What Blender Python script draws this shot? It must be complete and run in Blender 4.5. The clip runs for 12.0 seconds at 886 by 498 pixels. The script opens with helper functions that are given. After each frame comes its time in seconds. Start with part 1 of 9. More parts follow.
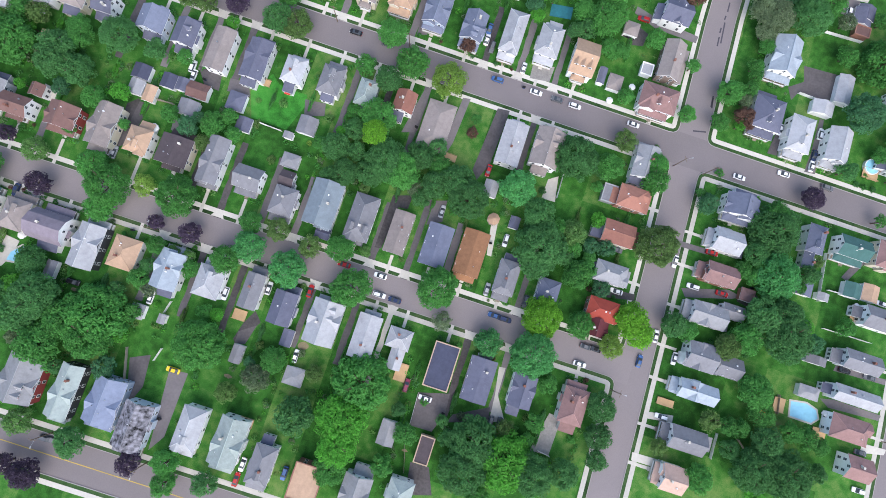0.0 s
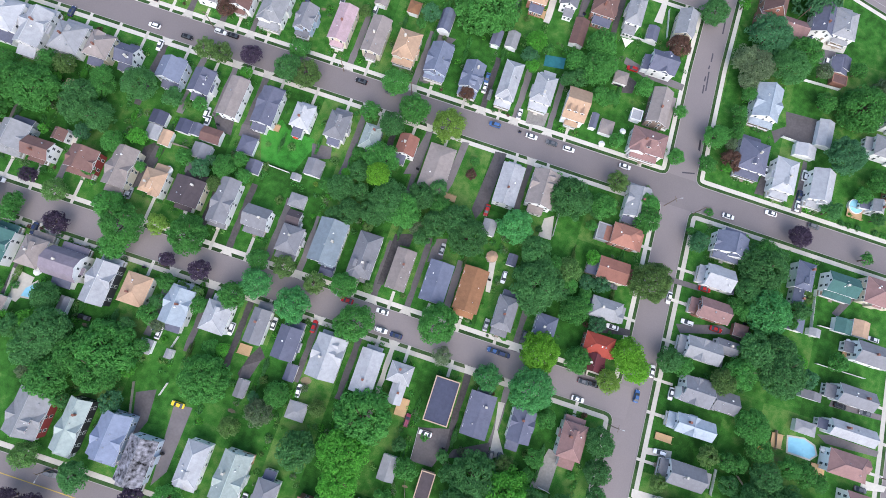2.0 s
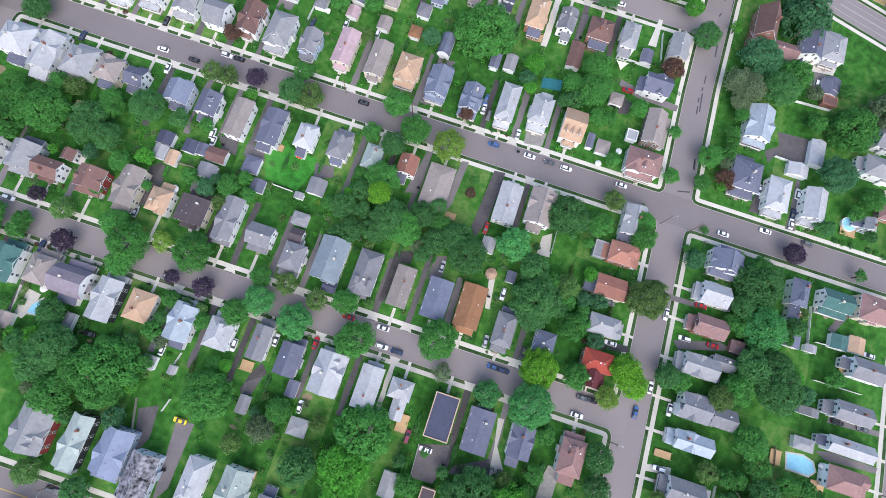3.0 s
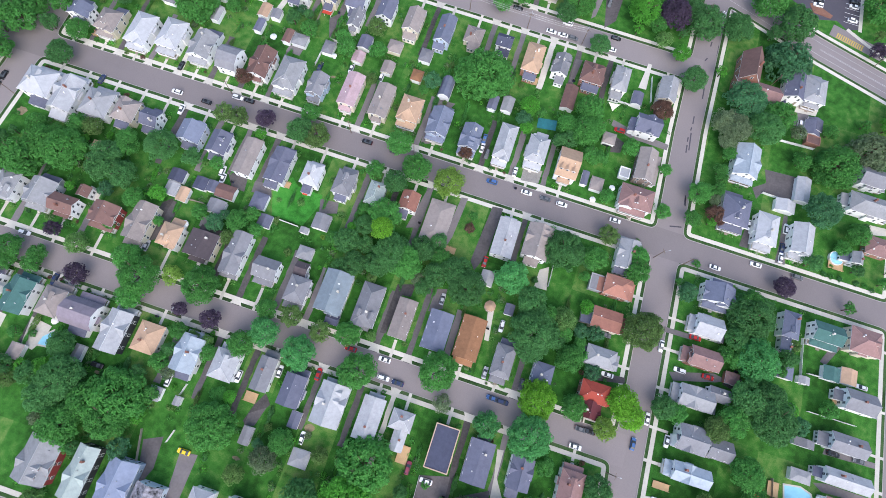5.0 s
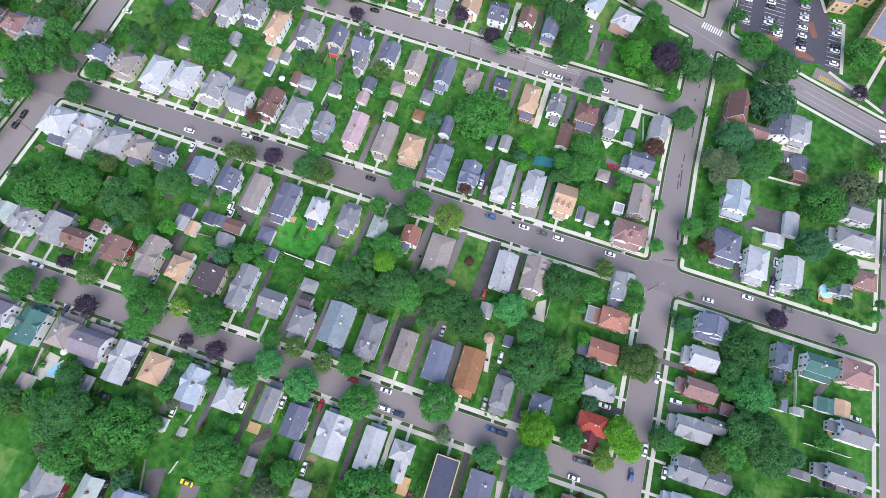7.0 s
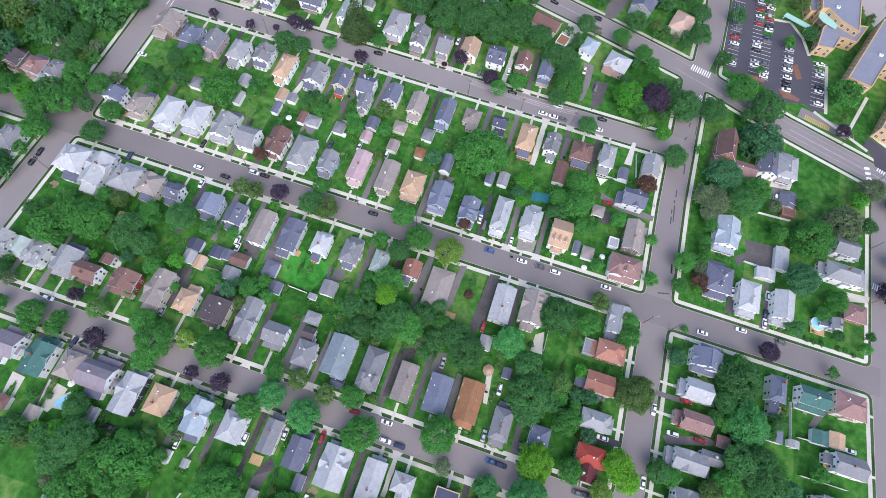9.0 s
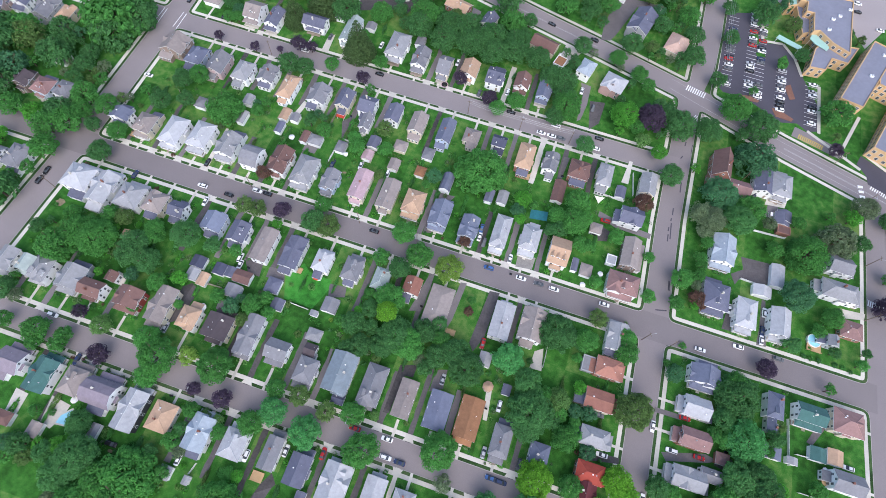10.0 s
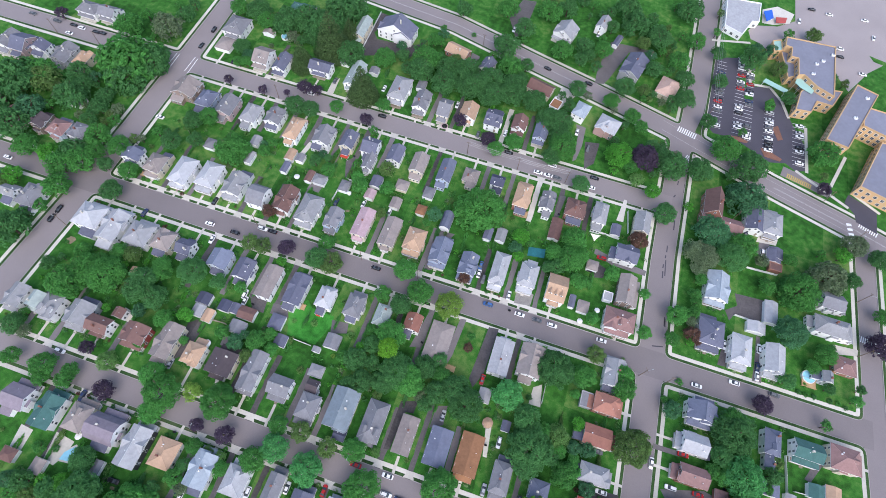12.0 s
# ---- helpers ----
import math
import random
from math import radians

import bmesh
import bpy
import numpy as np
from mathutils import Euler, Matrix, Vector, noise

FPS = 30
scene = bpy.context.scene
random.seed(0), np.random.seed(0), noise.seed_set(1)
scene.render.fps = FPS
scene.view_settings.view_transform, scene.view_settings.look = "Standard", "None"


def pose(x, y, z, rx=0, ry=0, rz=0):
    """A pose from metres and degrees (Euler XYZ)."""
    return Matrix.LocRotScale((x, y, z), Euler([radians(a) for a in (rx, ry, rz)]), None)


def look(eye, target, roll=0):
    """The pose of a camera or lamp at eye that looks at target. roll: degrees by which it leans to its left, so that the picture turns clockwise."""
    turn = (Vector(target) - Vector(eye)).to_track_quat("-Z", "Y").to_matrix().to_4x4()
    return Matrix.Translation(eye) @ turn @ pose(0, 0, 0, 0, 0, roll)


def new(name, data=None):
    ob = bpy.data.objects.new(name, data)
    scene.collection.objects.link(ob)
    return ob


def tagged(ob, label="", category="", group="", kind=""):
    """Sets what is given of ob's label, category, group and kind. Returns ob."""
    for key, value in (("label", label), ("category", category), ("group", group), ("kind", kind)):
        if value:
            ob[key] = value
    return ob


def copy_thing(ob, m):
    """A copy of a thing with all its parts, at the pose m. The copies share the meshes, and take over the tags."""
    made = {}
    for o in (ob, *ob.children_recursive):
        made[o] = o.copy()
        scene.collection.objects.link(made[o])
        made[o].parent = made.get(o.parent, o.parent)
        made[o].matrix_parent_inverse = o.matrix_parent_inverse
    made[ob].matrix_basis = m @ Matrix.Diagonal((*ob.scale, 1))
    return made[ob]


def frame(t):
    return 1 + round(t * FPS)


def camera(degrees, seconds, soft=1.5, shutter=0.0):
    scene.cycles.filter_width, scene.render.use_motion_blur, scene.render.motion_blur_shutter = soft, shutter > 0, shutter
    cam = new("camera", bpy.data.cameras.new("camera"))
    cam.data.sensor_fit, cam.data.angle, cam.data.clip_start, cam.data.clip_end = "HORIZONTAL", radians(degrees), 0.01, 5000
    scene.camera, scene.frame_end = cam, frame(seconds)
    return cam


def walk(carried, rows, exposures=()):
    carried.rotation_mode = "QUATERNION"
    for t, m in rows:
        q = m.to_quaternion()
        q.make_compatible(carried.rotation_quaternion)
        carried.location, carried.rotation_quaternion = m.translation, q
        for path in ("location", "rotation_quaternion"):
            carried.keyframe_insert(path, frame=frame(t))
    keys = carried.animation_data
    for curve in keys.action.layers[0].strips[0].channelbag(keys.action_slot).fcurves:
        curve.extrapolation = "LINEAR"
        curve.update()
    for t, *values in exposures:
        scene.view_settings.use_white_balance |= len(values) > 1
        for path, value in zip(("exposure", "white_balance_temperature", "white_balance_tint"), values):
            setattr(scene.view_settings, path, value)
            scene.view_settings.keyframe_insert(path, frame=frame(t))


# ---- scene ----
cam = camera(80.7, 12.0, soft=0.6)
PATH = [
    (0.0, -85.624, -89.076, 181.669, 5.823, -3.034, 18.142),
    (0.5, -85.424, -89.511, 183.203, 6.982, -2.986, 18.152),
    (1.0, -85.255, -89.923, 184.744, 8.085, -2.946, 18.156),
    (1.5, -85.118, -90.309, 186.292, 9.140, -2.914, 18.156),
    (2.0, -85.008, -90.670, 187.845, 10.152, -2.889, 18.154),
    (2.5, -84.927, -91.005, 189.407, 11.127, -2.870, 18.153),
    (3.0, -84.871, -91.318, 190.974, 12.070, -2.857, 18.152),
    (3.5, -84.839, -91.607, 192.549, 12.984, -2.848, 18.153),
    (4.0, -84.830, -91.872, 194.131, 13.874, -2.843, 18.157),
    (4.5, -84.843, -92.114, 195.720, 14.743, -2.842, 18.163),
    (5.0, -84.876, -92.334, 197.316, 15.593, -2.844, 18.171),
    (5.5, -84.927, -92.531, 198.919, 16.427, -2.850, 18.182),
    (6.0, -84.995, -92.707, 200.528, 17.246, -2.858, 18.195),
    (6.5, -85.078, -92.862, 202.144, 18.054, -2.868, 18.209),
    (7.0, -85.175, -92.995, 203.767, 18.851, -2.881, 18.225),
    (7.5, -85.285, -93.108, 205.396, 19.641, -2.895, 18.240),
    (8.0, -85.405, -93.201, 207.034, 20.425, -2.911, 18.255),
    (8.5, -85.535, -93.273, 208.678, 21.206, -2.928, 18.270),
    (9.0, -85.672, -93.327, 210.329, 21.986, -2.945, 18.283),
    (9.5, -85.818, -93.361, 211.985, 22.769, -2.963, 18.294),
    (10.0, -85.966, -93.377, 213.651, 23.558, -2.979, 18.302),
    (10.5, -86.119, -93.375, 215.322, 24.358, -2.994, 18.309),
    (11.0, -86.273, -93.354, 217.000, 25.172, -3.007, 18.313),
    (11.5, -86.428, -93.315, 218.686, 26.007, -3.016, 18.315),
    (12.0, -86.581, -93.260, 220.377, 26.869, -3.021, 18.316),
]
walk(cam, [(t, pose(x, y, z, rx, ry, rz)) for t, x, y, z, rx, ry, rz in PATH], exposures=[(0.0, 1.08, 6500, 10.5), (6.0, 1.12, 6450, 11.0), (12.0, 0.94, 6320, 12.5)])

# ---- world, sun, exposure ----
world = bpy.data.worlds.new("overcast_sky")
scene.world = world
world.use_nodes = True
wn = world.node_tree.nodes
sky = wn.new("ShaderNodeTexSky")
sky.sky_type = "NISHITA"
sky.sun_disc = False
sky.sun_elevation = radians(46)
sky.sun_rotation = radians(156)
sky.air_density, sky.dust_density, sky.ozone_density = 0.95, 1.8, 1.15
wn["Background"].inputs["Strength"].default_value = 0.15
world.node_tree.links.new(sky.outputs[0], wn["Background"].inputs[0])
sun_data = bpy.data.lights.new("sun", "SUN")
sun_data.energy, sun_data.angle, sun_data.color = 1.35, radians(72), (1.0, 0.97, 0.975)
sun = new("sun", sun_data)
sun.matrix_world = look((70, -210, 225), (-20, -10, 0))


# ---- materials ----
def mat(name, colour, rough=0.85, vary=0.25, fine=6.0, coarse=0.12, bump=0.0, metal=0.0, island=0.0, obj=0.12, streak=None):
    """A worn surface: fine grain, broad stains, and a shade of its own for every object."""
    m = bpy.data.materials.new(name)
    m.use_nodes = True
    nt = m.node_tree
    nd, lk = nt.nodes, nt.links
    b = nd["Principled BSDF"]
    b.inputs["Roughness"].default_value, b.inputs["Metallic"].default_value = rough, metal
    b.inputs["Specular IOR Level"].default_value = 0.3
    geo = nd.new("ShaderNodeNewGeometry")
    info = nd.new("ShaderNodeObjectInfo")
    n1, n2 = nd.new("ShaderNodeTexNoise"), nd.new("ShaderNodeTexNoise")
    for n, s, det in ((n1, fine, 3), (n2, coarse, 4)):
        n.inputs["Scale"].default_value, n.inputs["Detail"].default_value = s, det
        lk.new(geo.outputs["Position"], n.inputs["Vector"])
    terms = [(n1.outputs["Fac"], vary), (n2.outputs["Fac"], vary * 1.2), (info.outputs["Random"], obj)]
    if island:
        terms.append((geo.outputs["Random Per Island"], island))
    if streak:
        tex = nd.new("ShaderNodeTexCoord")
        mp = nd.new("ShaderNodeMapping")
        mp.inputs["Scale"].default_value = streak
        n3 = nd.new("ShaderNodeTexNoise")
        n3.inputs["Scale"].default_value = 1.0
        lk.new(tex.outputs["Object"], mp.inputs["Vector"])
        lk.new(mp.outputs[0], n3.inputs["Vector"])
        terms.append((n3.outputs["Fac"], vary * 1.6))
    total = None
    for out, k in terms:
        ma = nd.new("ShaderNodeMath")
        ma.operation = "MULTIPLY_ADD"
        ma.inputs[1].default_value = 2 * k
        ma.inputs[2].default_value = 1.0 - k if total is None else -k
        lk.new(out, ma.inputs[0])
        if total is None:
            total = ma.outputs[0]
        else:
            ad = nd.new("ShaderNodeMath")
            lk.new(total, ad.inputs[0])
            lk.new(ma.outputs[0], ad.inputs[1])
            total = ad.outputs[0]
    mul = nd.new("ShaderNodeVectorMath")
    mul.operation = "SCALE"
    mul.inputs[0].default_value = colour
    lk.new(total, mul.inputs["Scale"])
    lk.new(mul.outputs[0], b.inputs["Base Color"])
    if bump:
        bp = nd.new("ShaderNodeBump")
        bp.inputs["Strength"].default_value, bp.inputs["Distance"].default_value = bump, 0.05
        lk.new(n1.outputs["Fac"], bp.inputs["Height"])
        lk.new(bp.outputs[0], b.inputs["Normal"])
    return m


def grass_mat(name, lush, dry, lot=0.26):
    """Lawn: mown and shaggy patches, a tone of its own lot by lot, fine blades."""
    m = bpy.data.materials.new(name)
    m.use_nodes = True
    nd, lk = m.node_tree.nodes, m.node_tree.links
    b = nd["Principled BSDF"]
    b.inputs["Roughness"].default_value = 0.95
    b.inputs["Specular IOR Level"].default_value = 0.15
    geo = nd.new("ShaderNodeNewGeometry")
    snap = nd.new("ShaderNodeVectorMath")
    snap.operation = "SNAP"
    snap.inputs[1].default_value = (13.4, 36.0, 1000.0)
    lk.new(geo.outputs["Position"], snap.inputs[0])
    wh = nd.new("ShaderNodeTexWhiteNoise")
    lk.new(snap.outputs[0], wh.inputs["Vector"])
    big, mid, small = [nd.new("ShaderNodeTexNoise") for _ in range(3)]
    for n, s in ((big, 0.07), (mid, 0.35), (small, 3.0)):
        n.inputs["Scale"].default_value, n.inputs["Detail"].default_value = s, 4
        lk.new(geo.outputs["Position"], n.inputs["Vector"])
    acc = None
    for out, k in ((wh.outputs["Value"], lot), (big.outputs["Fac"], 0.62), (mid.outputs["Fac"], 0.72), (small.outputs["Fac"], 0.42)):
        ma = nd.new("ShaderNodeMath")
        ma.operation = "MULTIPLY_ADD"
        ma.inputs[1].default_value = k
        lk.new(out, ma.inputs[0])
        if acc is None:
            ma.inputs[2].default_value = -0.41 - lot / 2
        else:
            lk.new(acc, ma.inputs[2])
        acc = ma.outputs[0]
    ramp = nd.new("ShaderNodeValToRGB")
    ramp.color_ramp.elements[0].position, ramp.color_ramp.elements[0].color = 0.24, (*[c * 0.45 for c in lush], 1)
    ramp.color_ramp.elements[1].position, ramp.color_ramp.elements[1].color = 0.76, (*dry, 1)
    e = ramp.color_ramp.elements.new(0.48)
    e.color = (*lush, 1)
    e = ramp.color_ramp.elements.new(0.88)
    e.color = (0.17, 0.165, 0.085, 1)
    lk.new(acc, ramp.inputs[0])
    lk.new(ramp.outputs[0], b.inputs["Base Color"])
    bp = nd.new("ShaderNodeBump")
    bp.inputs["Strength"].default_value, bp.inputs["Distance"].default_value = 0.6, 0.1
    lk.new(small.outputs["Fac"], bp.inputs["Height"])
    lk.new(bp.outputs[0], b.inputs["Normal"])
    return m


EARTH = mat("worn_earth", (0.2, 0.165, 0.1), 0.95, 0.35, 1.5, 0.5, 0.3)
MULCH = mat("bark_mulch", (0.2, 0.1, 0.07), 0.95, 0.3, 3.0, 0.3, 0.3)
GRASS = grass_mat("lawn_grass", (0.038, 0.15, 0.022), (0.14, 0.225, 0.06))
LUSH_GRASS = grass_mat("lush_lawn_grass", (0.043, 0.222, 0.03), (0.085, 0.27, 0.052), 0.06)
VERGE_GRASS = grass_mat("verge_grass", (0.04, 0.09, 0.028), (0.085, 0.11, 0.05), 0.1)
FAR_GRASS = grass_mat("far_grass", (0.045, 0.11, 0.03), (0.09, 0.15, 0.05), 0.06)
ASPHALT = mat("street_asphalt", (0.215, 0.188, 0.187), 0.9, 0.12, 3.0, 0.05, 0.2)
DRIVE_ASPHALT = mat("driveway_asphalt", (0.125, 0.112, 0.113), 0.9, 0.26, 1.2, 0.22, 0.2, obj=0.5)
LOT_ASPHALT = mat("parking_asphalt", (0.07, 0.065, 0.08), 0.9, 0.15, 2.0, 0.1, 0.2)
PAVERS = mat("stone_paving", (0.25, 0.235, 0.215), 0.9, 0.3, 1.4, 0.5, 0.3)
RED_CLOTH = mat("red_cloth", (0.5, 0.06, 0.035), 0.8, 0.08)
CONCRETE = mat("concrete", (0.52, 0.49, 0.43), 0.9, 0.14, 1.2, 0.2, 0.15)
KERB = mat("kerb_stone", (0.34, 0.32, 0.3), 0.9, 0.15, 1.0, 0.3)
PAINT_WHITE = mat("road_paint_white", (0.7, 0.7, 0.7), 0.7, 0.2, 2.0, 0.5)
PAINT_FADED = mat("road_paint_faded", (0.42, 0.41, 0.4), 0.8, 0.3, 2.0, 0.5)
PAINT_YELLOW = mat("road_paint_yellow", (0.5, 0.36, 0.08), 0.7, 0.2, 2.0, 0.5)
GLASS = mat("window_glass", (0.06, 0.07, 0.08), 0.12, 0.2, 1.0, 0.3)
TRIM = mat("white_trim", (0.79, 0.79, 0.79), 0.6, 0.06)
BRICK = mat("brick", (0.22, 0.1, 0.075), 0.9, 0.2, 5.0, 0.5)
WOOD = mat("deck_wood", (0.3, 0.25, 0.2), 0.85, 0.25, 4.0, 0.5)
BARK = mat("bark", (0.1, 0.075, 0.055), 0.95, 0.25, 4.0, 0.5, 0.5)
RUBBER = mat("tyre_rubber", (0.015, 0.015, 0.015), 0.8, 0.1)
METAL = mat("galvanised_metal", (0.4, 0.41, 0.42), 0.45, 0.1, metal=0.7)
SAIL = mat("sail_cloth", (0.72, 0.68, 0.55), 0.8, 0.06, 3.0, 0.4)
WATER = mat("pool_water", (0.26, 0.55, 0.68), 0.08, 0.12, 1.0, 0.4)

ROOFS = {
    "white": (0.375, 0.38, 0.395), "wblue": (0.31, 0.355, 0.4), "lgray": (0.262, 0.264, 0.274), "gray": (0.185, 0.185, 0.2), "slate": (0.115, 0.12, 0.165),
    "slateblue": (0.125, 0.138, 0.19), "blueroof": (0.155, 0.175, 0.235), "navy": (0.06, 0.065, 0.1), "taupe": (0.25, 0.215, 0.2), "tan": (0.41, 0.275, 0.185), "rust": (0.27, 0.135, 0.07),
    "brown": (0.16, 0.092, 0.08), "dbrown": (0.075, 0.06, 0.065), "red": (0.22, 0.1, 0.075), "pgreen": (0.305, 0.355, 0.335), "green": (0.06, 0.14, 0.128),
    "blue": (0.22, 0.255, 0.345), "pink": (0.45, 0.32, 0.34), "mauve": (0.2, 0.17, 0.2), "pinkbrown": (0.25, 0.15, 0.14), "pinktan": (0.45, 0.31, 0.25),
    "rustred": (0.32, 0.15, 0.11), "brightred": (0.27, 0.05, 0.034), "maroon": (0.11, 0.028, 0.034), "patch": (0.175, 0.17, 0.19), "tealgray": (0.175, 0.21, 0.235)}
ROOF_WORDS = {"white": "white", "wblue": "pale blue", "lgray": "light grey", "gray": "grey", "slate": "slate grey", "slateblue": "slate blue", "blueroof": "dusty blue", "navy": "navy",
    "taupe": "taupe", "tan": "tan", "rust": "rust brown", "brown": "brown", "dbrown": "dark brown", "red": "dull red", "pgreen": "pale green", "green": "dark green",
    "blue": "blue", "pink": "pink", "mauve": "mauve", "pinkbrown": "reddish brown", "pinktan": "pinkish tan", "rustred": "rust red", "brightred": "bright red", "maroon": "dark maroon",
    "patch": "patchy grey", "tealgray": "teal grey"}
WALLS = {
    "white": (0.8, 0.8, 0.79), "cream": (0.6, 0.54, 0.42), "gray": (0.36, 0.37, 0.38), "blue": (0.34, 0.41, 0.52), "bluegray": (0.5, 0.56, 0.64), "red": (0.28, 0.05, 0.05),
    "black": (0.04, 0.04, 0.045), "brick": (0.3, 0.15, 0.11), "green": (0.2, 0.3, 0.26), "blackwhite": (0.6, 0.6, 0.6), "brownwhite": (0.24, 0.18, 0.15),
    "redwhite": (0.4, 0.3, 0.3), "tan": (0.42, 0.31, 0.22), "pinkbrick": (0.5, 0.33, 0.3)}
ROOF_MAT = {k: mat("shingles_" + k, v, 0.9, 1.05 if k == "patch" else 0.13, 1.1 if k == "patch" else 2.2, 0.3, 0.3, streak=(0.7, 0.7, 0.25)) for k, v in ROOFS.items()}
RIDGE_MAT = {k: mat("ridge_" + k, tuple(min(c * 1.2 + 0.015, 0.7) for c in v), 0.9, 0.12, 2.6, 0.3) for k, v in ROOFS.items()}
WALL_MAT = {k: mat("siding_" + k, v, 0.7, 0.08, 3.0, 0.3, 0.1, streak=(0.2, 0.2, 5.0)) for k, v in WALLS.items()}


# ---- mesh helpers ----
def part(name, bm, materials, parent=None, label="", at=None):
    """Links a bmesh as one mesh object, under a thing or a part."""
    me = bpy.data.meshes.new(name)
    bmesh.ops.recalc_face_normals(bm, faces=bm.faces)
    bm.to_mesh(me)
    bm.free()
    for m in materials if isinstance(materials, (list, tuple)) else (materials,):
        me.materials.append(m)
    ob = new(name, me)
    if parent:
        ob.parent = parent
    if at is not None:
        ob.matrix_basis = at
    if label:
        ob["label"] = label
    return ob


def thing(name, x, y, z=0.0, turn=0.0, **tags):
    ob = new(name)
    ob.matrix_basis = pose(x, y, z, 0, 0, turn)
    return tagged(ob, **tags)


def box(bm, x0, x1, y0, y1, z0, z1, mi=0):
    v = [bm.verts.new((x, y, z)) for z in (z0, z1) for x, y in ((x0, y0), (x1, y0), (x1, y1), (x0, y1))]
    for ids in ((3, 2, 1, 0), (4, 5, 6, 7), (0, 1, 5, 4), (1, 2, 6, 5), (2, 3, 7, 6), (3, 0, 4, 7)):
        bm.faces.new([v[i] for i in ids]).material_index = mi


def prism(bm, pts, z0, z1, mi=0):
    lo, hi = [bm.verts.new((x, y, z0)) for x, y in pts], [bm.verts.new((x, y, z1)) for x, y in pts]
    bm.faces.new(hi).material_index = mi
    bm.faces.new(lo[::-1]).material_index = mi
    for i in range(len(pts)):
        j = (i + 1) % len(pts)
        bm.faces.new((lo[i], lo[j], hi[j], hi[i])).material_index = mi


def tube(bm, a, b, r0, r1, sides=6, mi=0):
    a, b = Vector(a), Vector(b)
    q = (b - a).to_track_quat("Z", "Y")
    ra, rb = [[bm.verts.new(c + q @ Vector((r * math.cos(t), r * math.sin(t), 0))) for t in [2 * math.pi * i / sides for i in range(sides)]] for c, r in ((a, r0), (b, r1))]
    for i in range(sides):
        j = (i + 1) % sides
        bm.faces.new((ra[i], ra[j], rb[j], rb[i])).material_index = mi
    bm.faces.new(ra[::-1]).material_index = mi
    bm.faces.new(rb).material_index = mi


def slab(bm, verts, faces, thick, mi=0, edge=True):
    """A folded sheet given its thickness downwards."""
    top, low = [bm.verts.new(v) for v in verts], [bm.verts.new((v[0], v[1], v[2] - thick)) for v in verts]
    edges = {}
    for f in faces:
        bm.faces.new([top[i] for i in f]).material_index = mi
        bm.faces.new([low[i] for i in reversed(f)]).material_index = mi
        for i, j in zip(f, f[1:] + f[:1]):
            edges[(i, j)] = edges.get((i, j), 0) + 1
    for i, j in edges:
        if (j, i) not in edges:
            bm.faces.new((top[j], top[i], low[i], low[j])).material_index = mi + 1 if edge else mi


# ---- ground, streets, blocks ----
def offset(poly, d):
    """The polygon (counter-clockwise) moved inwards by d."""
    out = []
    n = len(poly)
    for i in range(n):
        p0, p1, p2 = Vector(poly[i - 1]), Vector(poly[i]), Vector(poly[(i + 1) % n])
        a, b = (p1 - p0).normalized(), (p2 - p1).normalized()
        na, nb = Vector((-a.y, a.x)), Vector((-b.y, b.x))
        k = d / max(0.3, 1 + na.dot(nb))
        out.append(tuple(p1 + (na + nb) * k))
    return out


def rounded(poly, r=3.5):
    out = []
    n = len(poly)
    for i in range(n):
        p0, p1, p2 = Vector(poly[i - 1]), Vector(poly[i]), Vector(poly[(i + 1) % n])
        a, b = (p0 - p1).normalized(), (p2 - p1).normalized()
        if a.dot(b) < -0.9:
            out.append(tuple(p1))
            continue
        for k in range(5):
            t = k / 4
            s, e = p1 + a * r, p1 + b * r
            out.append(tuple(s * (1 - t) ** 2 + p1 * 2 * t * (1 - t) + e * t * t))
    return out


def ring(bm, poly, d0, d1, z0, z1):
    a, b = offset(poly, d0), offset(poly, d1)
    rows = [[bm.verts.new((*p, z)) for p in q] for q, z in ((a, z0), (a, z1), (b, z1), (b, z0))]
    n = len(poly)
    for i in range(n):
        j = (i + 1) % n
        for r0, r1 in ((0, 1), (1, 2), (2, 3)):
            bm.faces.new((rows[r0][i], rows[r0][j], rows[r1][j], rows[r1][i]))


def block(name, poly, walkway=True):
    """A city block: raised lawn, stone kerb all round, concrete pavement behind a strip of grass."""
    poly = rounded(poly)
    bm = bmesh.new()
    prism(bm, offset(poly, 0.1), -0.25, 0.0)
    tagged(part(name, bm, GRASS), "mown green lawns of a house block", "lawn", kind="structure")
    bm = bmesh.new()
    ring(bm, poly, 0.0, 0.22, -0.25, 0.03)
    tagged(part("kerb", bm, KERB), "pale stone kerb along the street", "kerb", kind="structure")
    if walkway:
        bm = bmesh.new()
        ring(bm, poly, 0.22, 1.45, -0.05, 0.014)
        tagged(part("verge", bm, VERGE_GRASS), "narrow worn grass verge between kerb and pavement", "verge", kind="structure")
        bm = bmesh.new()
        ring(bm, poly, 1.45, 3.1, -0.05, 0.035)
        tagged(part("pavement", bm, CONCRETE), "pale concrete pavement behind a grass verge", "pavement", kind="structure")


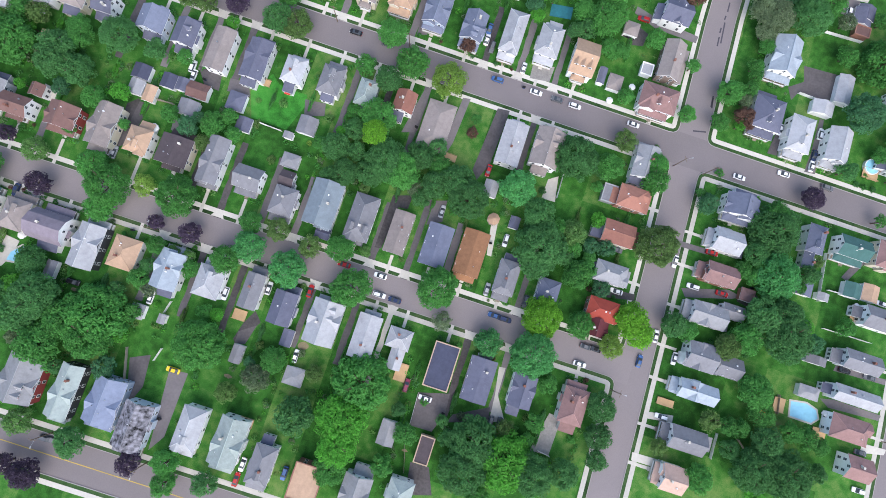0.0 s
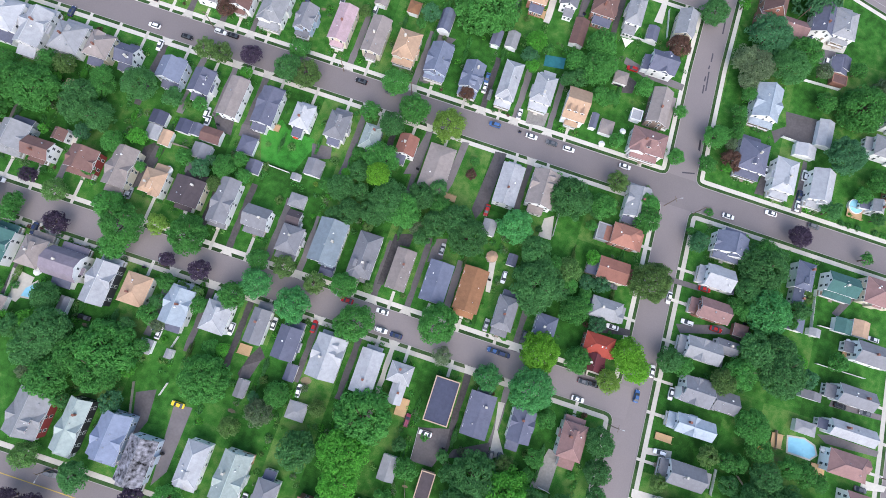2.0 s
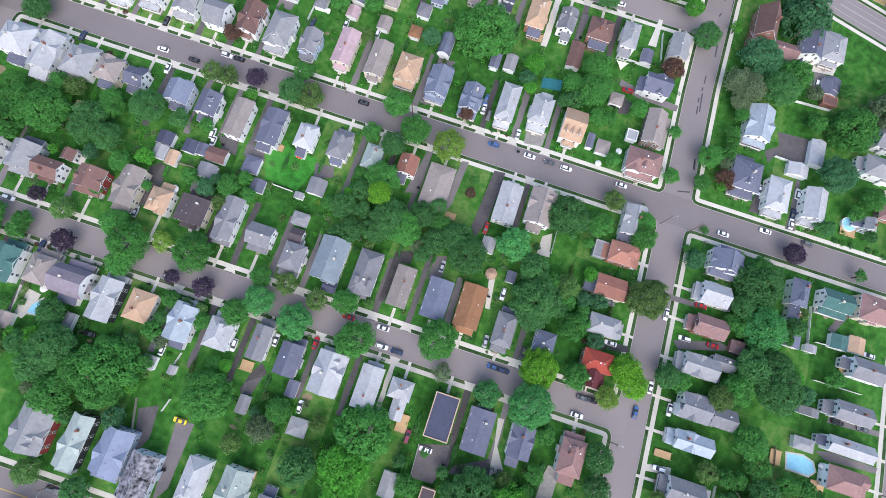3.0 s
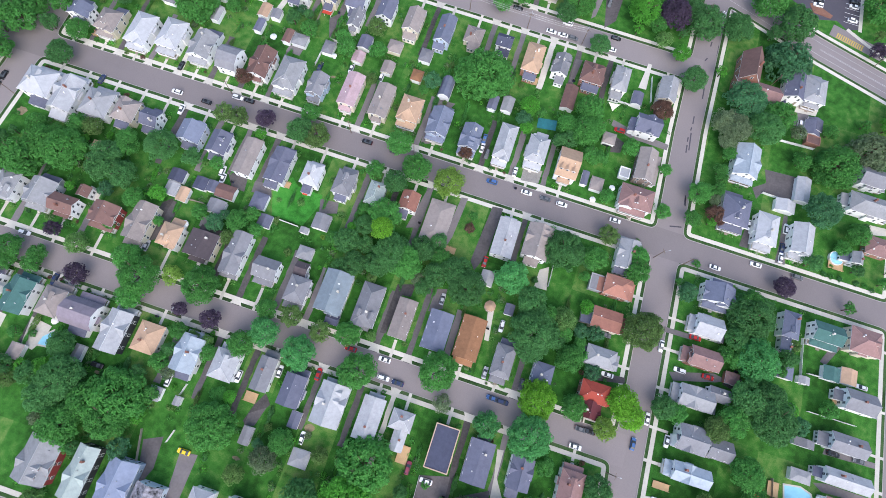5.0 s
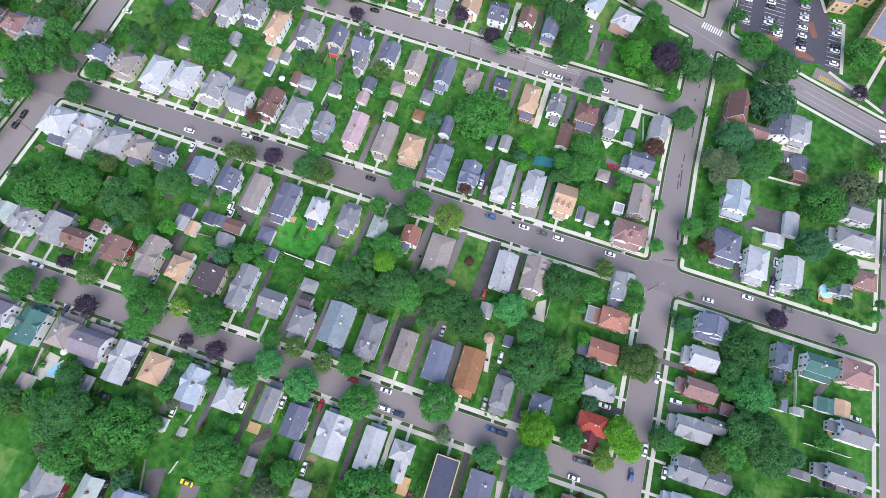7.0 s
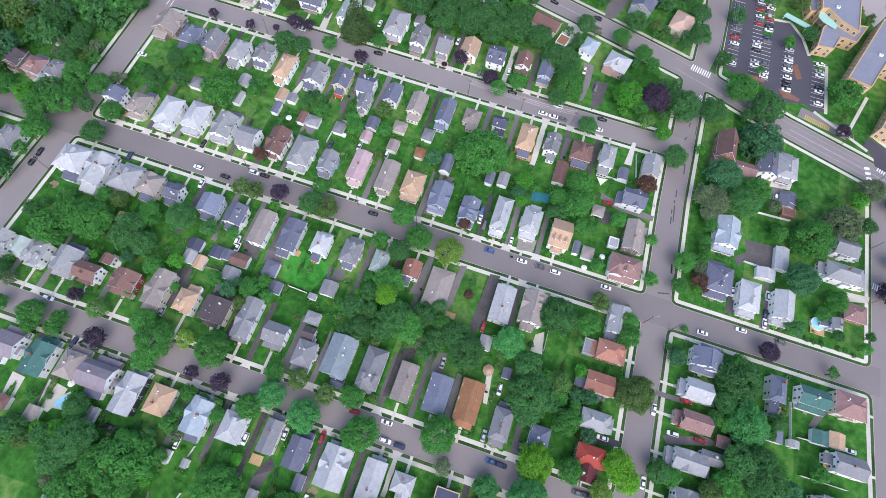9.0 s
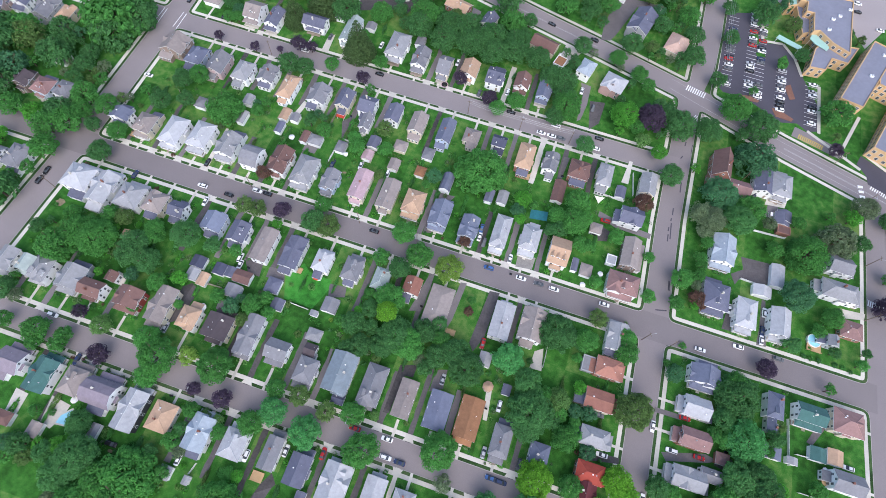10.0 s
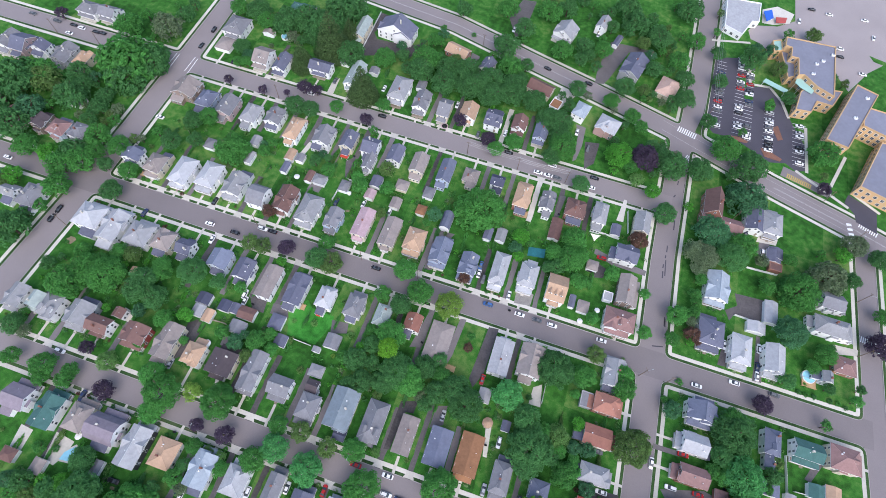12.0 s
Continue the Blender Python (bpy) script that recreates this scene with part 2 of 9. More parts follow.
def street(name, pts, half, z, material=ASPHALT):
    """A strip of roadway along a line of points."""
    bm = bmesh.new()
    left, right = [], []
    for i, p in enumerate(pts):
        a, b = Vector(pts[max(0, i - 1)]), Vector(pts[min(len(pts) - 1, i + 1)])
        t = (b - a).normalized()
        n = Vector((-t.y, t.x)) * half
        left.append(bm.verts.new((p[0] + n.x, p[1] + n.y, z)))
        right.append(bm.verts.new((p[0] - n.x, p[1] - n.y, z)))
    for i in range(len(pts) - 1):
        bm.faces.new((right[i], right[i + 1], left[i + 1], left[i]))
    return tagged(part(name, bm, material), "worn grey asphalt street", "road", kind="structure")


FOOT, PLOTS = [], []


def patch(name, pts, z, material, label, category, thick=0.1):
    bm = bmesh.new()
    prism(bm, pts, z - thick, z)
    xs, ys = [p[0] for p in pts], [p[1] for p in pts]
    FOOT.append(((min(xs) + max(xs)) / 2, (min(ys) + max(ys)) / 2, (max(xs) - min(xs)) / 2, (max(ys) - min(ys)) / 2))
    return tagged(part(name, bm, material), label, category, kind="structure")


AVENUE_EDGES = (-178.8, -166.7, -92.4, -82.8, -11.2, -0.9, 73.3, 83.8)


def drive(x0, x1, y0, y1, concrete=False, z=0.045):
    """A driveway between two houses."""
    label = "pale concrete driveway beside a house" if concrete else "dark asphalt driveway beside a house"
    for end, other in ((y0, y1), (y1, y0)):
        for edge in AVENUE_EDGES:
            if abs(end - edge) < 1.3:
                way = 1 if other > end else -1
                ya, yb, yc = edge + 0.24 * way, edge + 1.5 * way, edge + 3.05 * way
                pts = [(x0 - 0.9, ya), (x1 + 0.9, ya), (x1 + 0.25, yb), (x1 + 0.25, yc), (x0 - 0.25, yc), (x0 - 0.25, yb)]
                patch("driveway_apron", pts if way > 0 else pts[::-1], 0.066, CONCRETE, "pale concrete apron where a driveway crosses the pavement", "driveway apron")
    rnd = random.Random(int(x0 * 31 + y0 * 7))
    n = max(4, int(abs(y1 - y0) / 2.2))
    ys = [y0 + (y1 - y0) * i / n for i in range(n + 1)]
    slim = rnd.uniform(0.0, 0.3)
    east = [(x1 - slim + rnd.uniform(-0.22, 0.18), q) for q in ys]
    west = [(x0 + slim + rnd.uniform(-0.18, 0.22), q) for q in ys]
    return patch("driveway", west[:1] + east + west[:0:-1], z, CONCRETE if concrete else DRIVE_ASPHALT, label, "driveway")


def path(x0, x1, y0, y1):
    return patch("garden_path", [(x0, y0), (x1, y0), (x1, y1), (x0, y1)], 0.055, CONCRETE, "narrow concrete path to a front porch", "path")


# ---- houses ----
WINDOWS = {}


def window_mesh(w, hgt):
    key = (w, hgt)
    if key not in WINDOWS:
        bm = bmesh.new()
        box(bm, -w / 2 - 0.12, w / 2 + 0.12, -0.03, 0.05, -hgt / 2 - 0.12, hgt / 2 + 0.12, 0)
        box(bm, -w / 2, w / 2, 0.04, 0.065, 0.04, hgt / 2, 1)
        box(bm, -w / 2, w / 2, 0.04, 0.06, -hgt / 2, -0.04, 1)
        me = bpy.data.meshes.new("window")
        bmesh.ops.recalc_face_normals(bm, faces=bm.faces)
        bm.to_mesh(me)
        bm.free()
        me.materials.append(TRIM)
        me.materials.append(GLASS)
        WINDOWS[key] = me
    return WINDOWS[key]


def window(parent, x, y, z, turn, w=0.85, hgt=1.35):
    ob = new("window", window_mesh(w, hgt))
    ob.parent = parent
    ob.matrix_basis = pose(x, y, z, 0, 0, turn)
    return ob


def roof_sheet(form, w, d, z, rise):
    """Corner points and faces of a roof over w by d, and its gables as (axis, place, profile)."""
    a, b = w / 2, d / 2
    if form == "hip":
        if w <= d:
            k = max(b - a * 0.95, 0.35)
            v = [(-a, -b, z), (a, -b, z), (a, b, z), (-a, b, z), (0, -k, z + rise), (0, k, z + rise)]
            f = [[0, 1, 4], [1, 2, 5, 4], [2, 3, 5], [3, 0, 4, 5]]
        else:
            k = max(a - b * 0.95, 0.35)
            v = [(-a, -b, z), (a, -b, z), (a, b, z), (-a, b, z), (-k, 0, z + rise), (k, 0, z + rise)]
            f = [[0, 1, 5, 4], [1, 2, 5], [2, 3, 4, 5], [3, 0, 4]]
        return v, f
    along_x = form in ("gx", "gambrelx") or (form == "gambrel" and w > d)
    half, run = (b, a) if along_x else (a, b)
    prof = [(-half, z), (0, z + rise), (half, z)]
    if form.startswith("gambrel"):
        prof = [(-half, z), (-half * 0.62, z + rise * 0.72), (0, z + rise * 1.1), (half * 0.62, z + rise * 0.72), (half, z)]
    v, n = [], len(prof)
    for e in (-run, run):
        v += [(e, u, h) if along_x else (u, e, h) for u, h in prof]
    f = [[i, i + 1, n + i + 1, n + i] for i in range(n - 1)]
    return v, f


def gable_wall(bm, along_x, run, half, z, rise, gambrel=False):
    prof = [(-half, z), (0, z + rise), (half, z)]
    if gambrel:
        prof = [(-half, z), (-half * 0.62, z + rise * 0.72), (0, z + rise * 1.1), (half * 0.62, z + rise * 0.72), (half, z)]
    for e in (-run, run):
        lo = [bm.verts.new((e, u, h) if along_x else (u, e, h)) for u, h in prof]
        e2 = e * 0.97
        hi = [bm.verts.new((e2, u, h) if along_x else (u, e2, h)) for u, h in prof]
        bm.faces.new(lo)
        bm.faces.new(hi[::-1])
        for i in range(len(prof)):
            j = (i + 1) % len(prof)
            bm.faces.new((lo[i], lo[j], hi[j], hi[i]))


COUNT = [0]


def house(x, y, w, d, form, roof, wall, eave=5.4, front="s", turn=0.0, porch=0, dormer=0, garage=0, wing=0, church=0, addition=0, pitch=0.0):
    """A timber house: walls, roof, gables, windows, door, porch, chimney and vents."""
    COUNT[0] += 1
    rnd = random.Random(COUNT[0] * 7 + 3)
    words = {"hip": "hipped", "flat": "flat", "cross": "cross-gabled", "gambrel": "gambrel", "gambrelx": "gambrel"}.get(form, "gabled")
    wall_word = {"blackwhite": "pale", "brownwhite": "brown", "redwhite": "red and white", "bluegray": "pale blue", "pinkbrick": "pink brick"}.get(wall, wall)
    kind = "garage" if garage else ("church" if church else "house")
    h0 = thing(kind, x, y, 0, turn, label="%s %s with a %s %s roof" % (wall_word, {"garage": "backyard garage", "church": "church"}.get(kind, "wooden house"), ROOF_WORDS[roof], words),
               category=kind, group="backyard garages" if garage else "houses of the streets")
    rm, wm = ROOF_MAT[roof], WALL_MAT[wall]
    pick = random.Random(COUNT[0] * 11 + 5)
    plain = not (garage or church) and eave > 4.4 and turn == 0
    if plain and not porch and form in ("gy", "hip", "cross", "gx") and pick.random() < 0.7:
        porch = 2
    if plain and form == "hip" and not dormer and pick.random() < 0.5:
        dormer = 1
    FOOT.append((x, y, (d if abs(turn) == 90 else w) / 2, (w if abs(turn) == 90 else d) / 2))
    if plain:
        PLOTS.append((x, y, w, d, -1 if front == "s" else 1, porch))
    over = 0.25 if garage else 0.4
    bw, bd = w - 2 * over, d - 2 * over
    a, b = bw / 2, bd / 2
    short = min(w, d)
    slope = 0.34 if garage else (1.1 if church else rnd.uniform(0.5, 0.62))
    if form == "hip" and not garage:
        slope = rnd.uniform(0.42, 0.54)
    slope = pitch or slope
    rise = slope * short / 2
    if form in ("gx", "gambrelx"):
        rise = slope * d / 2
    if form in ("gy", "cross"):
        rise = slope * w / 2
    if form.startswith("gambrel"):
        rise = max(rise, short * 0.36)
    # walls
    bm = bmesh.new()
    box(bm, -a, a, -b, b, -0.1, eave)
    along_x = form in ("gx", "gambrelx") or (form == "gambrel" and w > d)
    if form in ("gx", "gy", "gambrel", "gambrelx", "cross"):
        half, run = (b, a) if along_x else (a, b)
        k = rise * half / (half + over)
        gable_wall(bm, along_x, run, half, eave - 0.02, k, form.startswith("gambrel"))
    cw = min(d * 0.42, w * 0.8)
    cy = (-1 if front == "s" else 1) * d * 0.08
    if form == "cross":
        cr = rise * min(1.0, cw / w) * 0.98
        sub = bmesh.new()
        gable_wall(sub, True, a, cw / 2 - over * 0.6, eave - 0.02, cr * 0.88)
        for v in sub.verts:
            v.co.y += cy
        me = bpy.data.meshes.new("gable")
        sub.to_mesh(me)
        sub.free()
        bm.from_mesh(me)
        bpy.data.meshes.remove(me)
    # a gabled bay that steps forward on the street side, and a low bay on one flank
    way = -1 if front == "s" else 1
    broad = not (garage or church or wing or pitch) and eave > 4.4
    gabled = broad and form in ("hip", "gy", "cross") and min(w, d) > 7 and pick.random() < 0.5
    gw = bw * pick.uniform(0.4, 0.52)
    gx = pick.choice((-1, 1)) * (bw - gw) * 0.42
    flank = broad and d > 9 and pick.random() < 0.45
    fy, fl, fs = way * d * pick.uniform(-0.2, 0.12), pick.uniform(2.2, 3.4), pick.choice((-1, 1))
    if gabled:
        box(bm, gx - gw / 2, gx + gw / 2, *sorted((way * (b - 0.3), way * (b + 0.75))), -0.1, eave)
        sub = [bm.verts.new((gx + u, way * (b + 0.75), eave + h)) for u, h in ((-gw / 2, -0.02), (gw / 2, -0.02), (0, slope * gw / 2))]
        bm.faces.new(sub)
    if flank:
        box(bm, *sorted((fs * (a - 0.2), fs * (a + 0.7))), fy - fl / 2, fy + fl / 2, -0.1, eave - 1.2)
    part("wall", bm, wm, h0)
    # roof
    bm = bmesh.new()
    if form == "flat":
        box(bm, -w / 2 + 0.35, w / 2 - 0.35, -d / 2 + 0.35, d / 2 - 0.35, eave - 0.05, eave + 0.06)
        part("roof", bm, rm, h0)
        bm = bmesh.new()
        ring(bm, [(-w / 2, -d / 2), (w / 2, -d / 2), (w / 2, d / 2), (-w / 2, d / 2)], 0.0, 0.35, eave - 0.3, eave + 0.32)
        part("parapet", bm, wm, h0)
    else:
        drop = slope * over if not form.startswith("gambrel") else 0.25
        if form == "cross":
            v, f = roof_sheet("gy", w, d, eave - drop, rise + drop * 0.5)
        else:
            v, f = roof_sheet(form, w, d, eave - drop, rise + drop)
        slab(bm, v, f, 0.24)
        if form == "cross":
            v, f = roof_sheet("gx", w + 0.1, cw, eave - drop + 0.02, cr + drop)
            slab(bm, [(p[0], p[1] + cy, p[2]) for p in v], f, 0.24)
        if gabled:
            back = (b - gw / 2 - 0.9) if form == "hip" else b - 0.4
            e, gh = gw / 2 + 0.35, slope * (gw / 2 + 0.35)
            v = [(gx + u, way * q, eave - 0.12 + h) for q in (b + 1.05, back) for u, h in ((-e, -0.05), (0, gh), (e, -0.05))]
            slab(bm, v, [[0, 1, 4, 3], [1, 2, 5, 4]] if way < 0 else [[3, 4, 1, 0], [4, 5, 2, 1]], 0.2)
        if flank:
            q0, q1 = fs * (a + 0.95), fs * (a - 0.1)
            v = [(q0, fy - fl / 2 - 0.2, eave - 1.25), (q0, fy + fl / 2 + 0.2, eave - 1.25), (q1, fy + fl / 2 + 0.1, eave - 0.75), (q1, fy - fl / 2 - 0.1, eave - 0.75)]
            slab(bm, v, [[0, 1, 2, 3]] if fs > 0 else [[3, 2, 1, 0]], 0.14)
        part("roof", bm, (rm, TRIM), h0)
        # ridge caps and fascia read as a thin lighter line
        if not garage and form in ("gy", "gx", "hip", "cross") and (not pitch or rnd.random() < 0.4):
            bm = bmesh.new()
            zt = eave + rise + 0.03
            if form == "hip":
                k = max(abs(w - d) / 2 + short * 0.025, 0.35)
                p, q = ((0, -k, zt), (0, k, zt)) if w <= d else ((-k, 0, zt), (k, 0, zt))
                tube(bm, p, q, 0.11, 0.11, 5)
                for e, cx2, cy2 in ((p, -1, -1), (p, 1 if w <= d else -1, -1 if w <= d else 1), (q, 1, 1), (q, -1 if w <= d else 1, 1 if w <= d else -1)):
                    tube(bm, e, (cx2 * w / 2, cy2 * d / 2, eave - drop + 0.05), 0.1, 0.1, 5)
            elif form == "cross":
                tube(bm, (0, -d / 2, zt), (0, d / 2, zt), 0.11, 0.11, 5)
                zc = eave + cr + 0.03
                tube(bm, (-w / 2, cy, zc), (w / 2, cy, zc), 0.1, 0.1, 5)
            elif form == "gy":
                tube(bm, (0, -d / 2, zt), (0, d / 2, zt), 0.11, 0.11, 5)
            else:
                tube(bm, (-w / 2, 0, zt), (w / 2, 0, zt), 0.11, 0.11, 5)
            part("ridge_cap", bm, RIDGE_MAT[roof], h0)
    # windows by storey
    floors = [1.6] if eave < 3.3 else ([1.6, 4.1] if eave > 4.4 else [1.6, 3.2][:1])
    if eave > 6.2 and not church:
        floors = [1.6, 4.4]
    if not garage:
        nx, ny = max(1, int(bw / 3.0)), max(2, int(bd / 3.95))
        south, east = {-90: (True, True), 90: (False, False)}.get(turn, (y > -95, x < -85))
        for z in floors:
            for i in range(nx):
                px = -a + bw * (i + 0.5) / nx
                if z > 2 or i != nx // 2 or front != ("s" if south else "n"):
                    window(h0, px, -b if south else b, z, 180 if south else 0)
            for i in range(ny):
                py = -b + bd * (i + 0.5) / ny
                window(h0, a if east else -a, py, z, -90 if east else 90)
        if form in ("gx", "gambrel", "gambrelx", "gy", "cross") and rise > 1.6:
            if along_x:
                window(h0, a if east else -a, 0, eave + rise * 0.3, -90 if east else 90, 0.8, 1.1)
            else:
                window(h0, 0, -b if south else b, eave + rise * 0.3, 180 if south else 0, 0.8, 1.1)
        bm = bmesh.new()
        sgn = -1 if front == "s" else 1
        px = -a + bw * (nx // 2 + 0.5) / nx
        box(bm, px - 0.5, px + 0.5, sgn * b - 0.06, sgn * b + 0.06, 0.35, 2.45)
        part("door", bm, WOOD if rnd.random() < 0.5 else TRIM, h0)
    else:
        bm = bmesh.new()
        sgn = -1 if front == "s" else 1
        box(bm, -a * 0.75, a * 0.75, sgn * b - 0.05, sgn * b + 0.05, 0.0, 2.1)
        part("garage_door", bm, TRIM, h0)
    # porch
    if porch:
        sgn = -1 if front == "s" else 1
        pw, pd = (bw * pick.uniform(0.5, 0.95), pick.uniform(1.3, 1.7)) if porch == 2 else (bw * rnd.uniform(0.78, 0.98), rnd.uniform(1.9, 2.5))
        y0, y1 = sorted((sgn * b, sgn * (b + pd)))
        bm = bmesh.new()
        box(bm, -pw / 2, pw / 2, y0, y1, 0.0, 0.55)
        box(bm, -0.7, 0.7, *sorted((sgn * (b + pd), sgn * (b + pd + 0.8))), 0.0, 0.3)
        part("porch_floor", bm, WOOD if (pick if porch == 2 else rnd).random() < 0.4 else CONCRETE, h0)
        bm = bmesh.new()
        e, o = sgn * (b + pd + 0.3), sgn * b
        pa = pw / 2 + 0.25
        zr, zw = 3.0, 3.75
        slab(bm, [(-pa, e, zr), (pa, e, zr), (pa, o, zr + 0.1), (-pa, o, zr + 0.1), (-pa + 1.3, o, zw), (pa - 1.3, o, zw)], [[0, 1, 5, 4], [1, 2, 5], [3, 0, 4]], 0.14)
        part("porch_roof", bm, (rm, TRIM), h0)
        if -290 < x < 95 and y < 85:
            bm = bmesh.new()
            e0, e1 = sgn * (b + pd - 0.12), sgn * (b + pd - 0.02)
            i0, i1, wall_y = pw / 2 - 0.15, pw / 2 - 0.05, sgn * (b + 0.1)
            prism(bm, [(-i1, wall_y), (-i1, e1), (i1, e1), (i1, wall_y), (i0, wall_y), (i0, e0), (-i0, e0), (-i0, wall_y)][::-sgn], 0.62, 1.35)
            part("porch_rail", bm, TRIM, h0)
        for i in range(3 if y < 85 else 0):
            bm = bmesh.new()
            px = -pw / 2 + 0.15 + (pw - 0.3) * i / 2
            box(bm, px - 0.09, px + 0.09, *sorted((sgn * (b + pd - 0.2), sgn * (b + pd - 0.02))), 0.5, 2.95)
            part("porch_post", bm, TRIM, h0)
    # a low addition on the other end, with a lean-to roof
    if addition:
        sgn = 1 if front == "s" else -1
        aw, ad = bw * rnd.uniform(0.5, 0.8), rnd.uniform(2.2, 3.6)
        ox = rnd.uniform(-0.5, 0.5) * (bw - aw)
        bm = bmesh.new()
        box(bm, ox - aw / 2, ox + aw / 2, *sorted((sgn * (b - 0.1), sgn * (b + ad))), 0.0, 2.75)
        ext = part("addition", bm, wm, h0)
        bm = bmesh.new()
        e, q = sgn * (b + ad + 0.25), sgn * b
        slab(bm, [(ox - aw / 2 - 0.2, e, 2.75), (ox + aw / 2 + 0.2, e, 2.75), (ox + aw / 2 + 0.2, q, 3.6), (ox - aw / 2 - 0.2, q, 3.6)], [[0, 1, 2, 3]], 0.2)
        if (sgn < 0) == south:
            for i in range(3 if aw > 4.5 else 2):
                n = 3 if aw > 4.5 else 2
                window(ext, ox - aw / 2 + aw * (i + 0.5) / n, sgn * (b + ad), 1.55, 180 if south else 0, 0.85, 1.1)
        part("lean_to_roof", bm, (rm if rnd.random() < 0.6 else ROOF_MAT["slate"], TRIM), ext)
    # dormers on the street side
    for i in range(dormer):
        sgn = -1 if front == "s" else 1
        px = 0 if dormer == 1 else (-0.28 + 0.56 * i / (dormer - 1)) * w
        if form in ("gy", "cross"):
            base = (sgn * 0 + a * 0.55, sgn * d * (0.12 + 0.2 * i), -90)
        else:
            base = (px, sgn * (d / 2) * 0.62, 180 if sgn < 0 else 0)
        zb = eave + rise * 0.3
        dm = bmesh.new()
        box(dm, -0.75, 0.75, -1.9, 0.0, zb - 0.4, zb + 1.15)
        gable_wall(dm, False, 0.0001, 0.75, zb + 1.12, 0.6)
        dorm = part("dormer", dm, wm, h0, at=pose(base[0], base[1], 0, 0, 0, base[2]))
        dm = bmesh.new()
        slab(dm, [(-1.0, 0.25, zb + 1.0), (0, 0.25, zb + 1.8), (1.0, 0.25, zb + 1.0), (-1.0, -2.4, zb + 1.0), (0, -2.4, zb + 1.8), (1.0, -2.4, zb + 1.0)], [[0, 1, 4, 3], [1, 2, 5, 4]], 0.1)
        part("dormer_roof", dm, (rm, TRIM), dorm)
        window(dorm, 0, 0, zb + 0.5, 0, 0.75, 0.95)
    # chimney, vent pipes, roof box
    if not garage and form != "flat":
        if rnd.random() < 0.6:
            bm = bmesh.new()
            cx2, cy2 = rnd.uniform(-0.2, 0.2) * w, rnd.uniform(-0.25, 0.25) * d
            box(bm, cx2 - 0.35, cx2 + 0.35, cy2 - 0.3, cy2 + 0.3, eave, eave + rise + 0.7)
            box(bm, cx2 - 0.42, cx2 + 0.42, cy2 - 0.37, cy2 + 0.37, eave + rise + 0.7, eave + rise + 0.85)
            part("chimney", bm, BRICK if rnd.random() < 0.6 else CONCRETE, h0)
        for i in range(rnd.randint(1, 3)):
            fx, fy = rnd.uniform(-0.28, 0.28), rnd.uniform(-0.3, 0.3)
            if form == "hip":
                t = min(0.5 - abs(fx), (0.5 - abs(fy)) * d / w if w <= d else 0.5 - abs(fx), (0.5 - abs(fy)) * (1 if w <= d else 1)) * 2
                hz = eave + rise * min(1, 2 * min((0.5 - abs(fx)) * w, (0.5 - abs(fy)) * d) / short)
            elif along_x:
                hz = eave + rise * (1 - 2 * abs(fy))
            else:
                hz = eave + rise * (1 - 2 * abs(fx))
            bm = bmesh.new()
            s = rnd.choice((0.09, 0.12, 0.22))
            box(bm, fx * w - s, fx * w + s, fy * d - s, fy * d + s, hz - 0.3, hz + 0.35)
            part("roof_vent", bm, TRIM if rnd.random() < 0.55 else METAL, h0)
    return h0


# ---- trees ----
LEAVES = {"g": (0.085, 0.295, 0.062), "d": (0.078, 0.235, 0.07), "b": (0.1, 0.37, 0.045), "l": (0.155, 0.33, 0.09), "y": (0.215, 0.37, 0.068), "o": (0.13, 0.24, 0.066),
          "p": (0.085, 0.06, 0.1), "r": (0.17, 0.095, 0.07), "t": (0.075, 0.225, 0.098), "n": (0.16, 0.23, 0.12), "s": (0.09, 0.165, 0.055), "k": (0.1, 0.36, 0.11), "v": (0.16, 0.41, 0.035)}
LEAF_WORDS = {"g": "green leafy", "d": "dark green leafy", "b": "bright green leafy", "l": "light green leafy", "y": "yellow-green leafy", "o": "olive green leafy",
              "p": "dark purple-leaved", "k": "fresh mint-green leafy", "v": "vivid yellow-green leafy", "r": "reddish-brown leaved", "t": "blue-green leafy", "n": "sparse brownish green", "s": "tall dark green spruce"}
LEAF_MAT = {}
for key, c in LEAVES.items():
    m = mat("leaves_" + key, c, 0.7, 0.18, 1.5, 0.25, island=0.3, obj=0.16)
    nd, lk = m.node_tree.nodes, m.node_tree.links
    thin, mix = nd.new("ShaderNodeBsdfTranslucent"), nd.new("ShaderNodeMixShader")
    bsdf = nd["Principled BSDF"]
    lk.new(bsdf.inputs["Base Color"].links[0].from_socket, thin.inputs["Color"])
    mix.inputs[0].default_value = 0.5
    lk.new(bsdf.outputs[0], mix.inputs[1])
    lk.new(thin.outputs[0], mix.inputs[2])
    lk.new(mix.outputs[0], nd["Material Output"].inputs[0])
    LEAF_MAT[key] = m


def leaf(verts, faces, p, n, s, rnd):
    """One bent leaf spray at p, facing roughly along n."""
    t = n.orthogonal().normalized()
    t.rotate(Matrix.Rotation(rnd.uniform(0, 6.28), 3, n))
    u = n.cross(t)
    i = len(verts)
    verts += [p - t * s, p - u * s * 0.55 + n * s * 0.16, p + t * s - n * s * 0.15, p + u * s * 0.55 + n * s * 0.16]
    faces.append((i, i + 1, i + 2, i + 3))


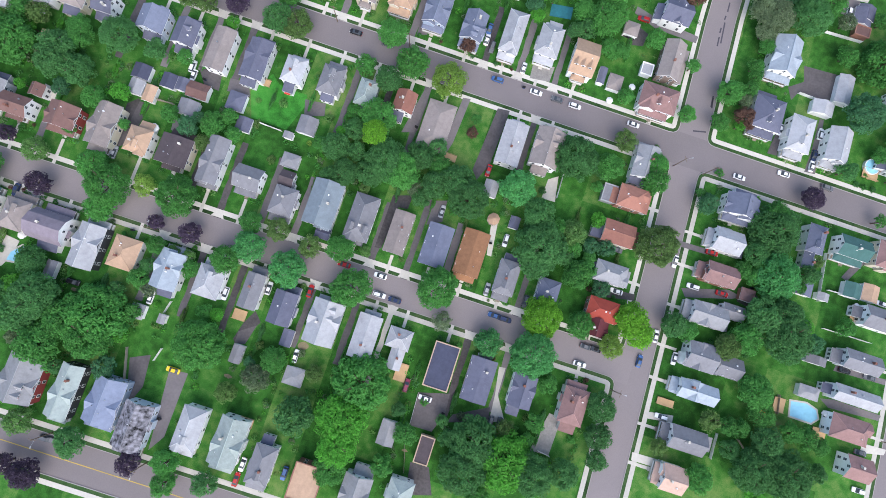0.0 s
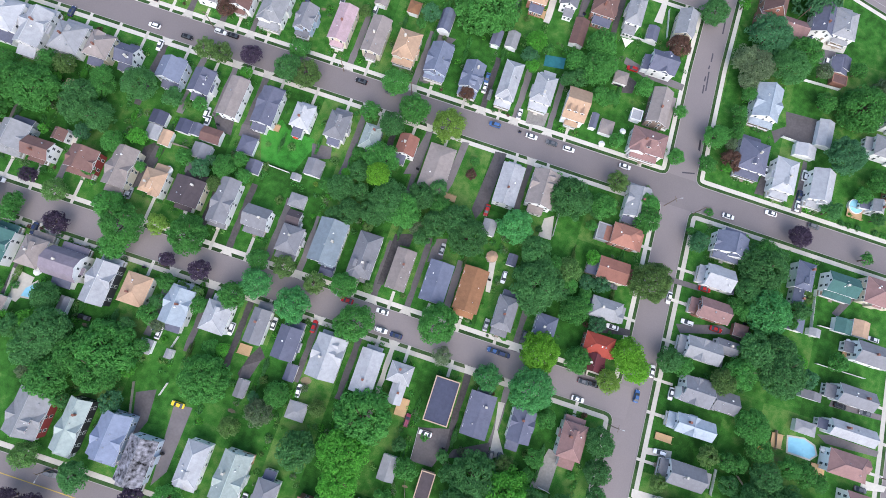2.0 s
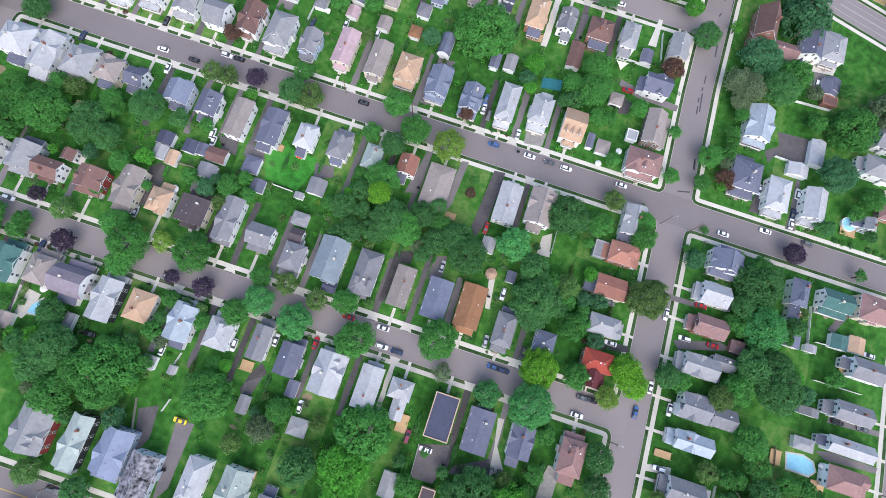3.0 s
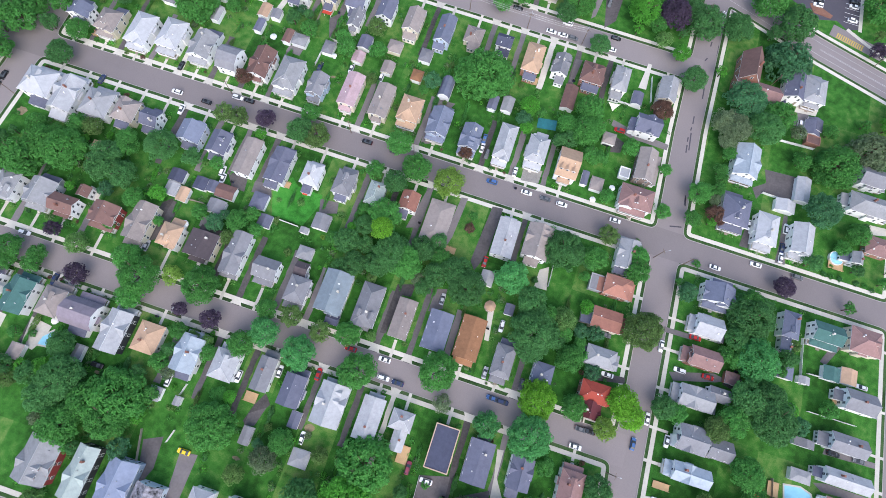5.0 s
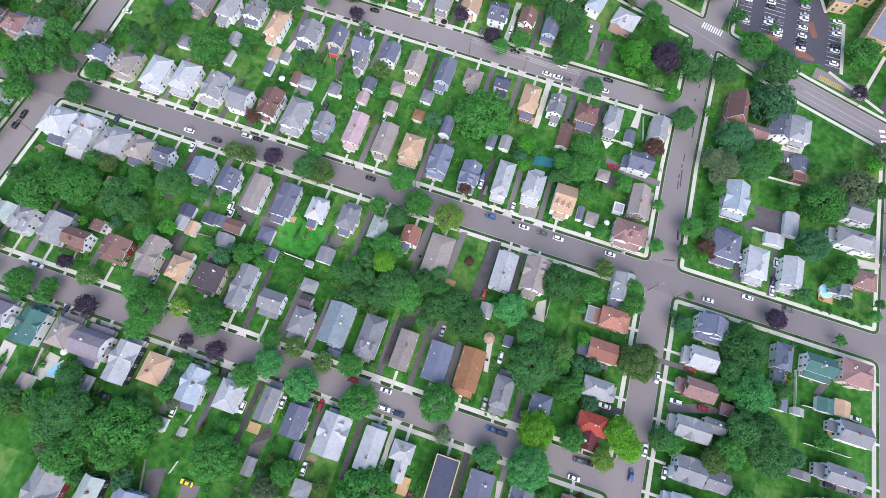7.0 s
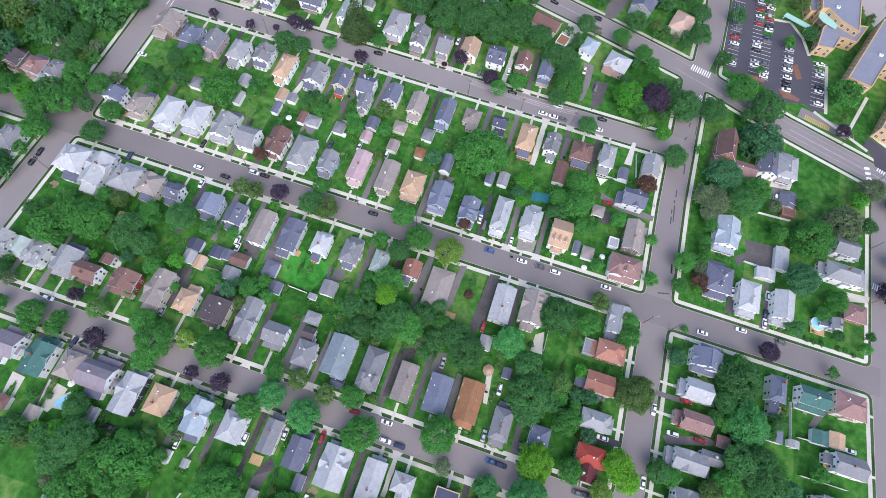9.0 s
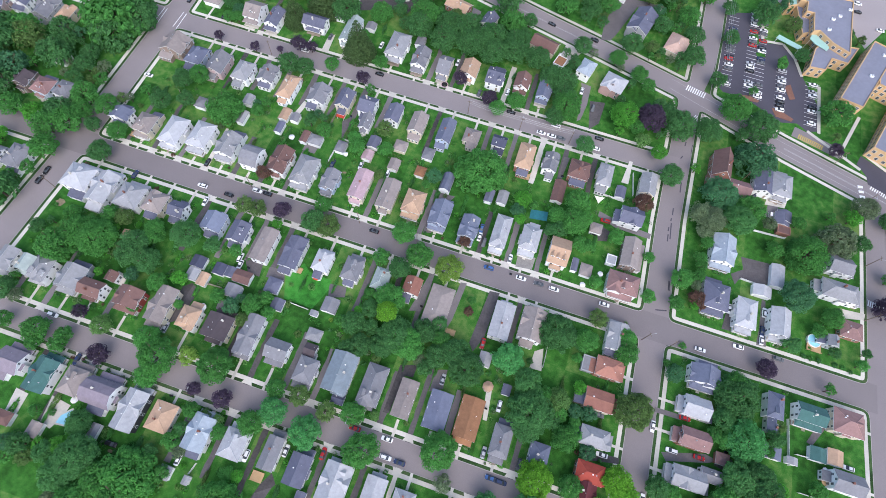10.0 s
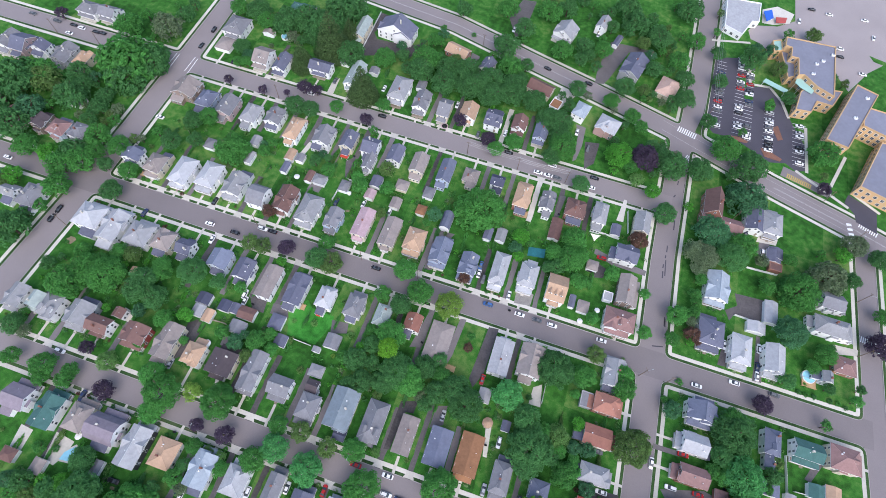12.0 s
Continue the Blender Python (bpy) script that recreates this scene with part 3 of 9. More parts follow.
def crown_mesh(name, material, seed, spruce=False, sparse=False, dense=1.0):
    """A crown of radius 1 and height about 1.7, made of leaf sprays on many lobes."""
    rnd = random.Random(seed)
    verts, faces = [], []
    lobes = []
    if spruce:
        for k in range(11):
            f = k / 10
            r = 0.95 * (1 - f) ** 0.85 + 0.06
            m = max(3, int(11 * (1 - f)))
            for i in range(m):
                t = 2 * math.pi * (i + rnd.random()) / m
                lobes.append((Vector((r * 0.62 * math.cos(t), r * 0.62 * math.sin(t), -0.9 + 3.6 * f)), r * 0.42 + 0.05))
    else:
        lobes.append((Vector((0, 0, 0)), 0.7))
        for i in range(120 if dense > 1.5 else 66 if dense > 0.9 else (34 if dense > 0.3 else 13)):
            z = rnd.uniform(-0.3, 1.0)
            t = i * 2.39996 + rnd.uniform(-0.4, 0.4)
            q = math.sqrt(max(0, 1 - z * z))
            rr = rnd.uniform(0.6, 0.86)
            lobes.append((Vector((q * rr * math.cos(t), q * rr * math.sin(t), z * 0.62 * rnd.uniform(0.85, 1.15))), rnd.uniform(0.15, 0.29) * (0.74 if dense > 1.5 else 0.95 if dense > 0.9 else 1.15)))
    for c, r in lobes:
        n_leaf = int((520 if sparse else 830) * r * r * max(dense, 0.45)) + 10
        core = r > 0.6
        if core:
            n_leaf = 170 if dense > 0.9 else 100 if dense > 0.3 else 50
        for _ in range(n_leaf):
            z = rnd.uniform(-0.45 if core else -0.2, 1)
            t = rnd.uniform(0, 6.2832)
            q = math.sqrt(1 - z * z)
            n = Vector((q * math.cos(t), q * math.sin(t), z))
            p = c + n * r * rnd.uniform(0.82, 1.08)
            nn = (n + Vector((rnd.uniform(-0.55, 0.55), rnd.uniform(-0.55, 0.55), rnd.uniform(0.0, 1.0)))).normalized()
            leaf(verts, faces, p, nn, rnd.uniform(0.045, 0.082) * (1.9 if core else 1) * (0.7 if dense > 1.5 else 1 if dense > 0.9 else (1.3 if dense > 0.3 else 1.7)), rnd)
    me = bpy.data.meshes.new(name)
    me.from_pydata([tuple(v) for v in verts], [], faces)
    me.materials.append(material)
    return me


def trunk_mesh(seed):
    rnd = random.Random(seed)
    bm = bmesh.new()
    tube(bm, (0, 0, -0.02), (0.02, 0.01, 0.5), 0.075, 0.055, 8)
    tube(bm, (0.02, 0.01, 0.5), (0, 0, 1.15), 0.055, 0.03, 7)
    for i in range(6):
        t = i * 1.05 + rnd.random()
        z = rnd.uniform(0.45, 0.8)
        tube(bm, (0.01, 0, z), (0.55 * math.cos(t), 0.55 * math.sin(t), z + rnd.uniform(0.3, 0.6)), 0.03, 0.01, 5)
    me = bpy.data.meshes.new("trunk")
    bm.to_mesh(me)
    bm.free()
    me.materials.append(BARK)
    return me


def crowns(dense):
    return {k: [crown_mesh("crown", LEAF_MAT[k], i * 31 + ord(k), k == "s", k in "nly", dense) for i in range(3 if k in "gd" else 2)] for k in LEAVES}


CROWNS, MID_CROWNS, SMALL_CROWNS = crowns(1.0), crowns(0.6), crowns(0.2)
BIG_CROWNS = {k: [crown_mesh("crown", LEAF_MAT[k], ord(k) + 400 + i, False, k in "nly", 2.1) for i in range(2)] for k in LEAVES if k not in "spr"}
TRUNKS = [trunk_mesh(5), trunk_mesh(9)]
bm = bmesh.new()
tube(bm, (0, 0, -0.02), (0, 0, 1.3), 0.05, 0.008, 8)
SPRUCE_TRUNK = bpy.data.meshes.new("trunk")
bm.to_mesh(SPRUCE_TRUNK)
bm.free()
SPRUCE_TRUNK.materials.append(BARK)
TREE_NO = [0]


def tree(x, y, r, kind, tall=0.0):
    """A tree with its crown r wide from the trunk; small ones are shrubs that reach the ground."""
    TREE_NO[0] += 1
    rnd = random.Random(TREE_NO[0] * 13 + 1)
    small = r < 1.9
    top = tall if tall else min(1.35 * r + 2.6, 13.5)
    if kind == "s":
        top = tall if tall else 2.7 * r
    if small:
        ob = new("shrub", rnd.choice(SMALL_CROWNS[kind]))
        ob.matrix_basis = Matrix.LocRotScale((x, y, 0.35 * r), Euler((0, 0, rnd.uniform(0, 6.28))), (r, r, r * rnd.uniform(0.8, 1.1)))
        return tagged(ob, LEAF_WORDS[kind] + " shrub in a garden", "shrub", "garden shrubs")
    ob = thing("spruce" if kind == "s" else "tree", x, y, 0, rnd.uniform(0, 360), label=LEAF_WORDS[kind] + " tree with a full crown", category="tree", group="trees of the streets and gardens")
    crown = new("crown", rnd.choice((BIG_CROWNS if r > 6.9 and kind in BIG_CROWNS else CROWNS if r > 4.2 else MID_CROWNS)[kind]))
    crown.parent = ob
    if kind == "s":
        k = top / 3.7
        crown.matrix_basis = Matrix.LocRotScale((0, 0, k), None, (r, r, k))
    else:
        vz = r * rnd.uniform(0.85, 1.05)
        crown.matrix_basis = Matrix.LocRotScale((0, 0, max(top - 0.95 * vz, 0.3 * r)), None, (r * rnd.uniform(0.94, 1.06), r * rnd.uniform(0.94, 1.06), vz))
    tr = new("trunk", SPRUCE_TRUNK if kind == "s" else rnd.choice(TRUNKS))
    tr.parent = ob
    k = top * 0.72
    tr.matrix_basis = Matrix.LocRotScale((0, 0, 0), None, (k * 0.75, k * 0.75, k))
    return ob


WOOD_VERTS, WOOD_FACES, WOOD_MATS = [], [], []
WOOD_KINDS = list(LEAVES)


def wood_tree(x, y, r, kind):
    """One more tree of the far woods, which are one object."""
    TREE_NO[0] += 1
    rnd = random.Random(TREE_NO[0] * 13 + 1)
    top = 2.7 * r if kind == "s" else min(1.35 * r + 2.6, 13.5)
    base = sum(len(v) for v in WOOD_VERTS)
    turn = rnd.uniform(0, 6.28)
    k = top / 3.7 if kind == "s" else r
    lift = k if kind == "s" else max(top - 0.95 * r, 0.3 * r)
    near = -290 < x < 95 and y < 135
    sort = CROWNS if near and r > 4.6 else MID_CROWNS if r > (3.0 if near else 4.0) else SMALL_CROWNS
    for me, scale, z, slot in ((rnd.choice(sort[kind]), (r, r, k), lift, WOOD_KINDS.index(kind)), (SPRUCE_TRUNK if kind == "s" else TRUNKS[0], (top * 0.54, top * 0.54, top * 0.72), 0.0, len(WOOD_KINDS))):
        co = np.empty(len(me.vertices) * 3, dtype=np.float32)
        me.vertices.foreach_get("co", co)
        co = co.reshape(-1, 3) * np.array(scale)
        c, q = math.cos(turn), math.sin(turn)
        WOOD_VERTS.append(np.stack([co[:, 0] * c - co[:, 1] * q + x, co[:, 0] * q + co[:, 1] * c + y, co[:, 2] + z], 1))
        WOOD_FACES.extend([tuple(i + base for i in f.vertices) for f in me.polygons])
        WOOD_MATS.extend([slot] * len(me.polygons))
        base += len(me.vertices)


def finish_woods():
    me = bpy.data.meshes.new("far_trees")
    me.from_pydata(np.concatenate(WOOD_VERTS).tolist(), [], WOOD_FACES)
    for k in WOOD_KINDS:
        me.materials.append(LEAF_MAT[k])
    me.materials.append(BARK)
    me.polygons.foreach_set("material_index", WOOD_MATS)
    return tagged(new("far_trees", me), "dense green trees of the gardens further off", "trees", kind="stuff")


def hedge(x, y, length, across, kind):
    """A rough hedge along a garden boundary that runs north and south."""
    TREE_NO[0] += 1
    rnd = random.Random(TREE_NO[0] * 13 + 1)
    ob = new("hedge", rnd.choice(SMALL_CROWNS[kind]))
    ob.matrix_basis = Matrix.LocRotScale((x, y, 0.45), None, (across, length / 2, 1.0 + 0.5 * rnd.random()))
    return tagged(ob, LEAF_WORDS[kind] + " hedge along a garden boundary", "hedge", "garden hedges")


def undergrowth():
    """Low garden plants at the feet of the houses and along the ends of the plots, one object."""
    rnd = random.Random(77)
    kinds = "gdblno"
    verts, faces, slots = [], [], []
    for x, y, w, d, sgn, porch in PLOTS:
        if not -270 < x < 78 or not -170 < y < 70:
            continue
        spots = [(x + rnd.uniform(-0.5, 0.5) * w, y + sgn * (d / 2 + (2.2 if porch else 0.5))) for _ in range(5)]
        spots += [(x + rnd.choice((-1, 1)) * (w / 2 + rnd.uniform(0.4, 2.6)), y - sgn * rnd.uniform(-0.3, 0.9) * d) for _ in range(4)]
        ex, ey = x + rnd.choice((-1, 1)) * (w / 2 + 1.9), y - sgn * d / 2
        spots += [(ex + rnd.gauss(0, 0.3), ey - sgn * rnd.uniform(1, 16)) for _ in range(8)]
        ey = y - sgn * (d / 2 + rnd.uniform(12, 16))
        spots += [(x + rnd.uniform(-0.8, 0.8) * w, ey + rnd.gauss(0, 0.5)) for _ in range(5)]
        for px, py in spots:
            r = rnd.uniform(0.45, 1.35)
            if -15 < px < 1 or -13.5 < py < 1.5 or -95 < py < -80.5 or 70 < py < 87 or px < -272 or px > 76 or any(abs(px - q[0]) < q[2] + r * 0.7 and abs(py - q[1]) < q[3] + r * 0.7 for q in FOOT):
                continue
            slot = rnd.randrange(len(kinds))
            for _ in range(28):
                z, t = rnd.uniform(0, 1), rnd.uniform(0, 6.2832)
                q = math.sqrt(1 - z * z)
                n = Vector((q * math.cos(t), q * math.sin(t), z))
                leaf(verts, faces, Vector((px, py, 0.0)) + n * r * rnd.uniform(0.7, 1.15), (n + Vector((0, 0, 0.4))).normalized(), r * rnd.uniform(0.24, 0.36), rnd)
                slots.append(slot)
    me = bpy.data.meshes.new("undergrowth")
    me.from_pydata([tuple(v) for v in verts], [], faces)
    for k in kinds:
        me.materials.append(LEAF_MAT[k])
    me.polygons.foreach_set("material_index", slots)
    return tagged(new("undergrowth", me), "low mixed garden plants round the houses", "plants", kind="stuff")


def bare_ground():
    """Worn earth and planting beds in the gardens, one uneven sheet just over the lawns."""
    rnd = random.Random(41)
    bm = bmesh.new()
    for x, y, w, d, sgn, porch in PLOTS:
        if not -270 < x < 78 or not -170 < y < 70:
            continue
        for _ in range(rnd.choice((0, 0, 1))):
            px, py = x + rnd.uniform(-0.8, 0.8) * w, y - sgn * (d / 2 + rnd.uniform(1.0, 14))
            r, e = rnd.uniform(0.9, 2.6), rnd.uniform(0.4, 1.0)
            if -17 < px < 3 or -15 < py < 3 or -97 < py < -78 or any(abs(px - q[0]) < q[2] + r and abs(py - q[1]) < q[3] + r for q in FOOT):
                continue
            n = 14
            bm.faces.new([bm.verts.new((px + r * rnd.uniform(0.65, 1.1) * math.cos(6.2832 * i / n), py + r * e * rnd.uniform(0.65, 1.1) * math.sin(6.2832 * i / n), 0.03)) for i in range(n)])
    return tagged(part("bare_ground", bm, EARTH), "worn brown earth and planting beds in the gardens", "earth", kind="structure")


# ---- cars ----
PAINTS = {"white": (0.78, 0.78, 0.78), "silver": (0.42, 0.43, 0.45), "gray": (0.13, 0.135, 0.145), "black": (0.02, 0.02, 0.023), "red": (0.4, 0.025, 0.025), "blue": (0.06, 0.13, 0.3),
          "navy": (0.03, 0.045, 0.1), "maroon": (0.2, 0.04, 0.07), "yellow": (0.75, 0.55, 0.04)}
CAR_MODELS = {}
WHEEL = bmesh.new()
tube(WHEEL, (0, -0.11, 0), (0, 0.11, 0), 0.33, 0.33, 14, 0)
tube(WHEEL, (0, -0.12, 0), (0, 0.12, 0), 0.19, 0.19, 10, 1)
WHEEL_MESH = bpy.data.meshes.new("wheel")
WHEEL.to_mesh(WHEEL_MESH)
WHEEL.free()
WHEEL_MESH.materials.append(RUBBER)
WHEEL_MESH.materials.append(METAL)
HEADLIGHT = mat("headlight_glass", (0.7, 0.72, 0.72), 0.15, 0.05)
TAILLIGHT = mat("taillight_red", (0.35, 0.02, 0.02), 0.25, 0.05)


def loft(bm, rows, mi=0):
    """Joins rings of points along the car and closes the ends."""
    rings = [[bm.verts.new(p) for p in r] for r in rows]
    n = len(rings[0])
    for a, b in zip(rings, rings[1:]):
        for i in range(n):
            j = (i + 1) % n
            bm.faces.new((a[i], a[j], b[j], b[i])).material_index = mi
    bm.faces.new(rings[0][::-1]).material_index = mi
    bm.faces.new(rings[-1]).material_index = mi


def section(x, half, z0, z1, tuck):
    return [(x, -half, z0), (x, half, z0), (x, half + 0.02, (z0 + z1) / 2), (x, half - tuck, z1), (x, -half + tuck, z1), (x, -half - 0.02, (z0 + z1) / 2)]


def car_model(colour, suv, far):
    ob = thing("car", 0, 0, -40, label="parked %s %s" % (colour, "sport utility car" if suv else "saloon car"), category="car", group="parked cars")
    m = PAINT_MAT[colour]
    hb = 1.0 if suv else 0.88
    bm = bmesh.new()
    loft(bm, [section(*s) for s in ((-2.3, 0.72, 0.42, hb * 0.85, 0.1), (-2.1, 0.86, 0.28, hb, 0.1), (-0.9, 0.9, 0.22, hb + 0.03, 0.08), (0.9, 0.9, 0.22, hb, 0.08), (1.9, 0.86, 0.26, hb * 0.86, 0.14), (2.28, 0.68, 0.4, hb * 0.72, 0.12))])
    part("body", bm, m, ob)
    top = 1.68 if suv else 1.42
    back = -2.0 if suv else -1.75
    bm = bmesh.new()
    loft(bm, [section(back, 0.74, hb - 0.04, hb + 0.02, 0.06), section(back + (0.25 if suv else 0.7), 0.76, hb - 0.04, top - 0.05, 0.2), section(0.35, 0.76, hb - 0.04, top - 0.05, 0.2), section(1.2, 0.74, hb - 0.06, hb, 0.06)])
    part("glasshouse", bm, GLASS, ob, "dark glass of the cabin")
    bm = bmesh.new()
    box(bm, back + (0.3 if suv else 0.75), 0.32, -0.57, 0.57, top - 0.06, top)
    bmesh.ops.bevel(bm, geom=bm.edges[:], offset=0.025, segments=1, affect="EDGES")
    part("roof", bm, m, ob)
    for sx in (-1.42, 1.42):
        for sy in (-0.83, 0.83):
            wh = new("wheel", WHEEL_MESH)
            wh.parent = ob
            wh.matrix_basis = pose(sx, sy, 0.33)
    for sy in () if far else (-0.55, 0.55):
        bm = bmesh.new()
        box(bm, 2.1, 2.24, sy - 0.17, sy + 0.17, 0.55, 0.68)
        part("headlight", bm, HEADLIGHT, ob)
        bm = bmesh.new()
        box(bm, -2.31, -2.2, sy - 0.16, sy + 0.16, 0.62, 0.78)
        part("taillight", bm, TAILLIGHT, ob)
    return ob


PAINT_MAT = {k: mat("car_paint_" + k, v, 0.25, 0.05, obj=0.1) for k, v in PAINTS.items()}
CAR_NO = [0]


def car(x, y, colour, turn, z=0.0):
    """A parked car; the first of each sort is the model, the rest are copies of it."""
    CAR_NO[0] += 1
    suv = CAR_NO[0] % 3 == 0
    at = pose(x, y, z, 0, 0, turn + (180 if CAR_NO[0] % 2 else 0))
    key = (colour, suv, y > 60)
    if key not in CAR_MODELS:
        CAR_MODELS[key] = car_model(*key)
        CAR_MODELS[key].matrix_basis = at
        return CAR_MODELS[key]
    return copy_thing(CAR_MODELS[key], at)



# ---- small works of the streets and yards ----
def zebra(x0, y0, x1, y1, n, width=3.0, z=-0.1, paint=None):
    """A crossing of n white bars from one kerb to the other."""
    bm = bmesh.new()
    a, b = Vector((x0, y0)), Vector((x1, y1))
    t = (b - a) / n
    u = t.normalized()
    p = Vector((-u.y, u.x)) * width / 2
    for i in range(n):
        c = a + t * (i + 0.5)
        q = t * 0.25
        prism(bm, [tuple(c - q - p), tuple(c + q - p), tuple(c + q + p), tuple(c - q + p)], z - 0.01, z)
    return tagged(part("zebra_crossing", bm, paint or PAINT_WHITE), "yellow hatched marking at a car park exit" if paint else "white striped pedestrian crossing on the street", "crossing", kind="structure")


def line(x0, y0, x1, y1, width=0.25, z=-0.1, material=PAINT_WHITE, label="white painted line on the street"):
    bm = bmesh.new()
    a, b = Vector((x0, y0)), Vector((x1, y1))
    u = (b - a).normalized()
    p = Vector((-u.y, u.x)) * width / 2
    prism(bm, [tuple(a - p), tuple(b - p), tuple(b + p), tuple(a + p)], z - 0.01, z)
    return tagged(part("road_marking", bm, material), label, "road marking", kind="structure")


def stalls(x0, x1, y0, y1, n):
    """Painted lines of a row of parking bays."""
    bm = bmesh.new()
    for i in range(n + 1):
        y = y0 + (y1 - y0) * i / n
        box(bm, x0, x1, y - 0.09, y + 0.09, 0.1, 0.115)
    return tagged(part("bay_lines", bm, PAINT_WHITE), "white painted lines of parking bays", "road marking", kind="structure")


TIMBER = mat("pole_timber", (0.16, 0.12, 0.09), 0.9, 0.2, 3.0)
FENCE_WHITE = mat("white_vinyl", (0.7, 0.7, 0.68), 0.6, 0.06)
FENCE_GREY = mat("weathered_boards", (0.3, 0.26, 0.21), 0.9, 0.2, 3.0)


def fence(x0, y0, x1, y1, white=True, high=1.6):
    """A board fence: posts and panels from one end to the other."""
    a, b = Vector((x0, y0)), Vector((x1, y1))
    n = max(1, round((b - a).length / 2.4))
    u = (b - a).normalized()
    ob = thing("fence", x0, y0, 0, math.degrees(math.atan2(u.y, u.x)), label="white board fence between two gardens" if white else "weathered grey board fence between gardens", category="fence", group="garden fences")
    s = (b - a).length / n
    m = FENCE_WHITE if white else FENCE_GREY
    for i in range(n + 1):
        bm = bmesh.new()
        box(bm, i * s - 0.07, i * s + 0.07, -0.07, 0.07, -0.05, high + 0.12)
        part("post", bm, m, ob)
        if i < n:
            bm = bmesh.new()
            box(bm, i * s + 0.08, (i + 1) * s - 0.08, -0.035, 0.035, 0.08, high)
            part("panel", bm, m, ob)
    return ob


def utility_pole(x, y, turn=0.0, high=10.0, lamp=0.0):
    """A timber pole with cross arms and, where there is one, a street lamp on a long arm."""
    ob = thing("utility_pole", x, y, 0, turn, label="timber utility pole with cross arms by the kerb" if not lamp else "timber pole with a street lamp arm", category="pole", group="poles along the streets")
    bm = bmesh.new()
    tube(bm, (0, 0, -0.1), (0, 0, high), 0.17, 0.12, 8)
    part("pole", bm, TIMBER, ob)
    bm = bmesh.new()
    box(bm, -0.06, 0.06, -1.2, 1.2, high - 0.9, high - 0.76)
    part("cross_arm", bm, TIMBER, ob)
    if lamp:
        bm = bmesh.new()
        tube(bm, (0, 0, high - 2.0), (lamp, 0, high - 1.3), 0.05, 0.04, 6)
        part("lamp_arm", bm, METAL, ob)
        bm = bmesh.new()
        box(bm, lamp - 0.1, lamp + 0.65, -0.16, 0.16, high - 1.42, high - 1.22)
        bmesh.ops.bevel(bm, geom=bm.edges[:], offset=0.05, segments=1, affect="EDGES")
        part("lamp_head", bm, METAL, ob)
    return ob


def wires(x0, y0, x1, y1, z=9.2, offsets=(-1.0, 0.0, 1.0)):
    """Slack cables from pole to pole."""
    a, b = Vector((x0, y0, z)), Vector((x1, y1, z))
    u = (b - a).normalized()
    n = Vector((-u.y, u.x, 0))
    for k in offsets:
        bm = bmesh.new()
        last = None
        for i in range(7):
            t = i / 6
            p = a.lerp(b, t) + n * k - Vector((0, 0, 2.4 * t * (1 - t)))
            if last:
                tube(bm, last, p, 0.045, 0.045, 4)
            last = p
        tagged(part("cable", bm, METAL), "thin grey overhead cable between poles", "cable", "overhead cables")


def round_pool(x, y, r):
    ob = thing("round_pool", x, y, 0, 0, label="round above-ground pool with blue water", category="pool")
    bm = bmesh.new()
    pts = [(r * math.cos(t), r * math.sin(t)) for t in [2 * math.pi * i / 28 for i in range(28)]]
    ring(bm, pts, -0.15, 0.12, 0.0, 1.25)
    part("pool_wall", bm, FENCE_WHITE, ob)
    bm = bmesh.new()
    prism(bm, pts, 0.02, 1.1)
    part("water", bm, WATER, ob)
    return ob


def flat_pool(pts, label="blue swimming pool with a pale stone rim"):
    ob = new("swimming_pool")
    tagged(ob, label, "pool")
    bm = bmesh.new()
    prism(bm, offset(pts, -0.6), -0.05, 0.1)
    part("pool_rim", bm, CONCRETE, ob)
    bm = bmesh.new()
    prism(bm, pts, -0.04, 0.13)
    part("water", bm, WATER, ob)
    return ob


TANBRICK = mat("tan_brick", (0.55, 0.36, 0.19), 0.85, 0.1, 3.0, 0.2, 0.1)
FLATROOF = mat("roof_membrane", (0.2, 0.205, 0.25), 0.85, 0.12, 0.6, 0.12)
LOT_PALE = mat("worn_pale_asphalt", (0.29, 0.255, 0.25), 0.9, 0.14, 1.5, 0.05, 0.15)
TEAL_COVER = mat("teal_pool_cover", (0.03, 0.17, 0.2), 0.5, 0.2, 1.0, 0.5)
GREENMETAL = mat("green_metal_roof", (0.3, 0.48, 0.42), 0.5, 0.08)


def flat_building(name, pts, high, label, category, wall=None, roof=None, storeys=3, bays=3.4):
    """A flat-roofed block: walls, parapet, roof and rows of windows on the sides that are seen."""
    wall, roof = wall or TANBRICK, roof or FLATROOF
    ob = new(name)
    tagged(ob, label, category)
    bm = bmesh.new()
    prism(bm, pts, -0.1, high)
    part("wall", bm, wall, ob)
    bm = bmesh.new()
    ring(bm, pts, -0.06, 0.4, high - 0.3, high + 0.55)
    part("parapet", bm, wall, ob)
    bm = bmesh.new()
    prism(bm, offset(pts, 0.45), high - 0.02, high + 0.08)
    part("roof", bm, roof, ob)
    n = len(pts)
    for i in range(n):
        a, b = Vector(pts[i]), Vector(pts[(i + 1) % n])
        u = b - a
        nrm = Vector((u.y, -u.x)).normalized()
        if u.length < 4 or (nrm.y > 0.3 and nrm.x > -0.5) or nrm.x > 0.7:
            continue
        k = int(u.length / bays)
        for s in range(storeys):
            for j in range(k):
                c = a + u * ((j + 0.5) / k)
                window(ob, c.x, c.y, 1.9 + s * (high - 0.6) / storeys, math.degrees(math.atan2(nrm.y, nrm.x)) - 90, 1.5, 1.5)
    return ob


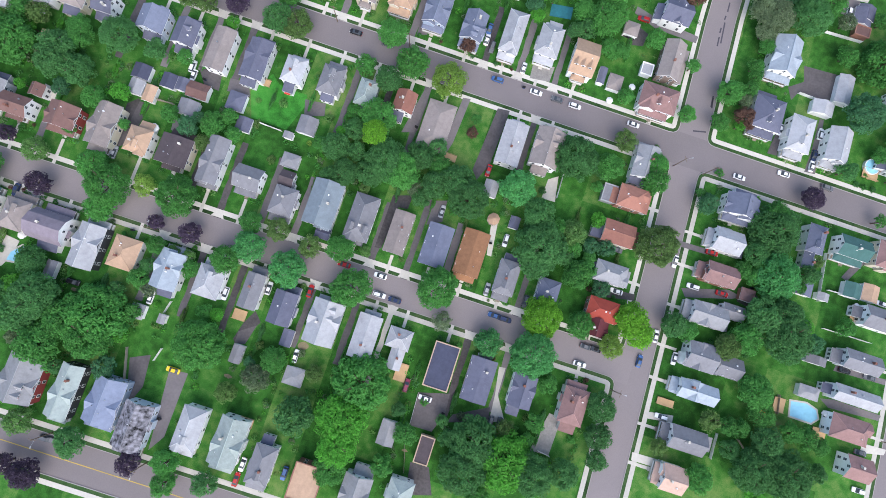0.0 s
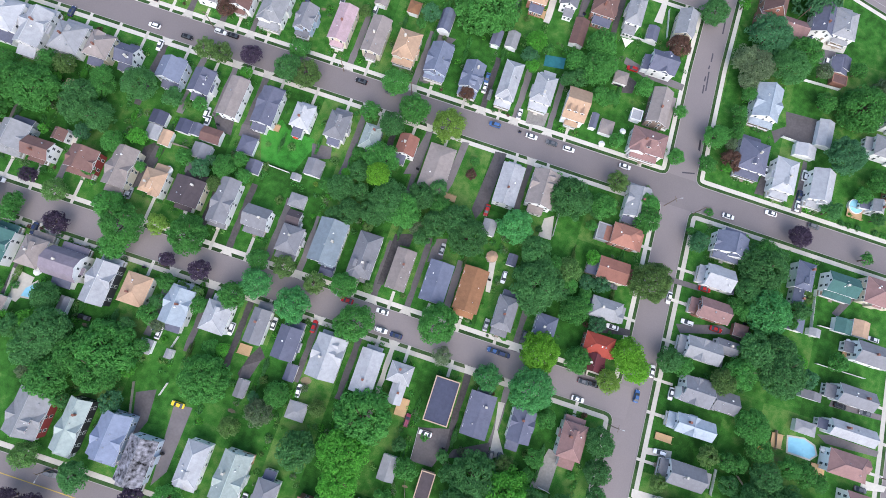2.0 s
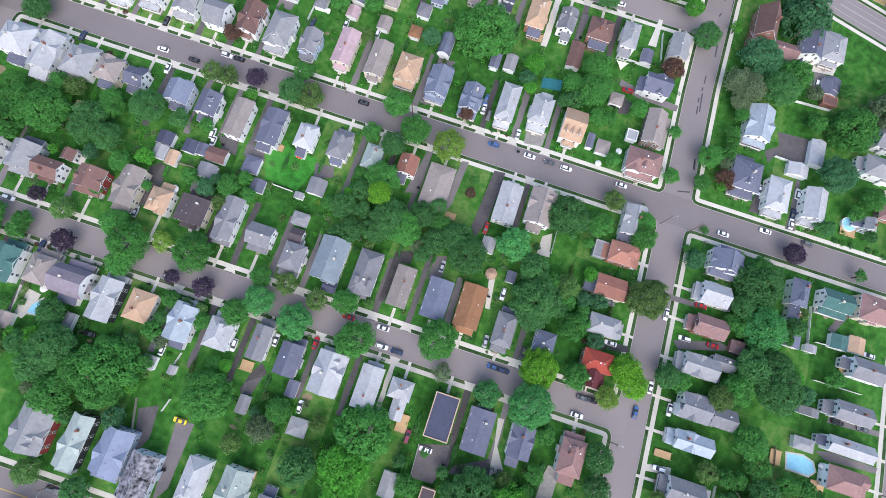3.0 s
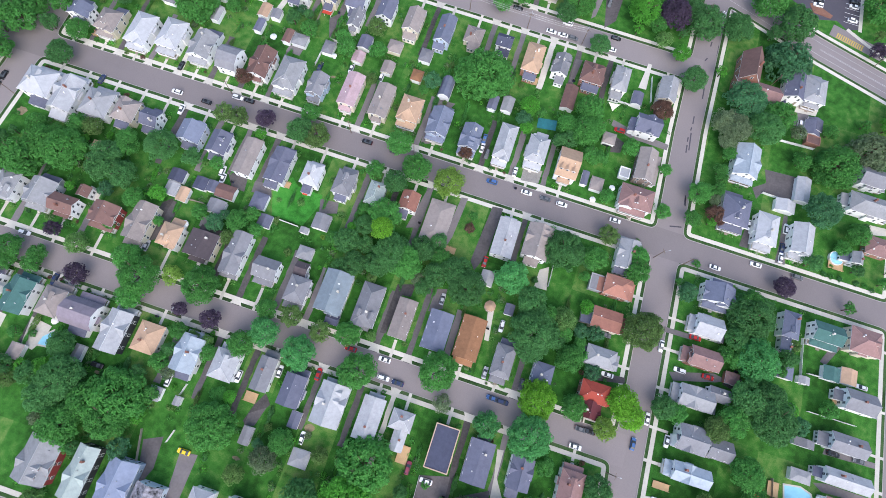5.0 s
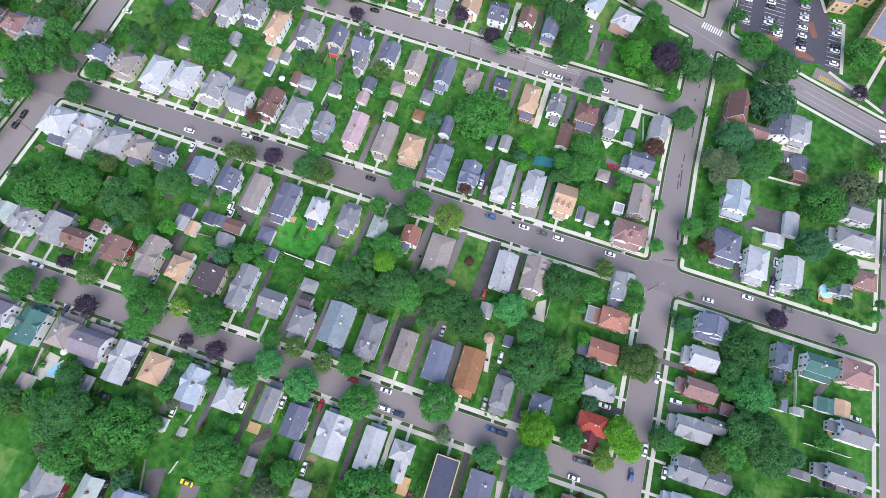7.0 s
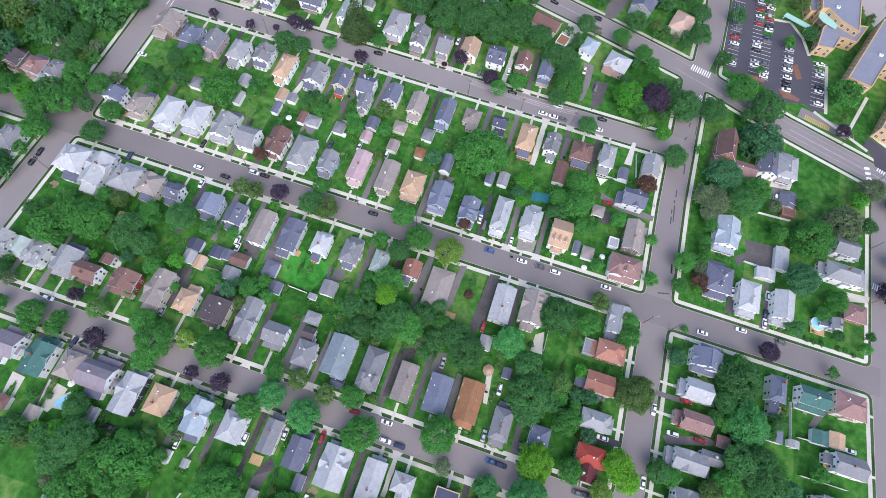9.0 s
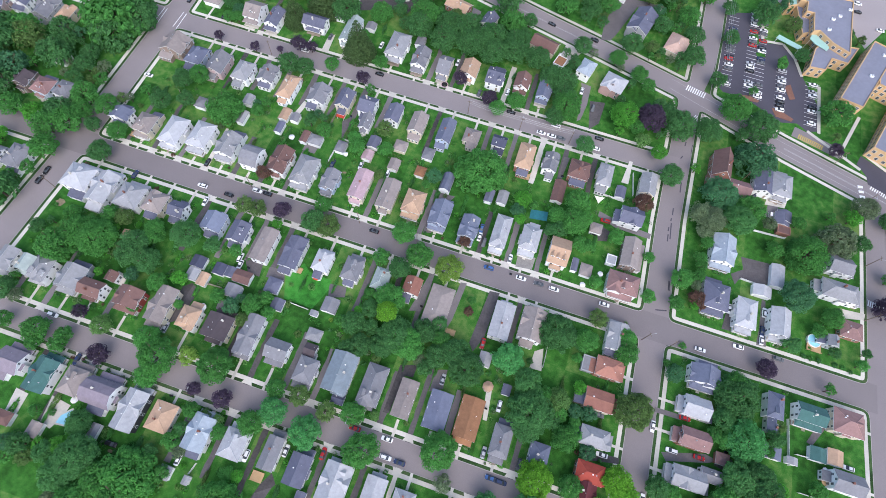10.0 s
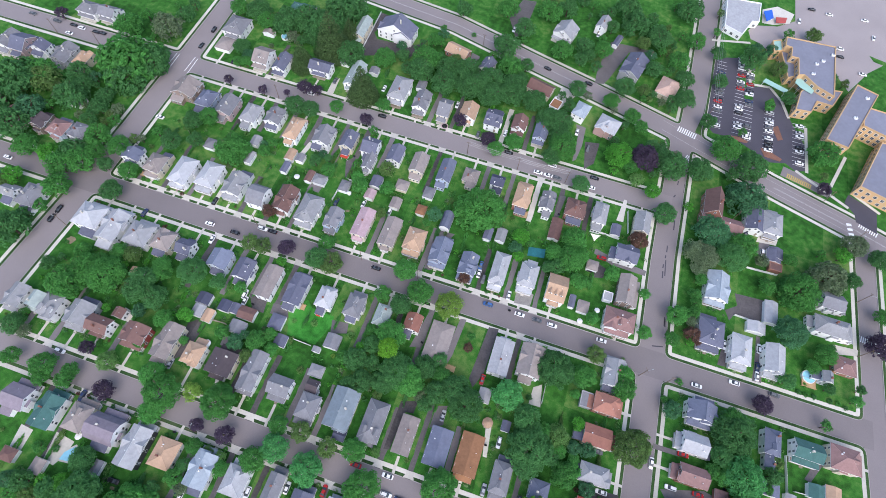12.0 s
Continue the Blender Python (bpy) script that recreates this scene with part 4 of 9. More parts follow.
def roof_unit(x, y, z, w, d, h, turn=0.0):
    ob = thing("roof_unit", x, y, z, turn, label="white metal air handling unit on a flat roof", category="roof unit", group="roof units")
    bm = bmesh.new()
    box(bm, -w / 2, w / 2, -d / 2, d / 2, 0, h)
    bmesh.ops.bevel(bm, geom=bm.edges[:], offset=0.08, segments=1, affect="EDGES")
    part("casing", bm, TRIM, ob)
    bm = bmesh.new()
    tube(bm, (0, 0, h), (0, 0, h + 0.25), min(w, d) * 0.3, min(w, d) * 0.3, 12)
    part("fan_cowl", bm, METAL, ob)
    return ob


def canopy(pts, high, material=None, label="long pale green entrance canopy on posts"):
    """A roof on posts, over an entrance walk or a play area."""
    ob = new("canopy")
    tagged(ob, label, "canopy")
    bm = bmesh.new()
    prism(bm, pts, high - 0.3, high)
    part("roof", bm, material or GREENMETAL, ob)
    for x, y in offset(pts, 0.5):
        bm = bmesh.new()
        tube(bm, (x, y, 0), (x, y, high - 0.2), 0.1, 0.1, 8)
        part("post", bm, TRIM, ob)
    return ob


def patio_umbrella(x, y, r=1.5, material=None):
    ob = thing("patio_umbrella", x, y, label="pale patio umbrella open over a terrace", category="umbrella", group="patio umbrellas")
    bm = bmesh.new()
    tip = bm.verts.new((0, 0, 2.75))
    rim = [bm.verts.new((r * math.cos(t), r * math.sin(t), 2.15)) for t in [math.pi * i / 4 for i in range(8)]]
    for i in range(8):
        bm.faces.new((rim[i], rim[(i + 1) % 8], tip))
    bm.faces.new(rim[::-1])
    part("canopy", bm, material or FENCE_WHITE, ob)
    bm = bmesh.new()
    tube(bm, (0, 0, 0), (0, 0, 2.7), 0.04, 0.03, 8)
    part("pole", bm, METAL, ob)
    bm = bmesh.new()
    tube(bm, (0, 0, 0.0), (0, 0, 0.72), 0.1, 0.1, 8)
    tube(bm, (0, 0, 0.72), (0, 0, 0.77), 0.65, 0.65, 14)
    part("table", bm, TRIM, ob)
    return ob


def trampoline(x, y, r=1.9):
    ob = thing("trampoline", x, y, label="round garden trampoline on the lawn", category="trampoline")
    pts = [(r * math.cos(t), r * math.sin(t)) for t in [2 * math.pi * i / 20 for i in range(20)]]
    bm = bmesh.new()
    ring(bm, pts, -0.05, 0.35, 0.78, 0.88)
    part("padding", bm, ROOF_MAT["pink"], ob)
    bm = bmesh.new()
    prism(bm, offset(pts, 0.36), 0.8, 0.84)
    part("mat", bm, RUBBER, ob)
    for i in range(6):
        bm = bmesh.new()
        t = math.pi * i / 3
        tube(bm, (r * math.cos(t), r * math.sin(t), 0), (r * math.cos(t), r * math.sin(t), 0.82), 0.04, 0.04, 6)
        part("leg", bm, METAL, ob)
    return ob


def gazebo(x, y, r=2.2):
    ob = thing("gazebo", x, y, label="small octagonal tan gazebo on a stone terrace", category="gazebo")
    bm = bmesh.new()
    rim = [(r * math.cos(t), r * math.sin(t), 2.4) for t in [math.pi * (i + 0.5) / 4 for i in range(8)]]
    slab(bm, rim + [(0, 0, 3.6)], [[i, (i + 1) % 8, 8] for i in range(8)], 0.12)
    part("roof", bm, (ROOF_MAT["tan"], TRIM), ob)
    for px, py, _ in rim:
        bm = bmesh.new()
        tube(bm, (px * 0.9, py * 0.9, 0), (px * 0.9, py * 0.9, 2.4), 0.07, 0.07, 6)
        part("post", bm, TRIM, ob)
    bm = bmesh.new()
    prism(bm, [(px, py) for px, py, _ in rim], 0, 0.2)
    part("floor", bm, WOOD, ob)
    return ob


TAN_WOOD = mat("fresh_timber", (0.45, 0.3, 0.16), 0.8, 0.15, 3.0, 0.5)


def deck(x, y, w, d, high=0.7, turn=0.0, material=None):
    """A raised timber deck with posts and rails."""
    m = material or TAN_WOOD
    ob = thing("timber_deck", x, y, 0, turn, label="raised timber deck behind a house", category="deck", group="timber decks")
    bm = bmesh.new()
    box(bm, -w / 2, w / 2, -d / 2, d / 2, high - 0.12, high)
    part("floor", bm, m, ob)
    for px in (-w / 2 + 0.06, 0, w / 2 - 0.06):
        for py in (-d / 2 + 0.06, d / 2 - 0.06):
            bm = bmesh.new()
            box(bm, px - 0.06, px + 0.06, py - 0.06, py + 0.06, 0, high + 0.95)
            part("post", bm, m, ob)
    for sy in (-1, 1):
        bm = bmesh.new()
        box(bm, -w / 2, w / 2, sy * (d / 2 - 0.06) - 0.04, sy * (d / 2 - 0.06) + 0.04, high + 0.88, high + 0.96)
        part("rail", bm, m, ob)
    return ob


def shade_sail(corners):
    """A triangular cloth stretched between three posts, sagging towards its middle."""
    cx, cy = sum(c[0] for c in corners) / 3, sum(c[1] for c in corners) / 3
    ob = thing("shade_sail", cx, cy, label="cream triangular shade sail stretched over a lawn", category="shade sail")
    pts = [Vector((c[0] - cx, c[1] - cy, c[2])) for c in corners]
    bm = bmesh.new()
    n = 8
    grid = {}
    for i in range(n + 1):
        for j in range(n + 1 - i):
            u, v = i / n, j / n
            w = 1 - u - v
            q = pts[0] * u + pts[1] * v + pts[2] * w
            inward = 1 - 0.35 * (u * v + v * w + w * u)
            grid[i, j] = bm.verts.new((q.x * inward, q.y * inward, q.z - 3.0 * u * v * w - 0.25 * (u * v + v * w + w * u)))
    for i in range(n):
        for j in range(n - i):
            bm.faces.new((grid[i, j], grid[i + 1, j], grid[i, j + 1]))
            if i + j < n - 1:
                bm.faces.new((grid[i + 1, j], grid[i + 1, j + 1], grid[i, j + 1]))
    cloth = part("cloth", bm, SAIL, ob)
    cloth.modifiers.new("thickness", "SOLIDIFY").thickness = 0.02
    for q in pts:
        bm = bmesh.new()
        tube(bm, (q.x * 1.02, q.y * 1.02, 0), (q.x * 1.02, q.y * 1.02, q.z + 0.1), 0.06, 0.05, 8)
        part("post", bm, METAL, ob)
    return ob


def kayak(x, y, turn):
    ob = thing("kayak", x, y, 0.1, turn, label="orange plastic kayak lying on the lawn", category="kayak", group="kayaks on a lawn")
    bm = bmesh.new()
    loft(bm, [section(-2.0, 0.04, 0.1, 0.25, 0.01), section(-1.0, 0.32, 0.0, 0.32, 0.08), section(1.0, 0.32, 0.0, 0.32, 0.08), section(2.0, 0.04, 0.1, 0.25, 0.01)])
    part("hull", bm, KAYAK_ORANGE, ob)
    bm = bmesh.new()
    box(bm, -0.45, 0.45, -0.18, 0.18, 0.32, 0.335)
    part("cockpit", bm, RUBBER, ob)
    return ob


KAYAK_ORANGE = mat("orange_plastic", (0.6, 0.13, 0.02), 0.4, 0.08)


def waste_bin(x, y, turn=0.0, green=False):
    ob = thing("waste_bin", x, y, 0.03, turn, label="dark wheeled waste bin by a driveway", category="bin", group="wheeled bins")
    bm = bmesh.new()
    loft(bm, [[(-0.24, -0.24, 0), (0.24, -0.24, 0), (0.24, 0.24, 0), (-0.24, 0.24, 0)], [(-0.3, -0.32, 1.0), (0.3, -0.32, 1.0), (0.3, 0.32, 1.0), (-0.3, 0.32, 1.0)]])
    part("body", bm, PAINT_MAT["navy"], ob)
    bm = bmesh.new()
    box(bm, -0.33, 0.33, -0.36, 0.36, 1.0, 1.07)
    part("lid", bm, RUBBER, ob)
    return ob


# ---- ground and streets ----
bm = bmesh.new()
box(bm, -2600, 2600, -2600, 2600, -1.0, -0.3)
tagged(part("ground", bm, FAR_GRASS), "green ground reaching to the horizon", "ground", kind="structure")
street("road_main_avenue", [(-462.0, -6.1), (86.9, -5.5)], 6.1, -0.120)
street("road_south_avenue", [(-302.5, -87.6), (-6.6, -87.6)], 5.8, -0.120)
street("road_north_avenue", [(-462.0, 78.4), (-8.8, 79.2)], 6.1, -0.120)
street("road_far_south_avenue", [(-462.0, -172.7), (99.0, -173.8)], 7.2, -0.120)
street("road_east_cross_street", [(0.0, -286.0), (-4.1, -143.0), (-6.8, -38.5), (-9.4, 49.5), (-8.6, 132.0), (-5.0, 148.5), (-2.9, 176.0), (-2.8, 253.0), (-2.2, 462.0)], 6.2, -0.124)
street("road_west_cross_street", [(-292.6, -220.0), (-287.1, -49.5), (-284.4, 0.0), (-284.4, 83.6), (-285.5, 110.0), (-288.2, 242.0), (-292.6, 462.0)], 6.6, -0.128)
street("road_far_east_street", [(97.9, -220.0), (91.9, -86.9), (86.9, 19.8), (86.5, 38.5), (87.5, 99.0)], 5.5, -0.132)
street("road_diagonal_street", [(-363.0, 182.6), (-220.0, 172.7), (-150.7, 165.0), (-94.6, 150.4), (-62.7, 142.5), (-19.8, 131.5), (41.8, 110.0), (79.2, 99.0), (137.5, 79.2), (286.0, 22.0)], 7.0, -0.136)
block("lawn_block_centre", [(-282.3, -82.8), (-11.0, -82.8), (-12.2, -40.0), (-13.0, -11.2), (-279.1, -11.2)])
block("lawn_block_north", [(-278.6, -0.9), (-13.3, -0.9), (-14.6, 45.0), (-14.5, 73.3), (-278.5, 73.3)])
block("lawn_block_far_north", [(-278.5, 83.8), (-14.4, 83.8), (-14.1, 123.3), (-62.7, 136.3), (-94.6, 144.2), (-150.7, 158.8), (-220.0, 166.5), (-280.8, 170.7)])
block("lawn_block_south", [(-285.0, -166.7), (-8.8, -166.7), (-10.8, -92.4), (-282.7, -92.4)])
block("lawn_block_far_south", [(-286.8, -330.0), (-4.6, -330.0), (-8.5, -178.8), (-285.4, -178.8)])
block("lawn_block_east", [(6.2, -330.0), (93.2, -330.0), (86.8, -80.0), (83.6, -11.2), (-2.2, -11.2), (-1.4, -40.0), (1.0, -130.0)])
block("lawn_block_church", [(-2.5, -0.9), (83.1, -0.9), (82.5, 91.7), (41.8, 103.8), (-3.3, 119.6), (-4.0, 50.0)])
block("lawn_block_hill", [(-280.9, 183.1), (-220.0, 178.9), (-150.7, 171.2), (-94.6, 156.5), (-62.7, 148.6), (-10.5, 134.4), (-8.8, 176.0), (-8.1, 253.0), (-7.7, 480.0), (-282.4, 480.0)])
block("lawn_block_school", [(1.1, 130.1), (41.8, 116.2), (79.2, 105.2), (137.5, 85.4), (260.0, 38.2), (260.0, 480.0), (3.6, 480.0), (2.6, 253.0), (2.5, 176.0)])
block("lawn_block_far_east", [(102.6, -330.0), (260.0, -330.0), (260.0, 25.9), (137.5, 73.0), (91.9, 88.5), (92.5, 0.0), (96.3, -80.0)])
block("lawn_block_west", [(-480.0, -0.9), (-290.2, -0.9), (-290.2, 73.3), (-480.0, 73.3)])
block("lawn_block_west_north", [(-480.0, 83.8), (-290.2, 83.8), (-294.0, 480.0), (-480.0, 480.0)])
block("lawn_block_west_south", [(-480.0, -330.0), (-298.4, -330.0), (-293.3, -60.0), (-290.8, -11.2), (-480.0, -11.2)])

# ---- houses and garages ----
house(-202.8, -24.8, 9.8, 8.8, "gy", "blueroof", "bluegray", 5.4, "n", addition=1)
house(-190.5, -25.5, 8.2, 9.5, "gy", "slate", "white", 5.4, "n", dormer=1, addition=1)
house(-177.4, -27.2, 7.3, 15.7, "gy", "taupe", "white", 5.4, "n", pitch=0.24)
house(-164.4, -26.5, 8.2, 14.6, "cross", "slate", "blackwhite", 5.4, "n", addition=1, pitch=0.3)
house(-151.0, -25.9, 7.4, 9.5, "hip", "white", "white", 5.4, "n", dormer=1, addition=1)
house(-234.3, -68.1, 10.2, 7.0, "gx", "brown", "white", 5.4, "s")
house(-230.3, -60.8, 5.1, 4.5, "gy", "brown", "white", 4.2, "s", wing=1)
house(-218.3, -66.6, 10.4, 8.4, "cross", "brown", "red", 5.4, "s", porch=1)
house(-204.5, -65.0, 8.4, 15.0, "cross", "taupe", "cream", 5.4, "s", porch=1)
house(-191.6, -66.5, 8.0, 8.9, "hip", "tan", "white", 5.4, "s", addition=1)
house(-179.1, -66.0, 10.9, 10.2, "gy", "dbrown", "cream", 5.4, "s", addition=1, pitch=0.16)
house(-165.8, -64.8, 7.3, 16.4, "cross", "gray", "white", 5.4, "s")
house(-152.6, -66.9, 9.3, 7.9, "gx", "gray", "white", 5.4, "s", porch=1)
house(-201.0, -42.9, 6.2, 5.3, "gy", "navy", "white", 2.6, "n", garage=1)
house(-200.8, -48.6, 5.1, 5.6, "gy", "lgray", "white", 2.6, "s", garage=1)
house(-195.6, -49.4, 4.2, 6.0, "gy", "tan", "white", 2.6, "s", garage=1)
house(-191.1, -43.0, 5.2, 5.3, "gy", "navy", "white", 2.6, "n", garage=1)
house(-186.2, -42.7, 4.5, 4.8, "gy", "slate", "white", 2.6, "n", garage=1)
house(-180.5, -43.1, 7.6, 5.7, "gx", "brown", "white", 2.6, "n", garage=1)
house(-166.9, -42.3, 6.2, 6.7, "hip", "slate", "white", 2.6, "n", garage=1)
house(-181.6, -49.9, 6.9, 5.7, "gy", "gray", "white", 2.6, "s", garage=1)
house(-161.6, -49.3, 5.3, 5.2, "gy", "slate", "white", 2.6, "s", garage=1)
house(-145.9, -47.9, 3.5, 2.5, "gy", "lgray", "white", 2.6, "s", garage=1)
house(-142.1, -56.2, 6.1, 5.1, "hip", "lgray", "white", 2.6, "s", garage=1)
house(-140.9, -42.5, 6.5, 6.5, "gy", "gray", "white", 2.6, "n", garage=1)
house(-137.8, -25.1, 7.8, 10.3, "hip", "gray", "white", 5.4, "n", porch=1, dormer=1, addition=1)
house(-124.7, -25.4, 6.8, 9.8, "hip", "pgreen", "green", 5.4, "n", dormer=1, addition=1)
house(-111.1, -24.0, 7.4, 7.8, "gy", "red", "white", 5.4, "n", addition=1)
house(-98.1, -28.3, 10.1, 17.8, "hip", "taupe", "gray", 4.2, "n", pitch=0.28)
house(-71.0, -26.0, 8.5, 15.9, "gy", "white", "white", 5.4, "n", pitch=0.2)
house(-58.5, -23.5, 10.2, 14.0, "cross", "taupe", "white", 5.4, "n", dormer=2, addition=1)
house(-110.8, 12.9, 8.9, 12.5, "cross", "blueroof", "blue", 5.4, "s", porch=1, addition=1)
house(-96.7, 10.7, 8.1, 11.2, "cross", "blueroof", "bluegray", 5.4, "s", porch=1, dormer=2)
house(-82.5, 13.5, 7.3, 16.2, "hip", "white", "white", 5.4, "s", porch=1, dormer=1)
house(-69.2, 14.5, 8.4, 11.8, "hip", "white", "white", 5.4, "s", porch=1, dormer=1, addition=1)
house(-55.4, 12.7, 9.0, 13.3, "gx", "tan", "white", 5.4, "s", dormer=3)
house(-41.5, 31.1, 5.5, 5.4, "hip", "taupe", "white", 2.6, "s", garage=1)
house(-24.8, 22.8, 14.8, 7.9, "gx", "taupe", "brownwhite", 5.4, "s", turn=90, porch=1)
house(-47.0, 10.1, 2.9, 6.4, "gy", "slate", "white", 2.6, "s", garage=1)
house(-41.7, 9.2, 5.3, 6.0, "hip", "taupe", "white", 2.6, "s", garage=1)
# stand-in for a white garden tent or deck, built as a flat garage
house(-31.9, 17.9, 4.4, 4.7, "flat", "white", "white", 2.6, "s", garage=1)
house(-25.5, 7.4, 13.7, 9.6, "hip", "pinkbrown", "white", 5.4, "s", porch=1)
house(15.3, 38.8, 10.4, 14.6, "cross", "wblue", "white", 5.4, "s", porch=1)
house(14.4, 15.3, 11.3, 12.3, "hip", "slate", "white", 5.4, "s", porch=1, dormer=1, addition=1)
house(27.9, 11.9, 8.7, 13.6, "hip", "white", "white", 5.4, "s", porch=1, dormer=1)
house(35.1, 25.8, 8.2, 5.4, "gy", "white", "white", 2.6, "s", garage=1)
house(41.4, 35.5, 6.1, 11.4, "gy", "white", "white", 2.6, "s", garage=1)
house(42.4, 12.4, 8.6, 13.0, "gy", "white", "white", 5.4, "s", porch=1)
house(41.7, 66.0, 7.0, 7.0, "gy", "slate", "white", 2.6, "n", garage=1)
house(42.6, 60.2, 6.0, 4.3, "flat", "brown", "brick", 2.6, "n", garage=1)
house(-27.6, 41.2, 8.9, 10.5, "cross", "slate", "white", 5.4, "s", turn=90, addition=1)
house(-23.6, -17.1, 8.5, 11.8, "cross", "lgray", "white", 5.4, "n", porch=1, addition=1)
house(-194.2, -105.2, 8.6, 15.0, "cross", "white", "black", 5.4, "n", porch=1)
house(-207.7, -103.1, 12.5, 10.0, "gambrel", "mauve", "white", 5.4, "n", porch=1, addition=1)
house(-182.4, -103.7, 9.2, 10.7, "hip", "tan", "white", 4.2, "n", pitch=0.3)
house(-204.0, -116.4, 3.5, 6.2, "gy", "gray", "white", 2.6, "n", garage=1)
house(-166.4, -104.5, 8.8, 12.6, "cross", "wblue", "white", 5.4, "n", porch=1, addition=1)
house(-152.6, -103.9, 8.8, 10.6, "hip", "white", "white", 5.4, "n", porch=1, dormer=1)
house(-138.3, -102.4, 6.3, 12.1, "gy", "gray", "white", 5.4, "n", porch=1)
house(-126.8, -104.6, 7.9, 11.3, "gy", "slate", "white", 5.4, "n", porch=1)
house(-172.2, -120.5, 4.6, 4.9, "gy", "lgray", "white", 2.6, "n", garage=1)
house(-163.8, -120.5, 2.6, 3.2, "gy", "lgray", "white", 2.6, "n", garage=1)
house(-138.8, -70.6, 8.0, 9.9, "hip", "gray", "white", 5.4, "s", porch=1, addition=1)
house(-140.6, -62.7, 5.0, 5.4, "gx", "dbrown", "white", 4.0, "s", wing=1)
house(-125.8, -67.1, 10.5, 15.9, "gy", "tealgray", "white", 5.4, "s")
house(-122.9, -76.6, 5.0, 4.2, "gx", "navy", "white", 3.6, "s", wing=1)
house(-112.0, -67.5, 8.6, 16.1, "hip", "gray", "white", 5.4, "s", dormer=2)
house(-98.3, -68.3, 7.3, 15.1, "gy", "taupe", "white", 4.6, "s", pitch=0.22)
house(-84.9, -68.5, 9.0, 14.8, "gy", "slateblue", "bluegray", 4.6, "s", pitch=0.25)
house(-72.6, -67.2, 9.1, 16.0, "gy", "rust", "cream", 4.8, "s", porch=1, pitch=0.28)
house(-58.6, -71.4, 7.3, 11.9, "hip", "gray", "bluegray", 5.4, "s", porch=1, dormer=1, addition=1)
house(-43.6, -71.2, 7.6, 8.1, "hip", "slateblue", "white", 4.6, "s")
house(-61.4, -52.0, 3.6, 4.4, "gy", "slate", "white", 2.6, "s", garage=1)
house(-73.0, -43.1, 5.1, 6.0, "gy", "lgray", "white", 2.6, "n", garage=1)
house(-112.4, -104.9, 10.5, 14.8, "cross", "white", "white", 5.4, "n", dormer=2)
house(-97.9, -105.1, 8.0, 15.0, "gy", "white", "white", 5.4, "n", pitch=0.25)
house(-86.8, -102.2, 8.1, 6.9, "hip", "white", "white", 5.4, "n")
house(-85.9, -108.4, 4.9, 8.4, "gy", "white", "white", 4.2, "n", wing=1)
house(-70.7, -106.4, 8.6, 15.2, "flat", "navy", "tan", 6.5, "n")
house(-57.2, -107.1, 9.1, 14.9, "gy", "slate", "white", 4.6, "n", pitch=0.22)
house(-42.3, -106.0, 8.1, 11.0, "cross", "slate", "white", 5.4, "n", addition=1)
house(-24.4, -105.5, 8.6, 12.2, "hip", "pinkbrown", "white", 5.4, "n", porch=1, dormer=1, addition=1)
house(-80.7, -132.9, 5.8, 8.3, "gy", "lgray", "white", 2.6, "s", garage=1)
house(-67.4, -134.4, 5.0, 9.3, "flat", "dbrown", "tan", 3.2, "s", garage=1)
house(-84.9, -153.0, 9.4, 10.8, "cross", "lgray", "white", 5.4, "s", addition=1)
house(-71.0, -149.6, 8.3, 9.4, "hip", "pgreen", "white", 5.4, "s", dormer=1)
house(-24.8, -30.8, 8.2, 10.0, "hip", "rustred", "brick", 5.4, "s", turn=90, porch=1, addition=1)
house(-32.4, -31.1, 5.0, 6.6, "flat", "gray", "gray", 3.0, "n", garage=1)
house(-25.9, -44.5, 8.1, 11.3, "gy", "red", "cream", 5.4, "s", turn=90, porch=1, addition=1, pitch=0.25)
house(-24.7, -58.7, 7.3, 11.3, "hip", "lgray", "white", 5.4, "s", turn=90, porch=1, addition=1)
house(-23.9, -71.6, 7.4, 10.6, "hip", "brightred", "brick", 5.4, "s", turn=90)
house(-24.2, -77.9, 8.6, 6.4, "cross", "maroon", "brick", 4.0, "s", wing=1)
house(13.7, -20.9, 12.1, 7.9, "cross", "slateblue", "white", 5.4, "s", porch=1, addition=1)
house(12.1, -34.6, 8.3, 10.3, "gy", "white", "white", 5.4, "s", turn=-90, porch=1, addition=1)
house(12.9, -46.8, 7.5, 11.4, "gy", "pinkbrown", "brick", 5.4, "s", turn=-90, porch=1)
house(12.2, -61.8, 7.9, 12.6, "cross", "lgray", "white", 5.4, "s", turn=-90, porch=1, addition=1)
house(20.9, -57.9, 8.0, 5.3, "gx", "gray", "white", 4.0, "s", wing=1)
house(42.6, -23.6, 6.6, 10.4, "hip", "slateblue", "white", 5.4, "s", dormer=1)
house(42.9, -31.4, 5.2, 6.4, "gy", "slateblue", "white", 4.0, "s", wing=1)
house(56.8, -22.3, 11.5, 7.6, "gx", "green", "white", 5.4, "s", porch=1)
house(71.2, -20.9, 10.0, 11.8, "hip", "pinkbrown", "cream", 5.4, "s", turn=90, porch=1, dormer=1)
house(61.6, -36.4, 6.4, 5.6, "gy", "green", "white", 2.6, "n", garage=1)
house(68.2, -35.4, 6.2, 6.3, "gy", "tan", "white", 2.6, "n", garage=1)
house(71.5, -44.0, 7.9, 11.7, "gy", "gray", "white", 5.4, "s", turn=90, porch=1, addition=1)
house(44.2, -41.4, 6.4, 5.2, "gy", "slateblue", "white", 2.6, "n", garage=1)
